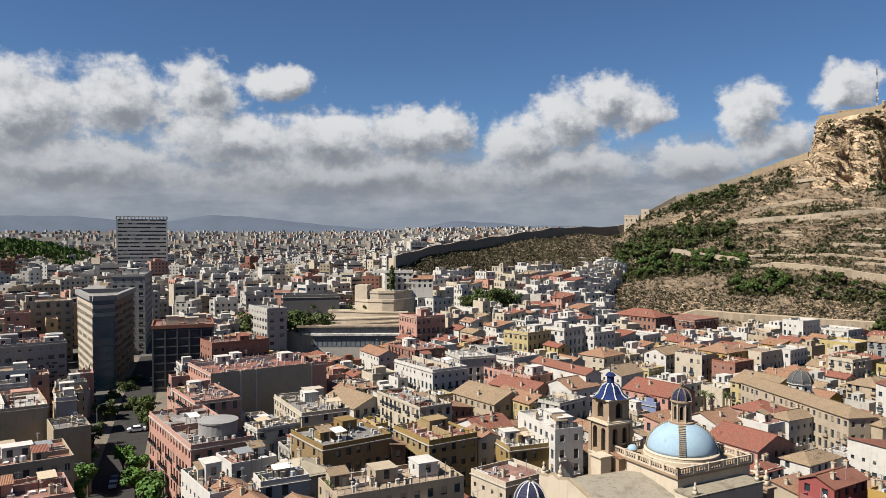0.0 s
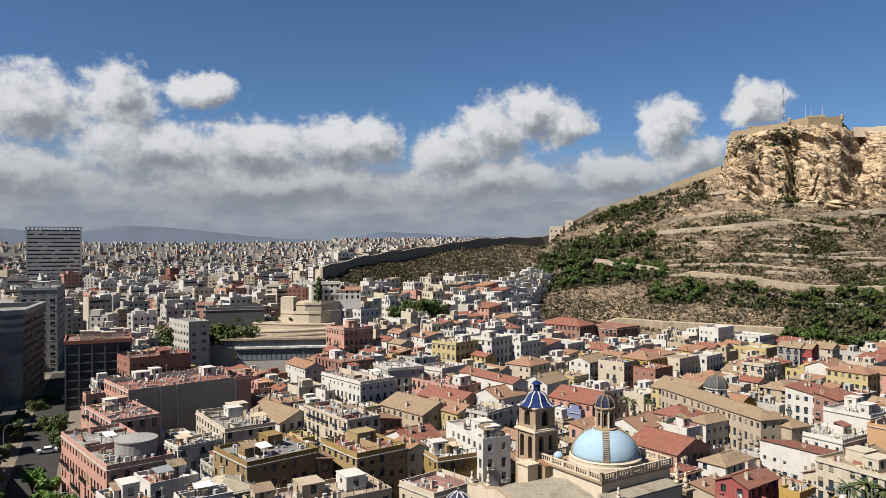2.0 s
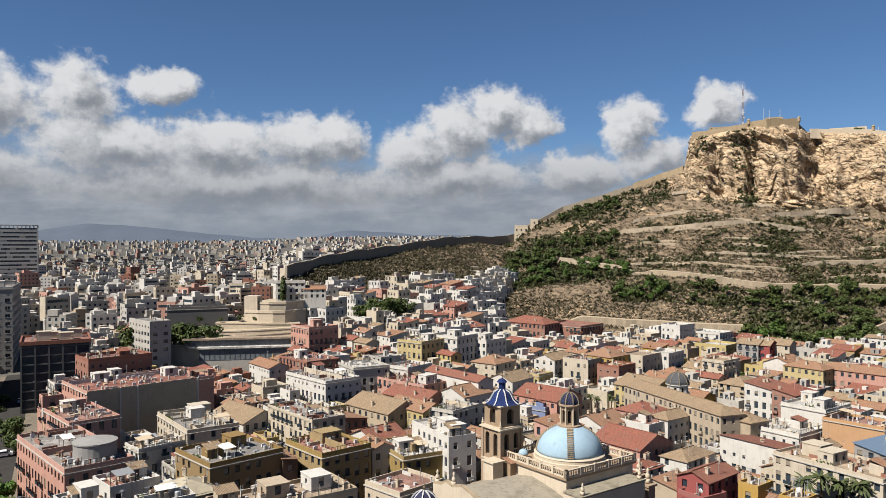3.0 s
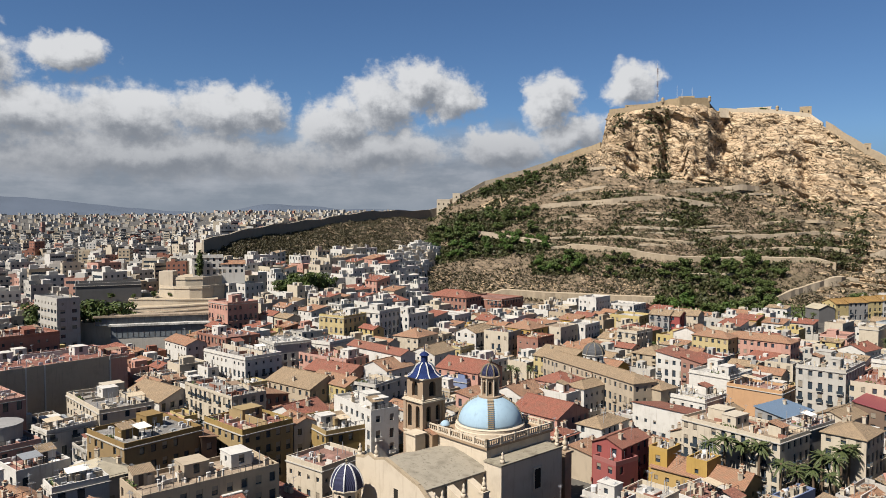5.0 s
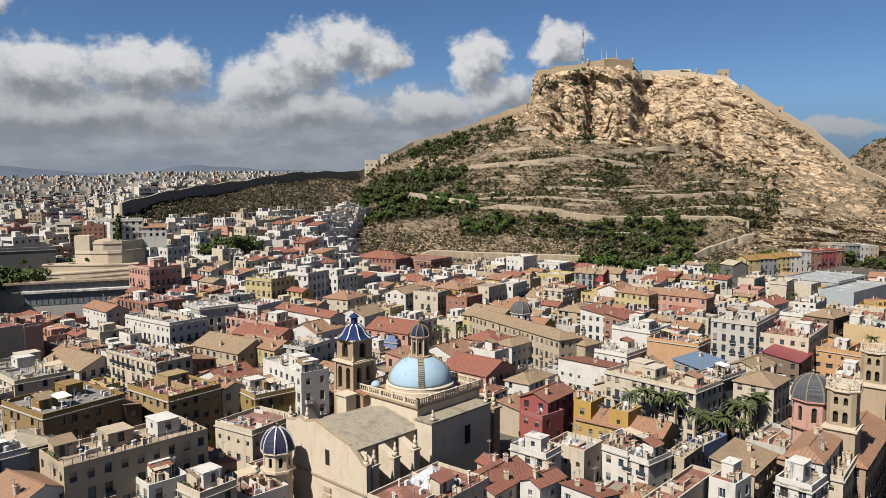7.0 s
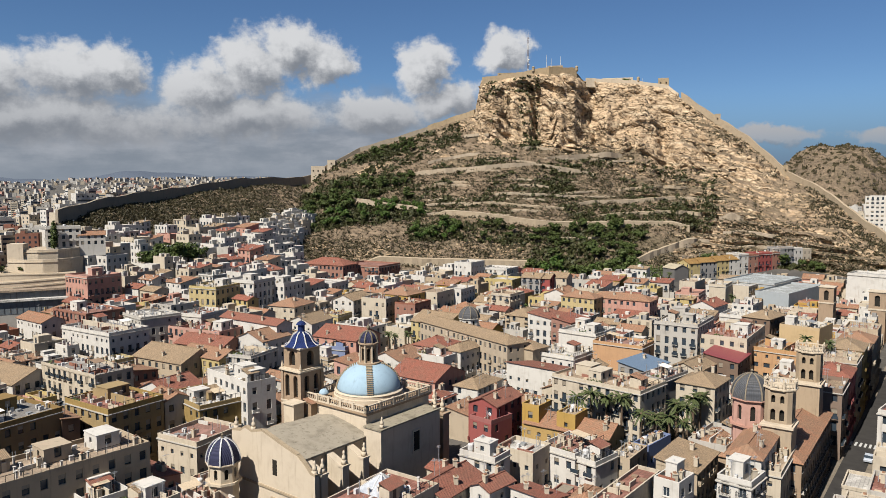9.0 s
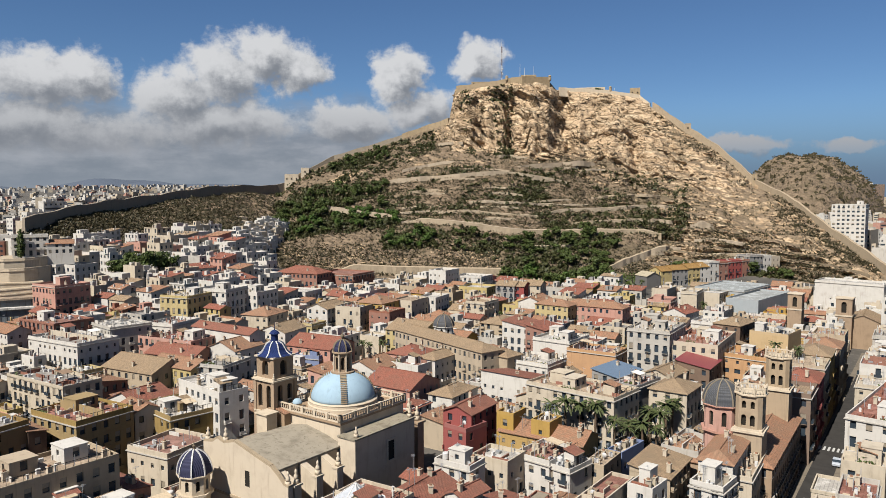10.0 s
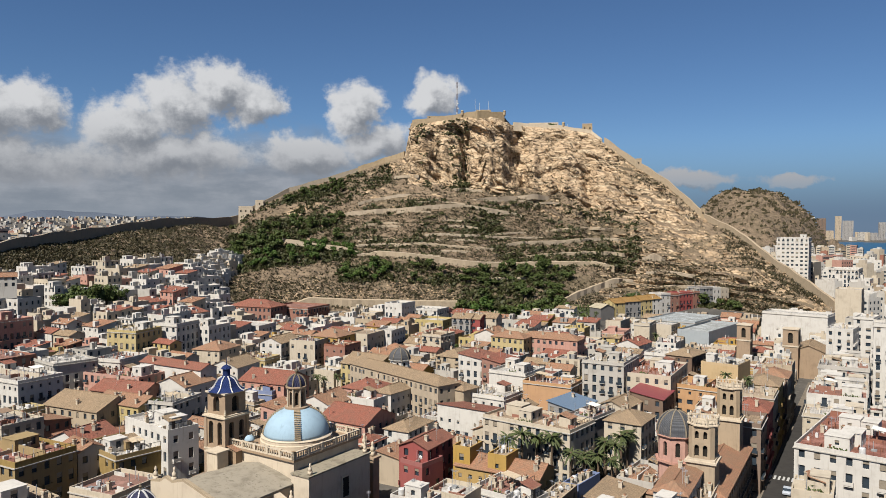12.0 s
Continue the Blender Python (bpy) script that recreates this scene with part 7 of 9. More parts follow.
# the white quarter that climbs the gully beside the mound
for i in range(66):
    q = i / 65
    a_ = -6.1 + 1.9 * q + 1.7 * ((i * 0.618) % 1.0 - 0.5)
    d_ = chain(CREST_FAR, a_) + (chain(FOOT_FAR, a_) - chain(CREST_FAR, a_)) * (1.03 - 0.5 * q)
    rows.append((d_, a_, d_ * math.sin(radians(a_)), d_ * math.cos(radians(a_)), 6.0, 6.0, 2))
# tall white houses on the sunny side of the street
for k in range(9):
    x, y = 128 + 7.5 * k + 8.1, 168 + 8.15 * k - 7.4
    house("town_house", "pale street house with cluttered roof terrace" if k % 3 else "cream street house with roof huts", x, y, 48, 10.9, 14, 14.5 + (k * 7) % 4, ("cream", "white", "pale")[k % 3], "flat", deck=("white", "red", "grey")[k % 3], pent=2, near=False, busy=5, z=0)
rest = Shape()
rest_mats = list(WALLS.values()) + list(TILES.values()) + list(DECKS.values()) + [GLASS, SHUTTER]
slot = {m.name: i for i, m in enumerate(rest_mats)}
MADE = 0
for d, a, x, y, w, dd, flip in rows:
    rng = random.Random(int(x * 17) * 31 + int(y * 23))
    wall, roof, h, deck, tile = style_for(a, d, rng)
    if MADE < 190 and d < 330 and w > 4.2:
        MADE += 1
        roof_word = {"red": "red", "clay": "clay", "old": "brown"}[tile] + " " + ROOFS[roof] if roof != "flat" else {"red": "red", "grey": "grey", "sand": "tan", "white": "white"}[deck] + " " + ROOFS[roof]
        house("town_house", f"{TALES[wall]} rendered row house with {roof_word}", x, y, 48, w, dd, h, wall, roof, deck, tile, pent=1 if roof == "flat" and rng.random() < 0.5 else 0,
              sides="abcd" if rng.random() < 0.85 else "ac", near=d < 112, busy=rng.choice((3, 4, 5, 6)) if d < 230 else 2,
              annex=rng.choice((0, 0.3, 0.35, 0.4, 0.5)) if w > 5.2 else 0)
        continue
    # farther houses, joined
    z = town_height(x, y)
    if flip == 2:
        far, foot = chain(CREST_FAR, a), chain(FOOT_FAR, a)
        z = hill_point(a, (d - far) / (foot - far), False)[2] - 2.0
        wall, roof, h, deck = rng.choice(("white", "white", "white", "cream")), "flat", rng.uniform(5.5, 8), "white"
    c, s_ = math.cos(radians(48)), math.sin(radians(48))
    one = Shape()
    lv, fh = levels_for(rng, h)
    lv = [("S" if k == "B" else k, zz) for k, zz in lv]
    corner = [(-w / 2, -dd / 2), (w / 2, -dd / 2), (w / 2, dd / 2), (-w / 2, dd / 2)]
    wi, gi, si = slot[WALLS[wall].name], slot[GLASS.name], slot[SHUTTER.name]
    for i in range(4):
        facade(one, corner[i], corner[(i + 1) % 4], -5, h, lv if rng.random() < (0.92 if i in (0, 3) else 0.25) else [], rng.uniform(2.0, 2.7), [], True, rng)
    one.m = [(wi, gi, si)[m] for m in one.m]
    if rng.random() < 0.6:
        # a lower porch body in front, with its own terrace
        pw, ph, px = w * rng.uniform(0.4, 0.7), h * rng.uniform(0.35, 0.7), rng.uniform(-0.15, 0.15) * w
        cs = [(px - pw / 2, -dd / 2 - 2.2), (px + pw / 2, -dd / 2 - 2.2), (px + pw / 2, -dd / 2), (px - pw / 2, -dd / 2)]
        low = Shape()
        for i in (0, 1, 3):
            facade(low, cs[i], cs[(i + 1) % 4], -5, ph + 0.8, [("W", ph - 2.3)], 2.2, [], True, rng)
        low.face([(*p, ph) for p in cs], 0)
        other = slot[WALLS[rng.choice((wall, "white", "cream", "pale"))].name]
        base = len(one.v)
        one.v += low.v
        one.f += [tuple(base + i for i in f) for f in low.f]
        one.m += [(other, gi, si)[m] for m in low.m]
    if roof == "flat":
        one.box(-w / 2 + 0.2, w / 2 - 0.2, -dd / 2 + 0.2, dd / 2 - 0.2, h - 0.3, h, slot[DECKS[deck].name])
        ring(one, w, dd, h, h + rng.uniform(0.5, 1.0), 0.22, wi)
        if rng.random() < 0.7:
            px, py, pw = rng.uniform(-w / 4, w / 4), rng.uniform(-dd / 4, dd / 4), rng.uniform(1.2, 2.2)
            one.box(px - pw, px + pw, py - pw * 0.8, py + pw * 0.8, h, h + 2.6, wi)
            one.box(px - pw - 0.01, px - pw + 0.2, py - 0.5, py + 0.5, h + 0.2, h + 2.0, gi)
    else:
        along_x = w >= dd
        span = dd if along_x else w
        rise = 0.42 * span / 2
        if roof == "shed":
            e, f = (w, dd) if along_x else (dd, w)
            back = [[(-e / 2, f / 2, h), (e / 2, f / 2, h), (e / 2, f / 2, h + rise), (-e / 2, f / 2, h + rise)]] + [[(k * e / 2, -f / 2, h), (k * e / 2, f / 2, h), (k * e / 2, f / 2, h + rise)] for k in (-1, 1)]
            for q in back:
                one.face(q if along_x else [(p[1], -p[0], p[2]) for p in q], wi)
        if roof == "gable":
            for k in (-1, 1):
                e = k * (w if along_x else dd) / 2
                one.face([(e, -dd / 2, h), (e, dd / 2, h), (e, 0, h + rise)] if along_x else [(-w / 2, e, h), (w / 2, e, h), (0, e, h + rise)], wi)
        r = roof_shape(roof, w if along_x else dd, dd if along_x else w, rise)
        base = len(one.v)
        one.v += [((p[0], p[1], p[2] + h + 0.15) if along_x else (p[1], -p[0], p[2] + h + 0.15)) for p in r.v]
        one.f += [tuple(base + i for i in f) for f in r.f]
        one.m += [slot[TILES[tile].name]] * len(r.f)
    for i in range(rng.randrange(2, 6)):
        px, py = rng.uniform(-w / 2.4, w / 2.4), rng.uniform(-dd / 2.4, dd / 2.4)
        pw, ph = rng.choice(((0.3, 1.7), (0.3, 1.5), (0.6, 0.9), (0.9, 2.1), (0.15, 2.6)))
        one.box(px - pw, px + pw, py - pw * 0.8, py + pw * 0.8, h - 0.1, h + ph, rng.choice((wi, slot[WALLS["white"].name], slot[WALLS["grey"].name])))
    base = len(rest.v)
    rest.v += [(x + p[0] * c - p[1] * s_, y + p[0] * s_ + p[1] * c, z + p[2]) for p in one.v]
    rest.f += [tuple(base + i for i in f) for f in one.f]
    rest.m += one.m
tagged(part("hillside_houses", rest, rest_mats, None, "crowded white and cream houses below the castle hill"), category="houses", kind="stuff")


# ---- the city on the plain ----


def far_city():
    rng = random.Random(21)
    s = Shape()
    palette = [WALLS[k] for k in ("white", "cream", "cream", "pale", "sand", "pale", "brick", "pink")] + [GLASS, DECKS["red"], DECKS["grey"], DECKS["white"]]
    for i in range(7000):
        d = 385 * (4600 / 385) ** (rng.random() ** 0.8)
        a = rng.uniform(-56, 20) if rng.random() < 0.9 else rng.uniform(34, 50)
        x, y = d * math.sin(radians(a)), d * math.cos(radians(a))
        if -25 < a < 41 and d < chain(CREST_FAR, a) + 120:
            continue
        if a < -24 and d < 430 and not free(x, y, 48, 14, 12):
            continue
        if a > 38 and d > 1500 and not (d > 3950 and 40.5 < a < 48):
            continue
        g = town_height(x, y)
        if g < -2 and d < 2400:
            continue
        w, dd = rng.uniform(7, 17), rng.uniform(7, 12)
        if a > 38 and d > 2000:
            w, dd = w * 2.2, dd * 1.5
        h = rng.choice((9, 12, 13, 15, 16, 18, 20, 22, 24)) * (1.15 if a > 30 else rng.uniform(0.75, 1.1)) * (0.8 if d < 600 else 1 if d < 1400 or a > 30 else 0.62)
        if a > 38 and d > 2000:
            h, g = rng.uniform(12, 42), -7
        rot = rng.choice((48, 48, 40, 60, 15, 100))
        c, q = math.cos(radians(rot)), math.sin(radians(rot))
        m = rng.choice((0, 0, 0, 0, 3, 1, 1, 2, 3, 4, 4, 5, 6 if rng.random() < 0.5 else 1, 7))
        one = Shape()
        one.box(-w / 2, w / 2, -dd / 2, dd / 2, -6, h, m, floor=False)
        one.box(-w / 2 + 0.3, w / 2 - 0.3, -dd / 2 + 0.3, dd / 2 - 0.3, h, h + 0.06, rng.choice((9, 10, 11, 10)), floor=False)
        if d < 1300:
            ring(one, w, dd, h, h + 0.8, 0.3, m)
            for k in range(rng.randrange(1, 4)):
                px, py, pw = rng.uniform(-w / 3, w / 3), rng.uniform(-dd / 3, dd / 3), rng.uniform(1.0, 2.6)
                one.box(px - pw, px + pw, py - pw, py + pw, h, h + rng.uniform(1.6, 3.4), rng.choice((m, 0)), floor=False)
        fl = int(h / 3.1)
        if d < 1150:
            blind = rng.random() < 0.35
            for k in range(fl):
                z = h - 3.1 * k - 2.4
                for side in range(4):
                    if side in (1, 2) or (blind and side == 3):
                        continue
                    ln = w if side % 2 == 0 else dd
                    n = max(1, int(ln / 3.0))
                    if rng.random() < 0.25:
                        n = 1
                    for j in range(n):
                        t = (j + 0.5) / n - 0.5
                        hw = 0.6 / ln if n > 1 else 0.42
                        if side == 0:
                            one.face([((t - hw) * w, -dd / 2 - 0.04, z), ((t + hw) * w, -dd / 2 - 0.04, z), ((t + hw) * w, -dd / 2 - 0.04, z + 1.4), ((t - hw) * w, -dd / 2 - 0.04, z + 1.4)], 8)
                        elif side == 3:
                            one.face([(-w / 2 - 0.04, (t + hw) * dd, z), (-w / 2 - 0.04, (t - hw) * dd, z), (-w / 2 - 0.04, (t - hw) * dd, z + 1.4), (-w / 2 - 0.04, (t + hw) * dd, z + 1.4)], 8)
                        elif side == 1:
                            one.face([(w / 2 + 0.04, (t - hw) * dd, z), (w / 2 + 0.04, (t + hw) * dd, z), (w / 2 + 0.04, (t + hw) * dd, z + 1.4), (w / 2 + 0.04, (t - hw) * dd, z + 1.4)], 8)
                        else:
                            one.face([((t + hw) * w, dd / 2 + 0.04, z), ((t - hw) * w, dd / 2 + 0.04, z), ((t - hw) * w, dd / 2 + 0.04, z + 1.4), ((t + hw) * w, dd / 2 + 0.04, z + 1.4)], 8)
        elif d < 2300:
            for k in range(0, fl):
                z = h - 3.1 * k - 2.3
                one.box(-w / 2 * 0.85, w / 2 * 0.85, -dd / 2 - 0.05, dd / 2 + 0.05, z, z + 1.3, 8, floor=False)
                one.box(-w / 2 - 0.05, w / 2 + 0.05, -dd / 2 * 0.8, dd / 2 * 0.8, z, z + 1.3, 8, floor=False)
        base = len(s.v)
        s.v += [(x + p[0] * c - p[1] * q, y + p[0] * q + p[1] * c, g + p[2]) for p in one.v]
        s.f += [tuple(base + i for i in f) for f in one.f]
        s.m += one.m
    tagged(part("distant_city", s, palette, None, "pale apartment blocks spread over the plain"), category="city", kind="stuff")


far_city()


# towers along the coast
for x, y, w_, h_, wall_, label_ in (
        (2780, 3281, 29.7, 125.1, 'sand', 'slim tan seaside tower far down the coast'),
        (2813, 3252, 49.4, 101.7, 'grey', 'grey glazed seaside tower far down the coast'),
        (2720, 3330, 42.8, 113.7, 'brown', 'dark seaside block beside the coastal hill'),
        (2925, 3152, 30.8, 92.7, 'grey', 'grey-white coastal tower block beyond the bay'),
        (2689, 3355, 19.8, 119.8, 'white', 'white seaside tower beside the coastal hill'),
        (2865, 3206, 52.7, 44.1, 'pale', 'low pale coastal blocks beyond the bay'),
        (2750, 3306, 39.5, 50.8, 'sand', 'low cream coastal blocks along the shore'),
        (2896, 3178, 39.5, 40.5, 'grey', 'low pale coastal blocks along the shore')):
    house("tower_block", label_, x, y, -40, w_, w_ * 0.8, h_, wall_, "flat", deck="grey", near=False, busy=0, z=-9, gap=5.5, sides="a", group="coastal towers", category="tower block")


def far_hills():
    """Mountains behind the plain, and the bare hill by the sea."""
    s = Shape()
    n = 160
    for i in range(n):
        a = -70 + 85 * i / (n - 1)
        x, y = math.sin(radians(a)), math.cos(radians(a))
        top = 62 + 4800 * math.tan(radians(0.72 + 0.5 * fbm(a * 0.11, 3, 0, 4) + 0.55 * smooth(-20, -42, a) - 0.8 * smooth(-10, 6, a)))
        for d, z in ((4300, 40), (4500, 40 + (top - 40) * 0.45), (4700, top), (4940, 30)):
            s.v.append((d * x, d * y, z))
    for i in range(n - 1):
        for j in range(3):
            p = i * 4 + j
            s.f.append((p, p + 4, p + 5, p + 1))
    s.m = [0] * len(s.f)
    # distance haze is put into the mountains' blue-grey base colour
    tagged(part("far_mountains", s, plain("blue_grey_mountain", (0.075, 0.09, 0.115), 1.0, 0, 0.15, 0.004), None, "mountains beyond the plain, coloured blue-grey as by haze", True), category="mountains", kind="structure")
    s = Shape()
    na, nr = 90, 60
    for i in range(na):
        for j in range(nr):
            u, v = -1 + 2 * i / (na - 1), -1 + 2 * j / (nr - 1)
            r = math.hypot(u, v)
            a, d = 34.9 + 5.2 * u, 1500 + 420 * v
            x, y = d * math.sin(radians(a)), d * math.cos(radians(a))
            h = max(0.0, 1 - r ** 2.6) ** 0.75
            z = -12 + 138 * h * (1 - 0.1 * u) + (h > 0.02) * h * (16 * fbm(x * 0.01, y * 0.01, 0, 5) + 9 * fbm(x * 0.04, y * 0.04, 2, 5))
            s.v.append((x, y, z))
    for i in range(na - 1):
        for j in range(nr - 1):
            p = i * nr + j
            s.f.append((p, p + 1, p + 1 + nr, p + nr))
    s.m = [0] * len(s.f)
    tagged(part("coastal_hill", s, ROCK, None, "bare brown hill beside the sea"), category="hill", kind="structure")

    s2 = Shape()
    for i in range(24):
        a0, a1 = radians(38 + 0.55 * i), radians(38 + 0.55 * (i + 1))
        d0, d1 = 3900 + 60 * math.sin(i * 1.3), 3900 + 60 * math.sin((i + 1) * 1.3)
        s2.face([(d0 * math.sin(a0), d0 * math.cos(a0), -9.2), (d1 * math.sin(a1), d1 * math.cos(a1), -9.2), (d1 * 1.01 * math.sin(a1), d1 * 1.01 * math.cos(a1), -6), (d0 * 1.01 * math.sin(a0), d0 * 1.01 * math.cos(a0), -6)][::-1])
        s2.face([(d0 * 1.01 * math.sin(a0), d0 * 1.01 * math.cos(a0), -6), (d1 * 1.01 * math.sin(a1), d1 * 1.01 * math.cos(a1), -6), (4960 * math.sin(a1), 4960 * math.cos(a1), -5), (4960 * math.sin(a0), 4960 * math.cos(a0), -5)][::-1])
    tagged(part("far_shore", s2, GROUND, None, "low brown shore across the bay"), category="shore", kind="structure")
    s3 = Shape()
    for i in range(30):
        for j in range(16):
            u, v = -1 + 2 * i / 29, -1 + 2 * j / 15
            h = max(0.0, 1 - math.hypot(u, v) ** 2) ** 0.7
            a, d = 40.3 + 1.1 * u, 2150 + 160 * v
            s3.v.append((d * math.sin(radians(a)), d * math.cos(radians(a)), -12 + 34 * h * (1 - 0.5 * u) * (1 + 0.4 * fbm(u * 3, v * 3, 1, 3))))
    for i in range(29):
        for j in range(15):
            p = i * 16 + j
            s3.f.append((p, p + 1, p + 17, p + 16))
    s3.m = [0] * len(s3.f)
    tagged(part("headland", s3, ROCK, None, "pale sandy headland in the bay"), category="headland", kind="structure")
    rng = random.Random(6)
    q = Shape()
    for i in range(2600):
        x, y, z = s.v[rng.randrange(len(s.v))]
        if z < 0:
            continue
        x, y, r = x + rng.uniform(-6, 6), y + rng.uniform(-6, 6), rng.uniform(1.0, 2.6)
        for j in range(5):
            p = Vector((x + rng.gauss(0, r), y + rng.gauss(0, r), z + rng.uniform(-0.5, r)))
            e = Vector((rng.uniform(0.4, 1), rng.uniform(-1, 1), rng.uniform(-0.2, 0.2))) * r
            q.face([p - e, p - e * 0.2 + Vector((0, 0, -r * 0.7)), p + e, p + e * 0.1 + Vector((0, 0, r))])
    tagged(part("scrub", q, LEAF_DRY, None, "dry scrub on the coastal hill"), category="scrub", kind="stuff")


far_hills()


def park_hill():
    """The wooded park hill in the west of the town."""
    rng = random.Random(31)
    s = Shape()
    na, nr = 40, 24
    for i in range(na):
        for j in range(nr):
            u, v = -1 + 2 * i / (na - 1), -1 + 2 * j / (nr - 1)
            a, d = -48.5 + 7.5 * u, 1120 + 200 * v
            h = max(0.0, 1 - math.hypot(u, v) ** 2) ** 0.8
            s.v.append((d * math.sin(radians(a)), d * math.cos(radians(a)), 2 + 48 * h))
    for i in range(na - 1):
        for j in range(nr - 1):
            p = i * nr + j
            s.f.append((p, p + 1, p + 1 + nr, p + nr))
    s.m = [0] * len(s.f)
    tagged(part("park_hill", s, ROCK, None, "low wooded park hill in the town"), category="hill", kind="structure")
    q = Shape()
    for i in range(2400):
        x, y, z = s.v[rng.randrange(len(s.v))]
        if z < 12:
            continue
        x, y, r = x + rng.uniform(-9, 9), y + rng.uniform(-9, 9), rng.uniform(2.2, 4.2)
        for j in range(9):
            p = Vector((x + rng.gauss(0, r * 0.6), y + rng.gauss(0, r * 0.6), z + rng.uniform(0, 2 * r)))
            e = Vector((rng.uniform(-1, 1), rng.uniform(-1, 1), rng.uniform(-0.3, 0.3))).normalized() * r * 0.7
            q.face([p - e, p - e * 0.2 + Vector((0, 0, -r * 0.4)), p + e, p + e * 0.1 + Vector((0, 0, r * 0.6))])
    tagged(part("park_trees", q, LEAF_LUSH, None, "dense dark park trees on the hill"), category="woods", kind="stuff")


park_hill()

# ---- castle and ramparts ----


def line(pts, step):
    """Places along a chain of (bearing, share) pairs."""
    out = []
    for (a0, u0), (a1, u1) in zip(pts, pts[1:]):
        n = max(1, int(abs(a1 - a0) / step))
        out += [(a0 + (a1 - a0) * i / n, u0 + (u1 - u0) * i / n) for i in range(n)]
    return out + [pts[-1]]


def rampart(name, pts, high, thick, mat, label, step=0.5, sunk=5.0):
    """A stone wall along the hill, stepped with the slope."""
    t = thing(name, pose(0, 0, 0), label, "wall", "castle ramparts")
    s = Shape()
    ps = [Vector(hill_point(a, u, False)) for a, u in line(pts, step)]
    rims = []
    for i, p in enumerate(ps):
        b, f = ps[max(0, i - 1)], ps[min(len(ps) - 1, i + 1)]
        way = Vector((f.x - b.x, f.y - b.y, 0)).normalized()
        n = Vector((way.y, -way.x, 0)) * thick / 2
        top = high * (1 + 0.08 * math.sin(i * 1.7))
        rims.append([(p.x + n.x, p.y + n.y, p.z - sunk), (p.x + n.x, p.y + n.y, p.z + top), (p.x - n.x, p.y - n.y, p.z + top), (p.x - n.x, p.y - n.y, p.z - sunk)])
    for a, b in zip(rims, rims[1:]):
        for i in range(3):
            s.face([a[i], b[i], b[i + 1], a[i + 1]])
    s.face(rims[0][::-1])
    s.face(rims[-1])
    part("wall", s, mat, t)
    return t


rampart("rampart", [(-21.0, 0.0), (-17.8, 0.0), (-13, 0.0), (-8.4, 0.0), (-3.4, 0.0)], 6.4, 1.6, STONE_BROWN, "long brown rampart curving down the ridge", 0.6)
rampart("rampart", [(-2.6, 0.0), (0.3, 0.0), (4.2, 0.0), (5.5, 0.0)], 3.4, 1.4, STONE_BROWN, "dark hillside rampart climbing to the rock", 0.5)
rampart("rampart", [(5.5, 0.0), (7.6, 0.0), (9.1, 0.0)], 4.0, 1.6, STONE_OLD, "pale rampart below the castle rock", 0.4)
rampart("castle_wall", [(9.7, 0.012), (12.3, 0.01), (13.8, 0.01)], 3.4, 2.0, STONE_OLD, "tan castle wall on the cliff edge", 0.3)
rampart("castle_wall", [(13.6, 0.012), (14.7, 0.012), (16.75, 0.012)], 3.6, 3.0, STONE_OLD, "high tan bastion wall on the summit", 0.3)
rampart("castle_wall", [(17.5, 0.0), (21, 0.0), (23.4, 0.0), (24.2, 0.0)], 2.4, 1.6, STONE_PALE, "low pale parapet along the plateau", 0.4)
rampart("rampart", [(24.4, 0.0), (26.4, 0.0), (29, 0.0), (31.4, 0.0)], 5.2, 2.0, STONE_OLD, "tan rampart running down the east ridge", 0.35)
rampart("rampart", [(31.6, 0.0), (33.7, 0.0), (36.3, 0.0), (38.8, 0.0), (40.2, 0.0)], 4.2, 1.8, STONE_OLD, "lower tan rampart descending to the houses", 0.35)


def fort_block(name, a, u, w, d, h, label, turn=0.0, mat=None, lift=0.0):
    x, y, z = hill_point(a, u, False)
    t = thing(name, pose(x, y, z + lift, 0, 0, -a + turn), label, "fort building", "castle buildings")
    s = Shape()
    s.box(-w / 2, w / 2, -d / 2, d / 2, -6, h, 0, True, 0.25)
    n = max(1, int(w / 4))
    for i in range(n):
        cx = -w / 2 + w * (i + 0.5) / n
        s.box(cx - 0.5, cx + 0.5, -d / 2 - 0.02, -d / 2 + 0.3, h * 0.45, h * 0.45 + 1.4, 1)
    part("wall", s, [mat or STONE_OLD, DARK], t)
    q = Shape()
    ring(q, w - 0.4, d - 0.4, h, h + 0.9, 0.5)
    part("parapet", q, mat or STONE_OLD, t)
    return t


fort_block("keep", 15.2, -0.05, 13, 8, 4.0, "square tan stone keep on the summit")
fort_block("barracks", 12.2, -0.05, 30, 12, 2.6, "low castle barracks behind the wall")
fort_block("watch_house", 23.1, -0.02, 9, 6, 7.0, "small stone watch house at the wall end")
fort_block("barracks", 19.8, -0.06, 26, 9, 4.0, "long pale castle building on the plateau", mat=STONE_PALE)
fort_block("gate_house", -2.9, 0.0, 12, 9, 7.0, "pale stone gate house in the rampart", mat=STONE_PALE)
fort_block("gate_house", -1.9, 0.01, 7, 7, 5.5, "round-cornered guard house by the gate", mat=STONE_PALE)
fort_block("sentry_box", 31.5, 0.0, 3.5, 3.5, 7.0, "small tan sentry turret on the rampart")
fort_block("sentry_box", 26.9, 0.0, 5, 4, 6.6, "stone guard post on the east rampart")


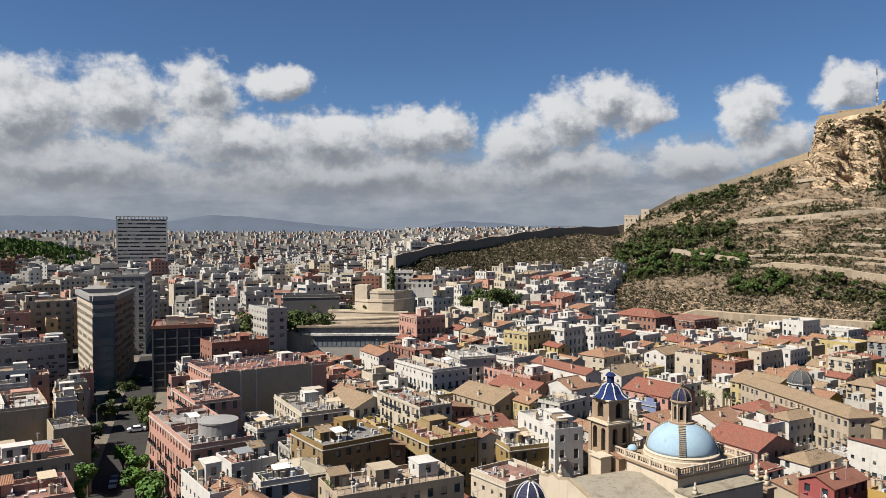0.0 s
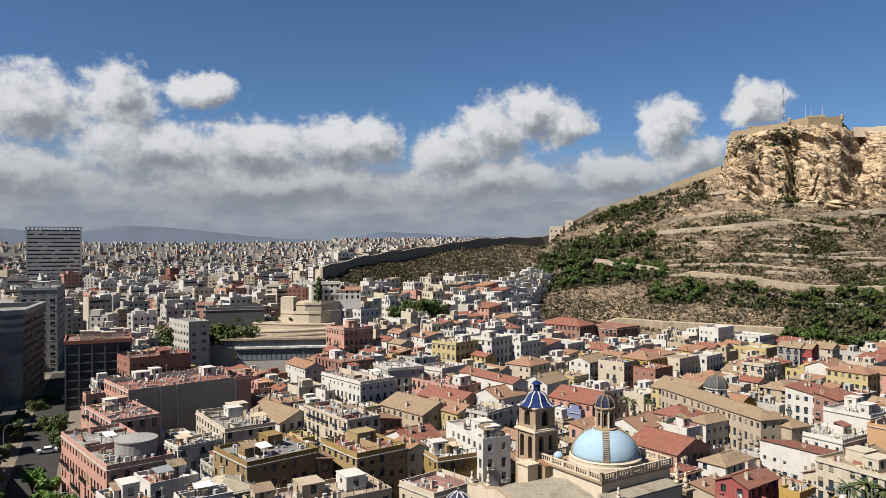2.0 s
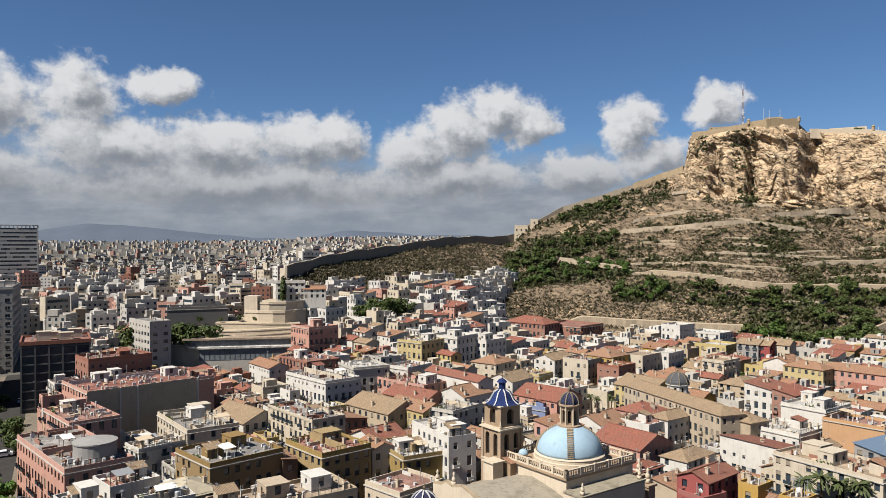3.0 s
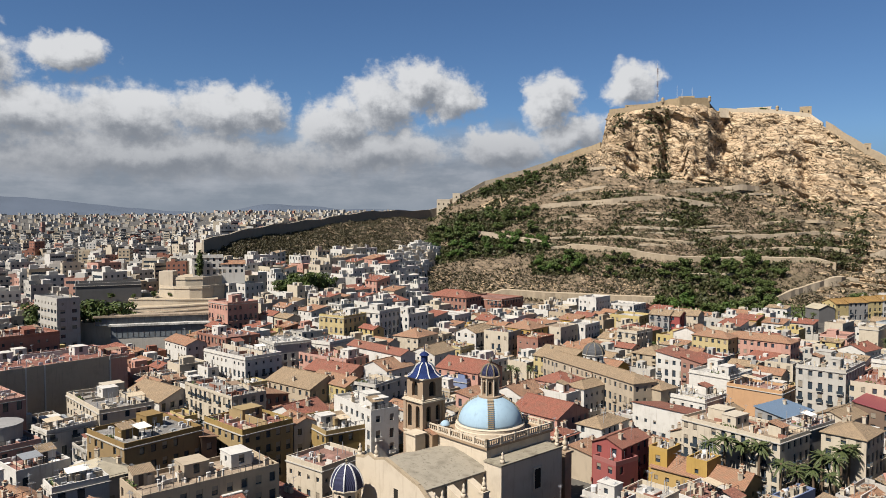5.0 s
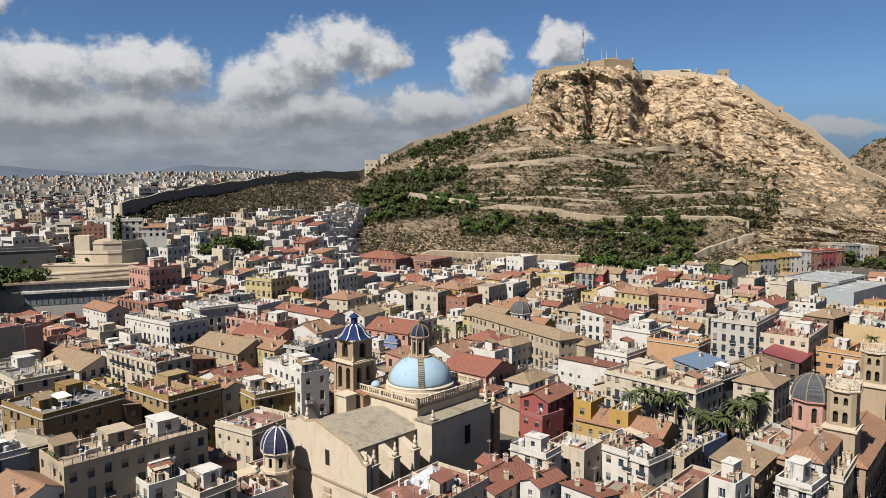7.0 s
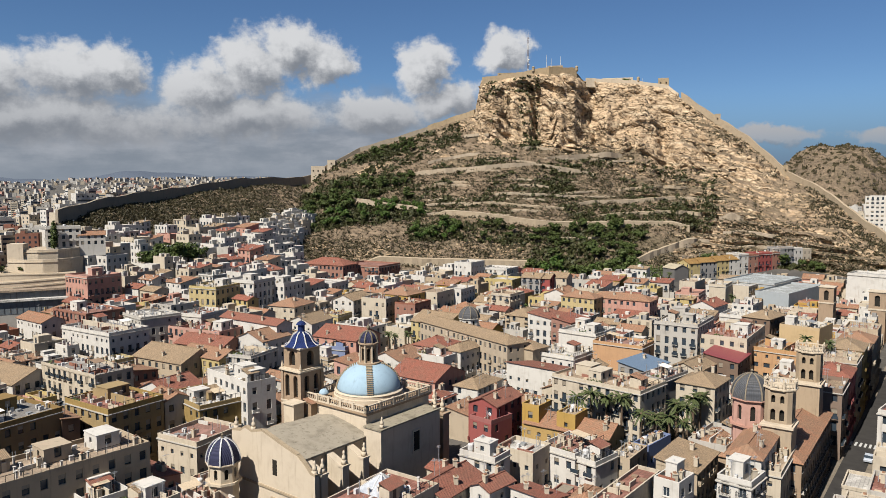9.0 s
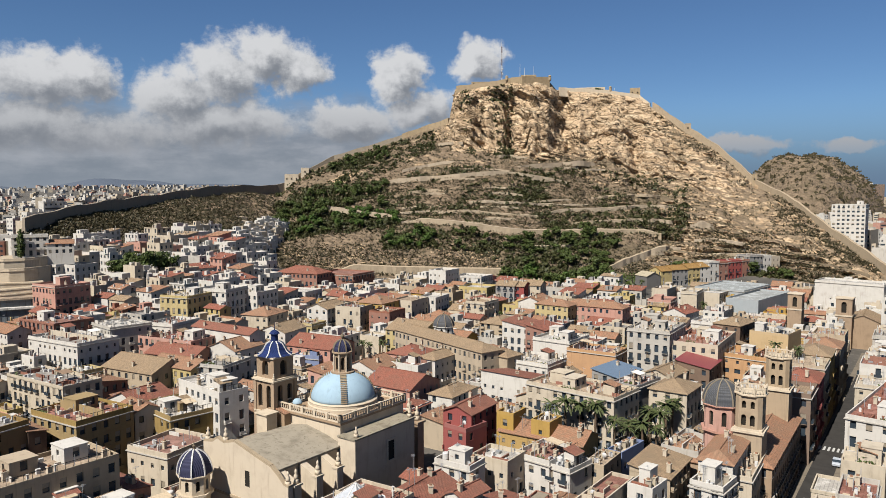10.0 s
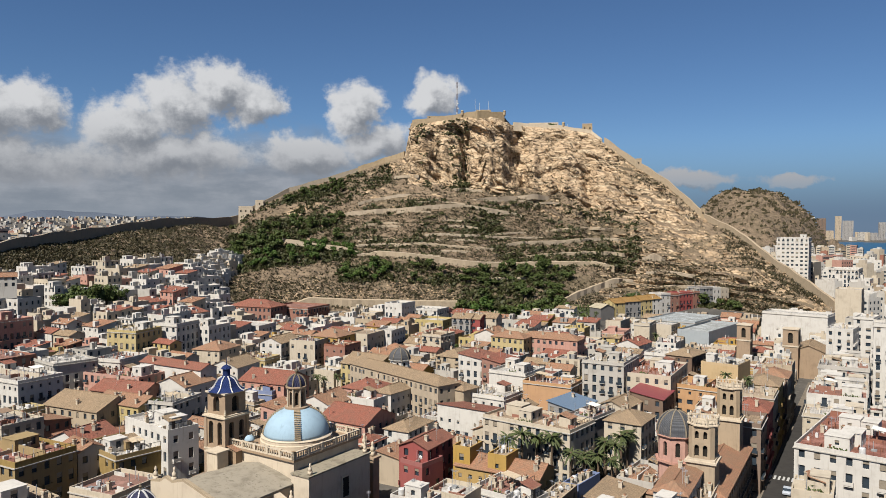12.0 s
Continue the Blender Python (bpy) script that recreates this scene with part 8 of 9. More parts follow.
def turret(a, u, base):
    x, y, z = hill_point(a, u, False)
    t = thing("corner_turret", pose(x, y, z + base), "round stone corner turret on the bastion", "turret", "castle buildings")
    s = Shape()
    s.lathe(0, 0, [(0.5, -1.5), (1.2, -0.3), (1.2, 2.4), (1.4, 2.5), (0.9, 3.3), (0.1, 3.7)], 12)
    part("body", s, STONE_OLD, t)


turret(16.8, 0.02, 4.6)
turret(13.55, 0.02, 4.6)
turret(21.3, 0.0, 2.4)


def mast():
    x, y, z = hill_point(13.15, -0.03, False)
    t = thing("radio_mast", pose(x, y, z), "tall white and grey lattice radio mast", "mast")
    h, r = 31.0, 0.55
    red, white = plain("mast_dark_paint", (0.16, 0.13, 0.13), 0.5), FRAME_WHITE
    for k in range(6):
        s = Shape()
        z0, z1 = h * k / 6, h * (k + 1) / 6
        for i in range(3):
            a, b = 2 * math.pi * i / 3, 2 * math.pi * (i + 1) / 3
            pa, pb = (r * math.cos(a), r * math.sin(a)), (r * math.cos(b), r * math.sin(b))
            s.bar((*pa, z0), (*pa, z1), 0.11)
            for j in range(3):
                za, zb = z0 + (z1 - z0) * j / 3, z0 + (z1 - z0) * (j + 1) / 3
                s.bar((*pa, za), (*pb, zb), 0.06)
        part("section", s, red if k % 2 else white, t)
    s = Shape()
    s.bar((0, 0, h), (0, 0, h + 4), 0.12)
    for z0 in (8, 12):
        s.lathe(0.8, 0, [(0.5, z0), (0.7, z0 + 0.4), (0.5, z0 + 0.9)], 10)
    part("aerials", s, FRAME_WHITE, t)


mast()


def pole(a, u, h, base=0.0, label="thin grey flagpole on the castle"):
    x, y, z = hill_point(a, u, False)
    t = thing("flagpole", pose(x, y, z + base), label, "pole", "castle poles")
    s = Shape()
    s.lathe(0, 0, [(0.2, 0), (0.1, h)], 8)
    s.box(-0.4, 0.4, -0.4, 0.4, 0, 0.5)
    part("shaft", s, FRAME_WHITE, t)


for a, h, base_ in ((14.55, 13.4, 0.6), (14.9, 7, 4.0), (15.6, 9, 4.0), (21.6, 6, 0.0)):
    pole(a, -0.04, h, base_)

# ---- hillside terraces and paths ----
PATHSTONE = plaster("pale_terrace_stone", (0.66, 0.52, 0.35), 0.45)
DIRT = plaster("pale_dirt_path", (0.74, 0.58, 0.385), 0.45)


def terrace(pts, high, wide, label, mat=None):
    """A retaining wall along the slope with a path on top."""
    t = thing("terrace_wall", pose(0, 0, 0), label, "retaining wall", "hillside terraces")
    s, q = Shape(), Shape()
    rows_ = []
    for a, u in line(pts, 0.25):
        p = Vector(hill_point(a, u, True))
        out = Vector((-math.sin(radians(a)), -math.cos(radians(a)), 0))
        wob = 0.8 * fbm(a * 1.3, u * 9, 1, 2)
        rows_.append((p + out * (1.6 + wob), p - out * wide, p.z + high * 0.9))
    level = [r[2] for r in rows_]
    for i, (f, b, z) in enumerate(rows_):
        near = level[max(0, i - 6):i + 7]
        ends = min(1.0, (min(i, len(level) - 1 - i) + 0.3) / 5)
        rows_[i] = (f, b, sum(near) / len(near) - (1 - ends) * high * 0.9)
    for (f0, b0, z0), (f1, b1, z1) in zip(rows_, rows_[1:]):
        s.face([(f0.x, f0.y, z0 - high * 1.6), (f1.x, f1.y, z1 - high * 1.6), (f1.x, f1.y, z1), (f0.x, f0.y, z0)][::-1])
        q.face([(f0.x, f0.y, z0), (f1.x, f1.y, z1), (b1.x, b1.y, z1 + 0.2), (b0.x, b0.y, z0 + 0.2)])
    part("wall", s, mat or PATHSTONE, t)
    part("path", q, DIRT, t)


for pts, high, wide, label in (
        ([(-1.7, 0.40), (0.3, 0.506), (2.0, 0.556), (3.4, 0.597), (5.5, 0.637)], 3.2, 4, "pale stone terrace wall and path on the hillside"),
        ([(5.8, 0.66), (9.0, 0.70), (13.3, 0.709), (17.0, 0.723), (21.0, 0.735), (25.2, 0.734)], 3.4, 5, "long pale road wall across the hillside"),
        ([(12.2, 0.18), (13.3, 0.174), (15.1, 0.169)], 1.8, 3, "short stone terrace below the cliff"),
        ([(14.4, 0.25), (17.3, 0.238), (20.5, 0.214)], 2.6, 4, "stone terrace wall under the cliff"),
        ([(4.0, 0.33), (6.9, 0.374), (8.3, 0.37), (10.0, 0.385), (12.0, 0.359), (14.0, 0.326), (16.1, 0.353), (18.2, 0.383)], 2.8, 4, "winding pale road wall on the slope"),
        ([(17.0, 0.574), (21.0, 0.562), (26.2, 0.509)], 1.9, 3, "stone terrace on the rocky flank"),
        ([(8.3, 0.13), (10.2, 0.12)], 1.5, 3, "stone terrace beside the castle rock"),
        ([(5.5, 0.30), (8.5, 0.26), (10.2, 0.25)], 1.5, 3, "stepped stone terrace on the spur"),
        ([(10.7, 0.526), (14.9, 0.506), (18.2, 0.525)], 1.1, 2, "low dry-stone terrace among scrub"),
        ([(18.5, 0.66), (22.5, 0.645), (26.0, 0.62)], 1.5, 3, "low stone terrace on the east slope"),
        ([(20.0, 0.46), (22.5, 0.45), (25.0, 0.43)], 1.2, 2, "broken stone terrace between rocks"),
        ([(27.2, 0.60), (28.9, 0.58)], 5.0, 3, "square pale retaining wall in the rock"),
        ([(21.4, 0.96), (23.7, 0.89), (26.6, 0.78)], 3.4, 7, "ramp road rising along the foot of the hill"),
        ([(0.5, 0.965), (5.0, 0.975), (9.5, 0.97), (14.5, 0.965)], 4.2, 3, "pale retaining wall at the foot of the mound")):
    terrace(pts, high, wide, label)
for pts in ([(9, 0.60), (12, 0.59), (16, 0.61)], [(6, 0.47), (9, 0.455)], [(27.5, 0.72), (31, 0.66)], [(28.5, 0.82), (32.5, 0.74)], [(14, 0.80), (20, 0.82)], [(-8, 0.5), (-6.2, 0.52)], [(-7.8, 0.62), (-6, 0.64)]):
    terrace(pts, 1.2, 2.0, "weathered dry-stone terrace on the dry slope")



def small_terraces():
    """Broken lines of dry stone that run level across the middle of the slope."""
    rng = random.Random(19)
    for i in range(22):
        u = 0.26 + 0.47 * (i * 0.618 % 1.0)
        a = rng.uniform(3.5, 21)
        w = rng.uniform(1.6, 4.2)
        terrace([(a, u + 0.004), (a + w / 2, u - 0.004), (a + w, u + rng.uniform(-0.012, 0.012))], rng.uniform(0.7, 1.1), 1.2, "low broken dry-stone terrace among scrub")


small_terraces()

# ---- broken rock ----


def boulders():
    """Angular blocks of limestone along the beds of the cliffs, and scree on the slopes."""
    rng = random.Random(12)
    g = (1 + 5 ** 0.5) / 2
    ico = [Vector(p).normalized() for p in ((-1, g, 0), (1, g, 0), (-1, -g, 0), (1, -g, 0), (0, -1, g), (0, 1, g), (0, -1, -g), (0, 1, -g), (g, 0, -1), (g, 0, 1), (-g, 0, -1), (-g, 0, 1))]
    tri = [(0, 11, 5), (0, 5, 1), (0, 1, 7), (0, 7, 10), (0, 10, 11), (1, 5, 9), (5, 11, 4), (11, 10, 2), (10, 7, 6), (7, 1, 8), (3, 9, 4), (3, 4, 2), (3, 2, 6), (3, 6, 8), (3, 8, 9), (4, 9, 5), (2, 4, 11), (6, 2, 10), (8, 6, 7), (9, 8, 1)]
    s = Shape()
    made = 0
    while made < 520:
        a, u = rng.uniform(7, 39.5), rng.random() ** 1.3
        cliff = smooth(8, 10.5, a) * smooth(0.42 + 0.45 * smooth(16, 24, a), 0.05 + 0.3 * smooth(16, 24, a), u)
        if rng.random() > 0.12 + 0.55 * cliff * smooth(30, 23, a) + 0.25 * cliff or u < 0.015 or 18.4 < a < 20.2 and u < 0.12:
            continue
        x, y, z = hill_point(a, u)
        made += 1
        big = rng.random() ** 2.5
        r = 0.4 + (0.3 + 1.5 * big) * cliff
        turn = Euler((rng.uniform(-0.6, 0.6), radians(24) + rng.uniform(-0.6, 0.6), rng.uniform(-0.9, 0.9) - radians(a))).to_matrix()
        stretch, tall = rng.uniform(0.9, 2.2), rng.uniform(0.5, 1.1)
        n = len(s.v)
        for p in ico:
            q = turn @ Vector((p.x * r * stretch * rng.uniform(0.55, 1.25), p.y * r * rng.uniform(0.55, 1.2), p.z * r * tall * rng.uniform(0.5, 1.25)))
            s.v.append((x + q.x, y + q.y, z + q.z - 0.15 * r))
        s.f += [tuple(n + i for i in f) for f in tri]
    for i in range(900):
        # loose stones on the bare mound
        a, u = rng.uniform(-4, 13), rng.uniform(0.79, 0.955)
        x, y, z = hill_point(a, u)
        if fbm(x * 0.05, y * 0.05, 2, 3) < 0.0:
            continue
        r = rng.uniform(0.3, 1.0)
        n = len(s.v)
        for p in ico:
            s.v.append((x + p.x * r * rng.uniform(0.6, 1.5), y + p.y * r * rng.uniform(0.6, 1.2), z + p.z * r * rng.uniform(0.4, 0.9)))
        s.f += [tuple(n + i for i in f) for f in tri]
    s.m = [0] * len(s.f)
    tagged(part("rock_blocks", s, CLIFF, None, "angular tan limestone blocks of the cliff face"), category="rock", kind="stuff")


def cliff_material():
    m, k, s = material("cliff_limestone")
    p = world_place(k)
    isl = k.add("ShaderNodeNewGeometry").outputs["Random Per Island"]
    mid, fine = k.noise(p, 0.3, 6.0, 0.7), k.noise(p, 1.6, 5.0, 0.7)
    c = k.mix(isl, (0.34, 0.245, 0.148), (0.22, 0.15, 0.088))
    c = k.mix(k.ramp(mid, 0.45, 0.7), c, (0.38, 0.29, 0.185))
    c = k.mix(k.ramp(fine, 0.55, 0.75), c, (0.16, 0.115, 0.07))
    k.link(c, s.inputs["Base Color"])
    s.inputs["Roughness"].default_value, s.inputs["Specular IOR Level"].default_value = 0.95, 0.2
    bump(k, s, fine, 0.8, 0.5)
    return m


CLIFF = cliff_material()
boulders()

# ---- trees and scrub ----


def leaf_cloud(rng, clusters, size, count, flat=0.5):
    """Leaves as small bent quads spread through the given clusters (x, y, z, radius)."""
    s = Shape()
    for cx, cy, cz, r in clusters:
        for i in range(count):
            v = Vector((rng.gauss(0, 1), rng.gauss(0, 1), rng.gauss(0, 1))).normalized() * r * (0.55 + 0.5 * rng.random())
            p = Vector((cx + v.x, cy + v.y, cz + v.z * 0.8))
            n = (v.normalized() + Vector((rng.uniform(-0.7, 0.7), rng.uniform(-0.7, 0.7), rng.uniform(-0.2, 0.9)))).normalized()
            a = n.orthogonal().normalized() * size * rng.uniform(0.6, 1.3)
            b = n.cross(a).normalized() * size * rng.uniform(0.5, 1.0)
            s.face([p - a - b * 0.4, p + a * 0.2 - b, p + a + b * 0.3, p - a * 0.1 + b])
    return s


def tree_meshes(seed, high, spread, size, leaf, n=11, count=52):
    rng = random.Random(seed)
    trunk = Shape()
    trunk.lathe(0, 0, [(0.09 * spread, -1), (0.07 * spread, high * 0.25), (0.045 * spread, high * 0.55)], 8)
    clusters = []
    for i in range(n):
        a, k = rng.uniform(0, 6.28), rng.uniform(0.15, 0.75)
        z = high * rng.uniform(0.45, 0.9)
        c = (spread * k * math.cos(a), spread * k * math.sin(a), z, spread * rng.uniform(0.28, 0.46))
        clusters.append(c)
        trunk.bar((0, 0, high * rng.uniform(0.3, 0.5)), c[:3], 0.02 * spread)
    return trunk.mesh("trunk", [BARK]), leaf_cloud(rng, clusters, size, count).mesh("crown", [leaf])


HILL_TREES = [tree_meshes(k, h, sp, 0.40, LEAF, 11, 40) for k, h, sp in ((1, 5.5, 2.6), (2, 4.6, 3.0), (3, 6.6, 2.4), (4, 4.2, 2.2))]
LUSH_TREES = [tree_meshes(k, h, sp, 0.40, LEAF_LUSH, 11, 40) for k, h, sp in ((5, 4.6, 3.2), (6, 5.2, 2.8))]
CITY_TREES = [tree_meshes(k, h, sp, 0.42, LEAF_BRIGHT, 16, 80) for k, h, sp in ((7, 11, 4.6), (8, 9.5, 4.2), (9, 12, 5.0))]
DARK_TREES = [tree_meshes(k, h, sp, 0.42, LEAF, 15, 70) for k, h, sp in ((17, 10, 5.0), (18, 9, 4.5))]


def tree(name, label, x, y, z, meshes, size, turn, group):
    t = thing(name, pose(x, y, z, 0, 0, turn) @ Matrix.Scale(size, 4), label, "tree", group)
    part("trunk", meshes[0], None, t)
    part("crown", meshes[1], None, t)
    return t


def tree_share(a, u):
    """How thickly trees stand there, 0 to 1."""
    k = 0.0
    if -4.6 < a < 5 and 0.53 < u < 0.70 or 4 < a < 22 and 0.745 < u < 0.84:
        k = 0.85 - 0.5 * smooth(4, 8, a) + 0.3 * smooth(13, 16, a)
    if -4.2 < a < 4.2 and 0.30 < u < 0.50 and u < 0.50 - 0.02 * a:
        k = 0.6
    if 12.5 < a < 21.5 and 0.86 < u < 1.0:
        k = max(k, 0.5 * smooth(12, 15, a))
    if 0 < a < 4.6 and 0.04 < u < 0.16:
        k = 0.55
    if 16 < a < 21.5 and 0.76 < u < 0.97:
        k = max(k, 0.4)
    if 26 < a < 34 and u > 0.93:
        k = 0.35
    return k


def plant_hill():
    rng = random.Random(8)
    count = 0
    while count < 235:
        a, u = rng.uniform(-5, 34), rng.uniform(0.03, 1.0)
        x, y, z = hill_point(a, u)
        gap = fbm(x * 0.035, y * 0.035, 4, 3)
        if rng.random() > tree_share(a, u) * (0.75 + 0.7 * gap):
            continue
        count += 1
        lush = -5 < a < 9 and 0.5 < u < 0.86 and rng.random() < 0.6
        tree("hill_tree", "bright green carob tree on the hillside" if lush else "dark green pine on the dry hillside", x, y, z - 0.4, rng.choice(LUSH_TREES if lush else HILL_TREES), rng.uniform(0.85, 1.6), rng.uniform(0, 360), "hillside trees")
    groups = [(LEAF_DRY, "grey-green scrub dotted over the dry slopes", 30000, 0), (LEAF_OLIVE, "dark olive bushes massed along the terraces", 5200, 1)]
    for mat, label, n, kind in groups:
        s = Shape()
        made = 0
        while made < n:
            a, u = rng.uniform(-21, 39.5), rng.uniform(0.02, 0.995)
            x, y, z = hill_point(a, u)
            patch = fbm(x * 0.03, y * 0.03, 7, 3)
            if kind == 0:
                k = 0.5 + 0.5 * patch
                if -5 < a < 13 and u > 0.8:
                    k = 0.85 + 0.4 * patch
                if a < -5:
                    k = 0.75
                if 3 < a < 20 and 0.3 < u < 0.72:
                    k += 0.5
                if a > 17 and u > 0.15:
                    k += 0.15
                if 8.6 < a < 33 and u < chain(BARE_TO, a) - 0.02:
                    k = 0.08 + 0.25 * patch
                if a > 25 and 0.28 < u < 0.6:
                    k = 0.25 + 0.4 * patch
                if 24.5 < a < 31 and u < 0.11:
                    k = 0.6 + 0.5 * patch
            else:
                k = tree_share(a, u) * 0.5 + (0.08 + 0.35 * patch if 4 < a < 27 and 0.28 < u < 0.75 else 0.0) + (0.15 + 0.4 * patch if -4 < a < 8 and u < 0.35 else 0)
                if 10 < a < 14 and 0.02 < u < 0.2:
                    k += 0.2 + 0.8 * patch
            if rng.random() > k:
                continue
            made += 1
            r = rng.uniform(0.5, 1.2) if kind == 0 else rng.uniform(0.9, 2.2)
            for i in range(6 if kind == 0 else 12):
                v = Vector((rng.gauss(0, 0.55), rng.gauss(0, 0.55), abs(rng.gauss(0, 0.5)))) * r
                p = Vector((x, y, z + 0.1)) + v
                nn = Vector((rng.gauss(0, 1), rng.gauss(0, 1), rng.random() + 0.2)).normalized()
                e = nn.orthogonal().normalized() * r * 0.52
                f = nn.cross(e) * rng.uniform(0.5, 1)
                s.face([p - e - f * 0.4, p + e * 0.2 - f, p + e + f * 0.3, p - e * 0.1 + f])
        tagged(part("scrub", s, mat, None, label), category="scrub", kind="stuff")


plant_hill()
x_, y_, z_ = hill_point(20.4, -0.02, False)
tree("hill_tree", "single dark tree on the castle plateau", x_, y_, z_ - 0.3, HILL_TREES[1], 1.1, 40, "hillside trees")


def plant_foot():
    """Garden trees and bushes between the last houses and the foot of the hill."""
    rng = random.Random(44)
    for i in range(20):
        a = 13.5 + 8.5 * ((i * 0.618) % 1.0)
        d = chain(FOOT_FAR, a) - rng.uniform(2, 38)
        x, y = d * math.sin(radians(a)), d * math.cos(radians(a))
        tree("garden_tree", "bushy green tree at the foot of the hill", x, y, town_height(x, y) - 0.4, rng.choice(LUSH_TREES + HILL_TREES), rng.uniform(1.2, 1.9), rng.uniform(0, 360), "hillside trees")
    s = Shape()
    for i in range(900):
        a = rng.uniform(13, 28)
        d = chain(FOOT_FAR, a) - rng.uniform(0, 42)
        x, y = d * math.sin(radians(a)), d * math.cos(radians(a))
        if not free(x, y, 48, 2, 2):
            continue
        z, r = town_height(x, y), rng.uniform(0.6, 1.8)
        for j in range(10):
            p = Vector((x + rng.gauss(0, 0.5) * r, y + rng.gauss(0, 0.5) * r, z + abs(rng.gauss(0, 0.6)) * r))
            n = Vector((rng.gauss(0, 1), rng.gauss(0, 1), rng.random() + 0.2)).normalized()
            e = n.orthogonal().normalized() * r * 0.45
            f = n.cross(e) * rng.uniform(0.5, 1)
            s.face([p - e - f * 0.4, p + e * 0.2 - f, p + e + f * 0.3, p - e * 0.1 + f])
    tagged(part("bushes", s, LEAF, None, "dark green garden bushes below the hill"), category="bushes", kind="stuff")


plant_foot()


def palm_meshes(seed, high):
    rng = random.Random(seed)
    s = Shape()
    s.lathe(0, 0, [(0.42, -1), (0.3, 0.6), (0.25, high * 0.5), (0.24, high - 0.4), (0.38, high), (0.2, high + 0.3)], 10)
    f = Shape()
    for i in range(40):
        a = rng.uniform(0, 6.28)
        lift = rng.uniform(-0.6, 1.3)
        ln = rng.uniform(1.9, 2.6)
        prev = None
        for j in range(7):
            t = j / 6
            r = ln * t
            z = high + lift * r * 0.7 - 0.22 * r * r
            w = 0.25 * math.sin(math.pi * (0.15 + 0.8 * t)) + 0.03
            c = Vector((r * math.cos(a), r * math.sin(a), z))
            side = Vector((-math.sin(a), math.cos(a), 0)) * w
            cur = (c - side + Vector((0, 0, -w * 0.5)), c, c + side + Vector((0, 0, -w * 0.5)))
            if prev:
                if j % 2 == 0 or j < 3:
                    f.face([prev[0], prev[1], cur[1], cur[0]])
                    f.face([prev[1], prev[2], cur[2], cur[1]])
                else:
                    f.face([prev[0] * 0.6 + prev[1] * 0.4, prev[1], cur[1], cur[0]])
                    f.face([prev[1], prev[2] * 0.6 + prev[1] * 0.4, cur[2], cur[1]])
            prev = cur
    return s.mesh("trunk", [BARK]), f.mesh("fronds", [LEAF_PALM])


PALMS = [palm_meshes(k, h) for k, h in ((1, 10.5), (2, 9.0), (3, 12.0))]


def palm(x, y, size=1.0, k=0, z=None):
    t = thing("palm_tree", pose(x, y, town_height(x, y) if z is None else z, 0, 0, (x * 37) % 360) @ Matrix.Scale(size, 4), "date palm with a full green crown", "palm tree", "palms")
    part("trunk", PALMS[k % 3][0], None, t)
    part("fronds", PALMS[k % 3][1], None, t)

for k, (x, y) in enumerate(((49.7, 160.5), (53.3, 161.5), (56.7, 161.0), (59.3, 158.0))):
    palm(x, y, 1.14 + 0.04 * math.sin(k * 2.3), 2)
for k, (x, y, s_) in enumerate(((61.3, 151.6, 1.0), (63.8, 149.7, 0.92), (66.7, 149.0, 1.0), (70.8, 154.7, 1.08), (72.3, 152.3, 1.08), (76.6, 158.4, 1.08), (79.2, 160.4, 1.08), (69.4, 147.8, 0.92), (65.5, 154.0, 0.9), (72.5, 157.5, 0.95), (67.5, 152.0, 0.8))):
    palm(x, y, s_, 2)
for k, (x, y, s_) in enumerate(((-54.9, 303.2, 0.9), (10.8, 262, 0.9), (12.5, 252, 0.85), (17.6, 257, 0.9), (168, 312, 1.2), (155, 362, 1.0), (162, 366, 0.9), (151, 371, 0.9))):
    palm(x, y, s_ * 0.85, k)
palm(118.2, 180.5, 0.8, 0, 13.0), palm(123.9, 179.3, 0.8, 1, 13.0)
for k, (x, y, s_) in enumerate(((-132.8, 153.8, 0.75), (-125.1, 150.3, 0.9), (-116.6, 138.9, 0.82), (-113.7, 141.5, 0.75), (-106.5, 130.7, 0.9), (-143.6, 152.4, 0.82), (-131.2, 140.2, 0.75), (-125.2, 129.2, 0.9), (-157.1, 170.0, 0.82), (-172.5, 210.9, 0.75), (-164.2, 199.0, 0.9), (-154.4, 189.7, 0.82), (-172.2, 204.9, 0.75), (-197.9, 236.2, 0.9), (-191.2, 223.6, 0.82), (-189.2, 214.2, 0.75), (-173.5, 192.9, 0.9), (-208.6, 254.1, 0.82))):
    # sun and shade on the avenue are put into the leaf colour: bright first, then dark
    dark = k > 7
    tree("street_tree", "leafy avenue tree coloured dark as in shade" if dark else "plane tree lining the avenue, coloured bright as in sun", x, y, 0.1, (DARK_TREES if dark else CITY_TREES)[k % 2], s_, k * 77, "avenue trees")
for k, (x, y, s_) in enumerate(((-84, 352, 1.3), (-90, 350, 1.4), (-79, 356, 1.2), (-95, 347, 1.1), (-74, 357, 1.0), (-68, 440, 0.8), (-63, 436, 0.7), (-41, 316, 0.8), (-36, 318, 0.7), (73, 312, 0.7), (69, 314, 0.6), (34, 351, 0.5), (-168, 285, 1.5), (-161, 290, 1.6), (-175, 282, 1.4), (-155, 292, 1.5), (-148, 296, 1.3), (92, 138, 0.35))):
    if k < 17:
        tree("garden_tree", "dense dark green tree among houses", x, y, 14.5 if 12 <= k else town_height(x, y) - 0.3, DARK_TREES[k % 2], s_, k * 51, "town trees")

# ---- museum, terraces and bastion under the ridge ----


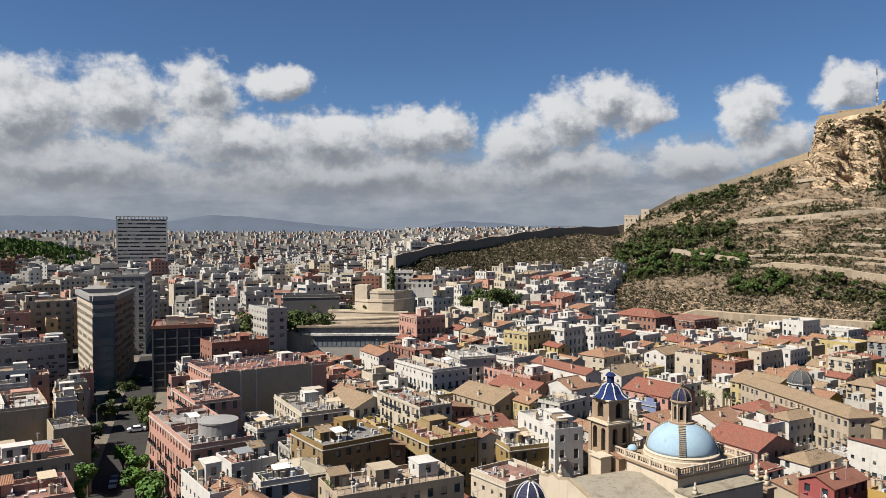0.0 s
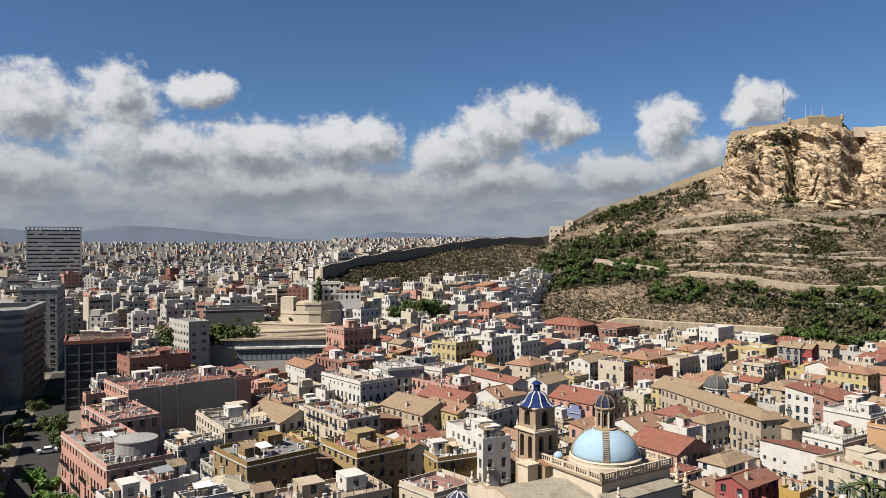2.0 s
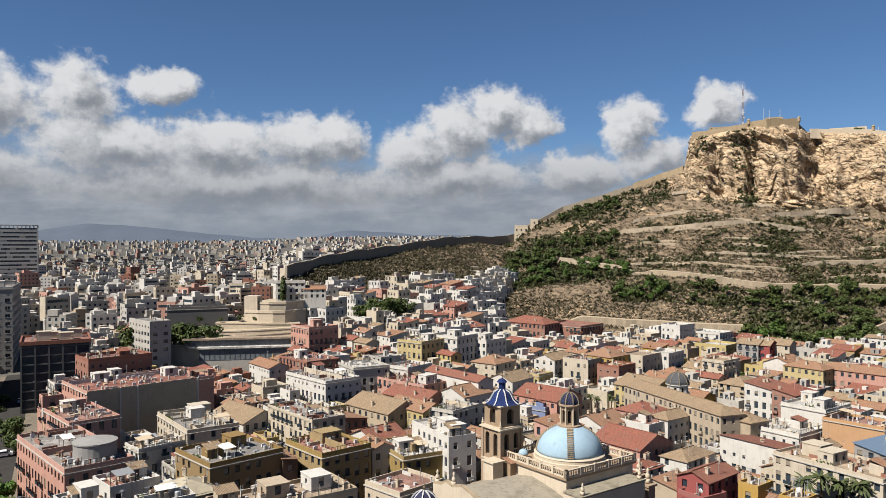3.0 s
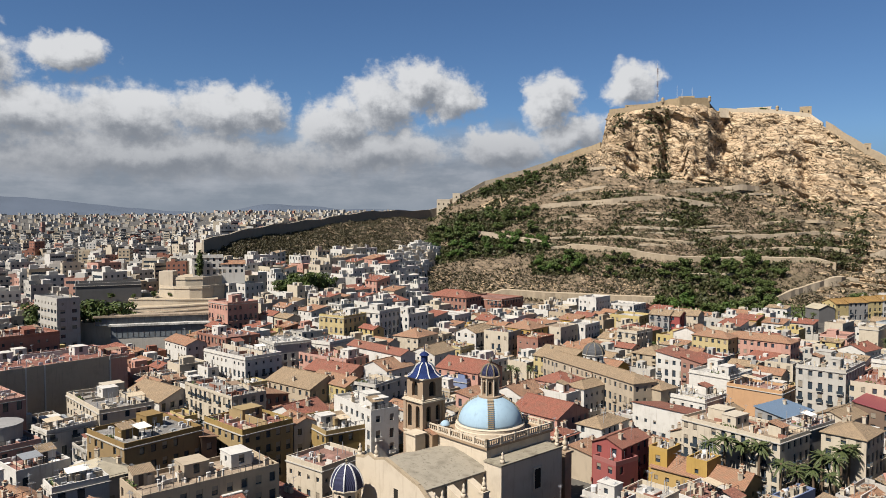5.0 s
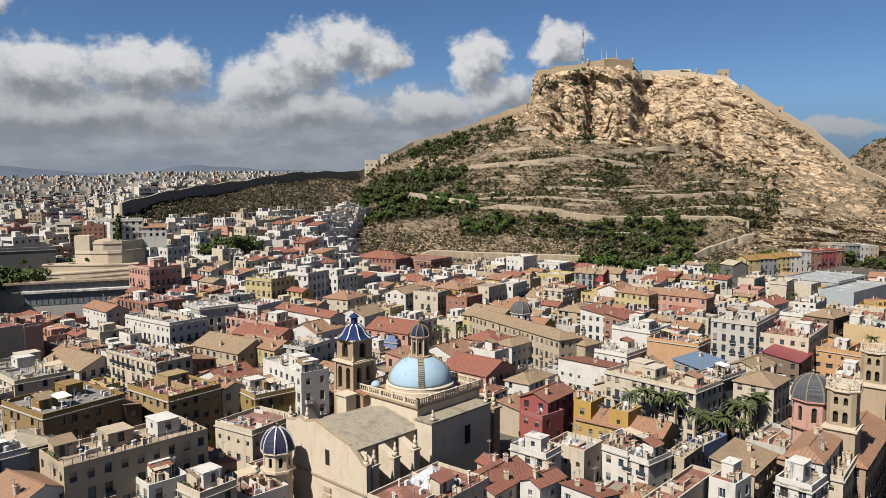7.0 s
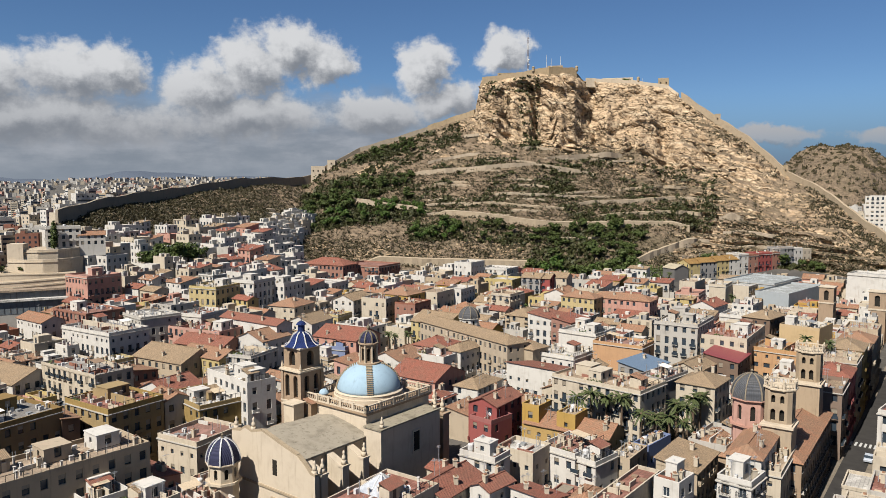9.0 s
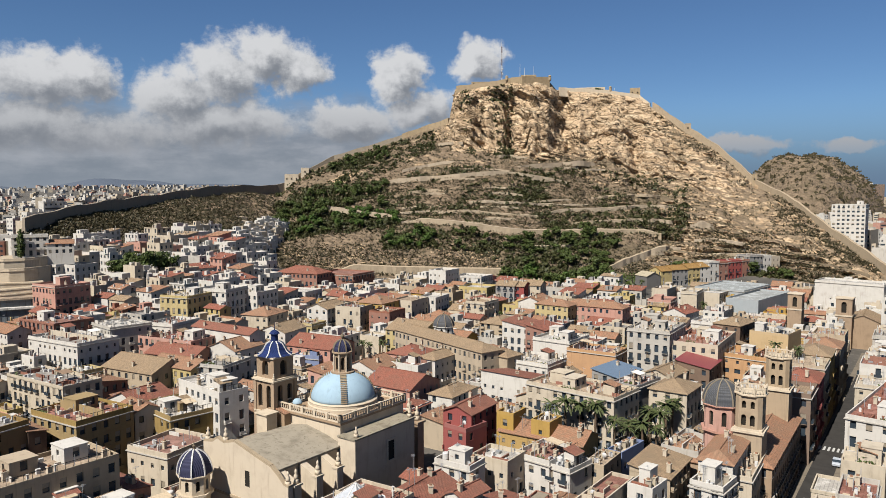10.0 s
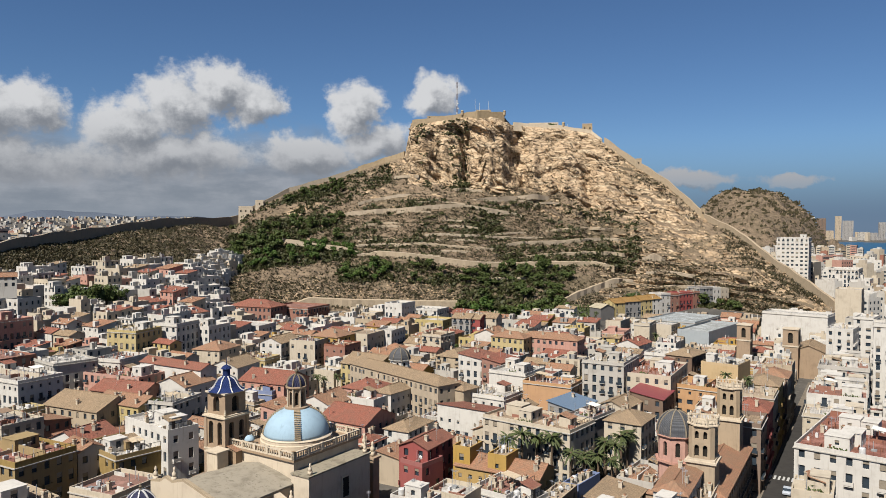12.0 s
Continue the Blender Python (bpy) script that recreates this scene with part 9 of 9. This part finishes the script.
def museum():
    """Two long glazed storeys with pale roof slabs."""
    t = thing("museum", pose(-131.5, 293.9, 0, 0, 0, 20), "long low dark glass museum with pale roof slabs", "museum")
    for x0, x1, y0, z0, z1, n in ((-18, 27, -1.0, 14.0, 18.4, 22), (-24, 23, 1.2, 18.9, 21.8, 23)):
        s = Shape()
        s.box(x0, x1, y0, 14, z0 - 0.4, z1)
        glazing = part("glazing", s, GLASS_DARK, t, "dark grey glass front")
        if z0 < 15:
            s = Shape()
            s.box(x0, x1, y0 + 0.1, 14, -2, z0 - 0.4)
            part("plinth", s, WALLS["pale"], t)
        for i in range(n + 1):
            q = Shape()
            x = x0 + (x1 - x0) * i / n
            q.box(x - 0.06, x + 0.06, y0 - 0.14, y0 - 0.01, z0, z1)
            part("mullion", q, WALLS["darkgrey"], glazing)
        q = Shape()
        q.box(x0 - 0.8, x1 + 0.8, y0 - 0.9, 14.5, z1, z1 + 0.75, 0, True, 0.05)
        part("roof_slab", q, DECKS["sand"] if z0 > 15 else DECKS["white"], t)


GLASS_DARK = glass("dark_museum_glass", (0.075, 0.082, 0.085))
museum()


def stone_steps():
    """Stepped stone terraces that climb from the museum to the bastion."""
    t = thing("stone_terraces", pose(-131.5, 293.9, 0, 0, 0, 22), "broad curved tan stone terraces above the museum", "terraces")
    for i, (z, y0, x0, x1, tilt) in enumerate(((19.2, 3.0, -34, -18, 0.0), (23.0, 5.0, -27, 27, 2.6), (24.3, 10.5, -22, 25, 1.6), (26.0, 17.0, -13, 24, -0.8))):
        s, q = Shape(), Shape()
        n = 24
        top = []
        for j in range(n + 1):
            k = j / n
            top.append((x0 + (x1 - x0) * k, y0 + 4.5 * (1 - k) ** 2 + 0.3 * math.sin(k * 9), z + tilt * (k - 0.7)))
        for (xa, ya, za), (xb, yb, zb) in zip(top, top[1:]):
            s.face([(xa, ya, 2), (xb, yb, 2), (xb, yb, zb), (xa, ya, za)])
            s.face([(xa, ya, za), (xb, yb, zb), (xb, y0 + 12, zb + 0.6), (xa, y0 + 12, za + 0.6)], 1)
            q.bar((xa, ya, za + 0.35), (xb, yb, zb + 0.35), 0.22)
        s.face([(x0, y0 + 12, 2), (x0, top[0][1], 2), top[0], (x0, y0 + 12, top[0][2] + 0.6)])
        s.face([(x1, top[-1][1], 2), (x1, y0 + 12, 2), (x1, y0 + 12, top[-1][2] + 0.6), top[-1]])
        step = part("terrace", s, [STONE_PALE, (DIRT, DECKS["sand"], DIRT, DIRT)[i]], t)
        part("coping", q, STONE_PALE, step)
    return t


stone_steps()
for k, (dx, dy, s_) in enumerate(((-20, 24, 0.35), (-11, 25, 0.3), (-3, 26, 0.35), (4, 26, 0.3), (12, 26, 0.32))):
    c_, q_ = math.cos(radians(22)), math.sin(radians(22))
    tree("garden_tree", "small round green tree on the stone terraces", -131.5 + dx * c_ - dy * q_, 293.9 + dx * q_ + dy * c_, 26.3, DARK_TREES[k % 2], s_, k * 40, "town trees")


def bastion():
    t = thing("bastion", pose(-131.9, 320.8, 0, 0, 0, 2), "old tan stone bastion with two stepped walls", "bastion")

    def wall(name, line_, z, thick=1.2, batter=0.6):
        s = Shape()
        for (xa, ya), (xb, yb) in zip(line_, line_[1:]):
            s.face([(xa, ya - batter, 2), (xb, yb - batter, 2), (xb, yb, z), (xa, ya, z)])
            s.face([(xa, ya, z), (xb, yb, z), (xb, yb + thick, z), (xa, ya + thick, z)])
            s.face([(xb, yb + thick, 2), (xa, ya + thick, 2), (xa, ya + thick, z), (xb, yb + thick, z)])
        part(name, s, STONE_PALE, t)
        q = Shape()
        for (xa, ya), (xb, yb) in zip(line_, line_[1:]):
            q.bar((xa, ya - 0.1, z - 1.0), (xb, yb - 0.1, z - 1.0), 0.2)
        part("cordon", q, STONE_PALE, t)

    wall("lower_wall", [(-12.5, 8), (-11, 0), (-4, -1.6), (3, -1.4), (8, 0.6), (11.5, 5), (14, 12)], 31.8)
    wall("upper_wall", [(-11, 10), (-10.5, 2.2), (0, 1.8), (7, 4.4), (11, 9), (12.5, 14)], 35.6)
    wall("ramp_wall", [(-23, 3), (-17, 1.4), (-11.2, 0.6)], 28.5)
    s = Shape()
    s.face([(-10, 3, 34.8), (7, 5, 34.8), (12, 14, 34.8), (12, 34, 34.8), (-10, 30, 34.8)])
    part("court", s, DIRT, t)
    s = Shape()
    s.box(-11.8, -5.2, 0.8, 7, 2, 38.2, 0, True, 0.2)
    part("corner_block", s, STONE_PALE, t)


bastion()
house("chapel_house", "white chapel house on the bastion with tan roof", -127.4, 338.0, 22, 13.5, 8, 8.2, "white", "flat", deck="white", z=35.6, near=False, group="church buildings", category="chapel", busy=2)
house("chapel_house", "low white annex with clay roof", -116.5, 341.0, 20, 10.5, 7, 5.0, "white", "gable", tile="clay", z=35.6, near=False, group="church buildings", category="chapel", busy=0)
house("hall", "broad dark grey hall with plain concrete walls", -164.0, 316.0, 30, 26, 14, 26, "darkgrey", "flat", deck="grey", z=7, near=False, group="civic buildings", category="hall", sides="b")


def cypress(x, y, z, high):
    t = thing("cypress_tree", pose(x, y, z), "tall dark slender cypress", "tree")
    s = Shape()
    s.lathe(0, 0, [(0.25, -1), (0.15, high * 0.4)], 8)
    part("trunk", s, BARK, t)
    rng = random.Random(3)
    cl = [(rng.uniform(-0.25, 0.25), rng.uniform(-0.25, 0.25), high * k / 14, 1.6 * math.sin(math.pi * (0.12 + 0.86 * k / 14)) ** 0.7 + 0.1) for k in range(1, 15)]
    part("crown", leaf_cloud(rng, cl, 0.34, 110), LEAF, t)


cypress(-128.6, 331.0, 35.5, 11.5)


def car_parts(seed):
    s = Shape()
    prof = [(-2.1, 0.35), (-2.15, 0.75), (-1.9, 0.95), (-1.3, 1.0), (-0.75, 1.42), (0.85, 1.45), (1.5, 1.05), (2.05, 0.9), (2.1, 0.35)]
    for y0, y1 in ((-0.85, 0.85),):
        for (x0, z0), (x1, z1) in zip(prof, prof[1:]):
            glassy = z0 > 0.96 and z1 > 0.96 and abs(z1 - z0) > 0.2
            s.face([(x0, y0, z0), (x1, y0, z1), (x1, y1, z1), (x0, y1, z0)][::-1], 1 if glassy else 0)
        for y in (y0, y1):
            f = [(x, y, z) for x, z in prof]
            s.face(f if y > 0 else f[::-1])
        s.box(-0.95, 1.1, -0.87, 0.87, 1.02, 1.33, 1)
    return s


CAR_BODY = [car_parts(0).mesh("body", [plain("car_paint", c, 0.3), GLASS]) for c in ((0.7, 0.7, 0.7), (0.05, 0.05, 0.06), (0.35, 0.37, 0.4), (0.75, 0.74, 0.7))]
w_ = Shape()
for i_ in range(14):
    a_, b_ = 2 * math.pi * i_ / 14, 2 * math.pi * (i_ + 1) / 14
    for y_ in (-0.1, 0.1):
        f_ = [(0, y_, 0), (0.33 * math.cos(a_), y_, 0.33 * math.sin(a_)), (0.33 * math.cos(b_), y_, 0.33 * math.sin(b_))]
        w_.face(f_ if y_ < 0 else f_[::-1])
    w_.face([(0.33 * math.cos(a_), -0.1, 0.33 * math.sin(a_)), (0.33 * math.cos(b_), -0.1, 0.33 * math.sin(b_)), (0.33 * math.cos(b_), 0.1, 0.33 * math.sin(b_)), (0.33 * math.cos(a_), 0.1, 0.33 * math.sin(a_))][::-1])
WHEEL = w_.mesh("wheel", [plain("tyre_rubber", (0.02, 0.02, 0.02), 0.8)])


def car(x, y, turn, k=0, size=1.0, lift=0.17):
    t = thing("car", pose(x, y, town_height(x, y) + lift, 0, 0, turn) @ Matrix.Scale(size, 4), ("white", "black", "silver grey", "pale")[k % 4] + " car standing at the roadside", "car", "cars")
    part("body", CAR_BODY[k % 4], None, t)
    for wx in (-1.3, 1.35):
        for wy in (-0.78, 0.78):
            part("wheel", WHEEL, None, t).matrix_basis = pose(wx, wy, 0.33)


for k, (x, y) in enumerate(((-180, 326.5), (-174.5, 323.5), (-168.5, 320.5), (-162.5, 317.5), (-156.5, 314), (-150.8, 311), (-145, 308), (-139, 305.5))):
    car(x, y, -27, (0, 3, 2, 0, 1, 0, 2, 1)[k], 1.0, 0.1)
car(127.2, 160.6, 47, 0), car(133, 167, 47, 1), car(139.5, 174, 47, 1), car(113.5, 148.5, 47, 2)
car(-156.0, 186.5, 40, 0, 1.25), car(-130.5, 147.5, 125, 2), car(-133, 151, 125, 1), car(-190, 236, 125, 2)


def crossing(x, y, turn, n, ln):
    t = thing("zebra_crossing", pose(x, y, town_height(x, y) + 0.17, 0, 0, turn), "white painted zebra crossing on asphalt", "road marking")
    for i in range(n):
        q = Shape()
        q.box(-ln / 2, ln / 2, i * 1.0, i * 1.0 + 0.5, 0.0, 0.015)
        part("stripe", q, PAINT, t)


crossing(117.0, 159.8, 47 - 180, 7, 3.0)
crossing(-152, 171, 125, 9, 4.0)


def street_lamp(x, y, turn):
    t = thing("street_lamp", pose(x, y, town_height(x, y), 0, 0, turn), "slender grey street lamp with curved arm", "street lamp", "street lamps")
    s = Shape()
    s.lathe(0, 0, [(0.14, 0), (0.08, 8.5)], 8)
    pts = [(0, 0, 8.5), (0.5, 0, 9.3), (1.4, 0, 9.7), (2.6, 0, 9.8)]
    for a, b in zip(pts, pts[1:]):
        s.bar(a, b, 0.06)
    part("pole", s, METAL, t)
    q = Shape()
    q.box(2.4, 3.3, -0.15, 0.15, 9.72, 9.88)
    part("head", q, METAL, t)


street_lamp(-146.5, 154.5, 36), street_lamp(-131, 134, 36), street_lamp(-164, 179, 36), street_lamp(-108, 138, 216)


def skylight():
    t = thing("skylight", pose(3.4, 115.9, 13.1, 0, 0, 48), "glass pyramid skylight with white bars", "skylight")
    s = Shape()
    c = [(-3, -3, 0), (3, -3, 0), (3, 3, 0), (-3, 3, 0)]
    for a, b in zip(c, c[1:] + c[:1]):
        s.face([a, b, (0, 0, 2.6)])
    part("glass", s, METAL, t)
    for a in c + [(0, -3, 0), (3, 0, 0), (0, 3, 0), (-3, 0, 0)]:
        q = Shape()
        q.bar(a, (0, 0, 2.65), 0.07)
        part("bar", q, FRAME_WHITE, t)


skylight()


def roof_drum():
    t = thing("roof_drum", pose(-97.8, 143.4, 16.5), "grey cylindrical roof structure with air units", "plant room")
    s = Shape()
    s.lathe(0, 0, [(4.3, 0), (4.3, 3.4), (4.5, 3.5), (4.5, 3.8), (0.2, 4.3)], 24)
    part("drum", s, WALLS["grey"], t)
    for i in range(6):
        put(CLUTTER["air_conditioner"], t, (5.2 * math.cos(-0.3 - 0.35 * i), 5.2 * math.sin(-0.3 - 0.35 * i), 0), -30 - 20 * i, 1.2)


roof_drum()
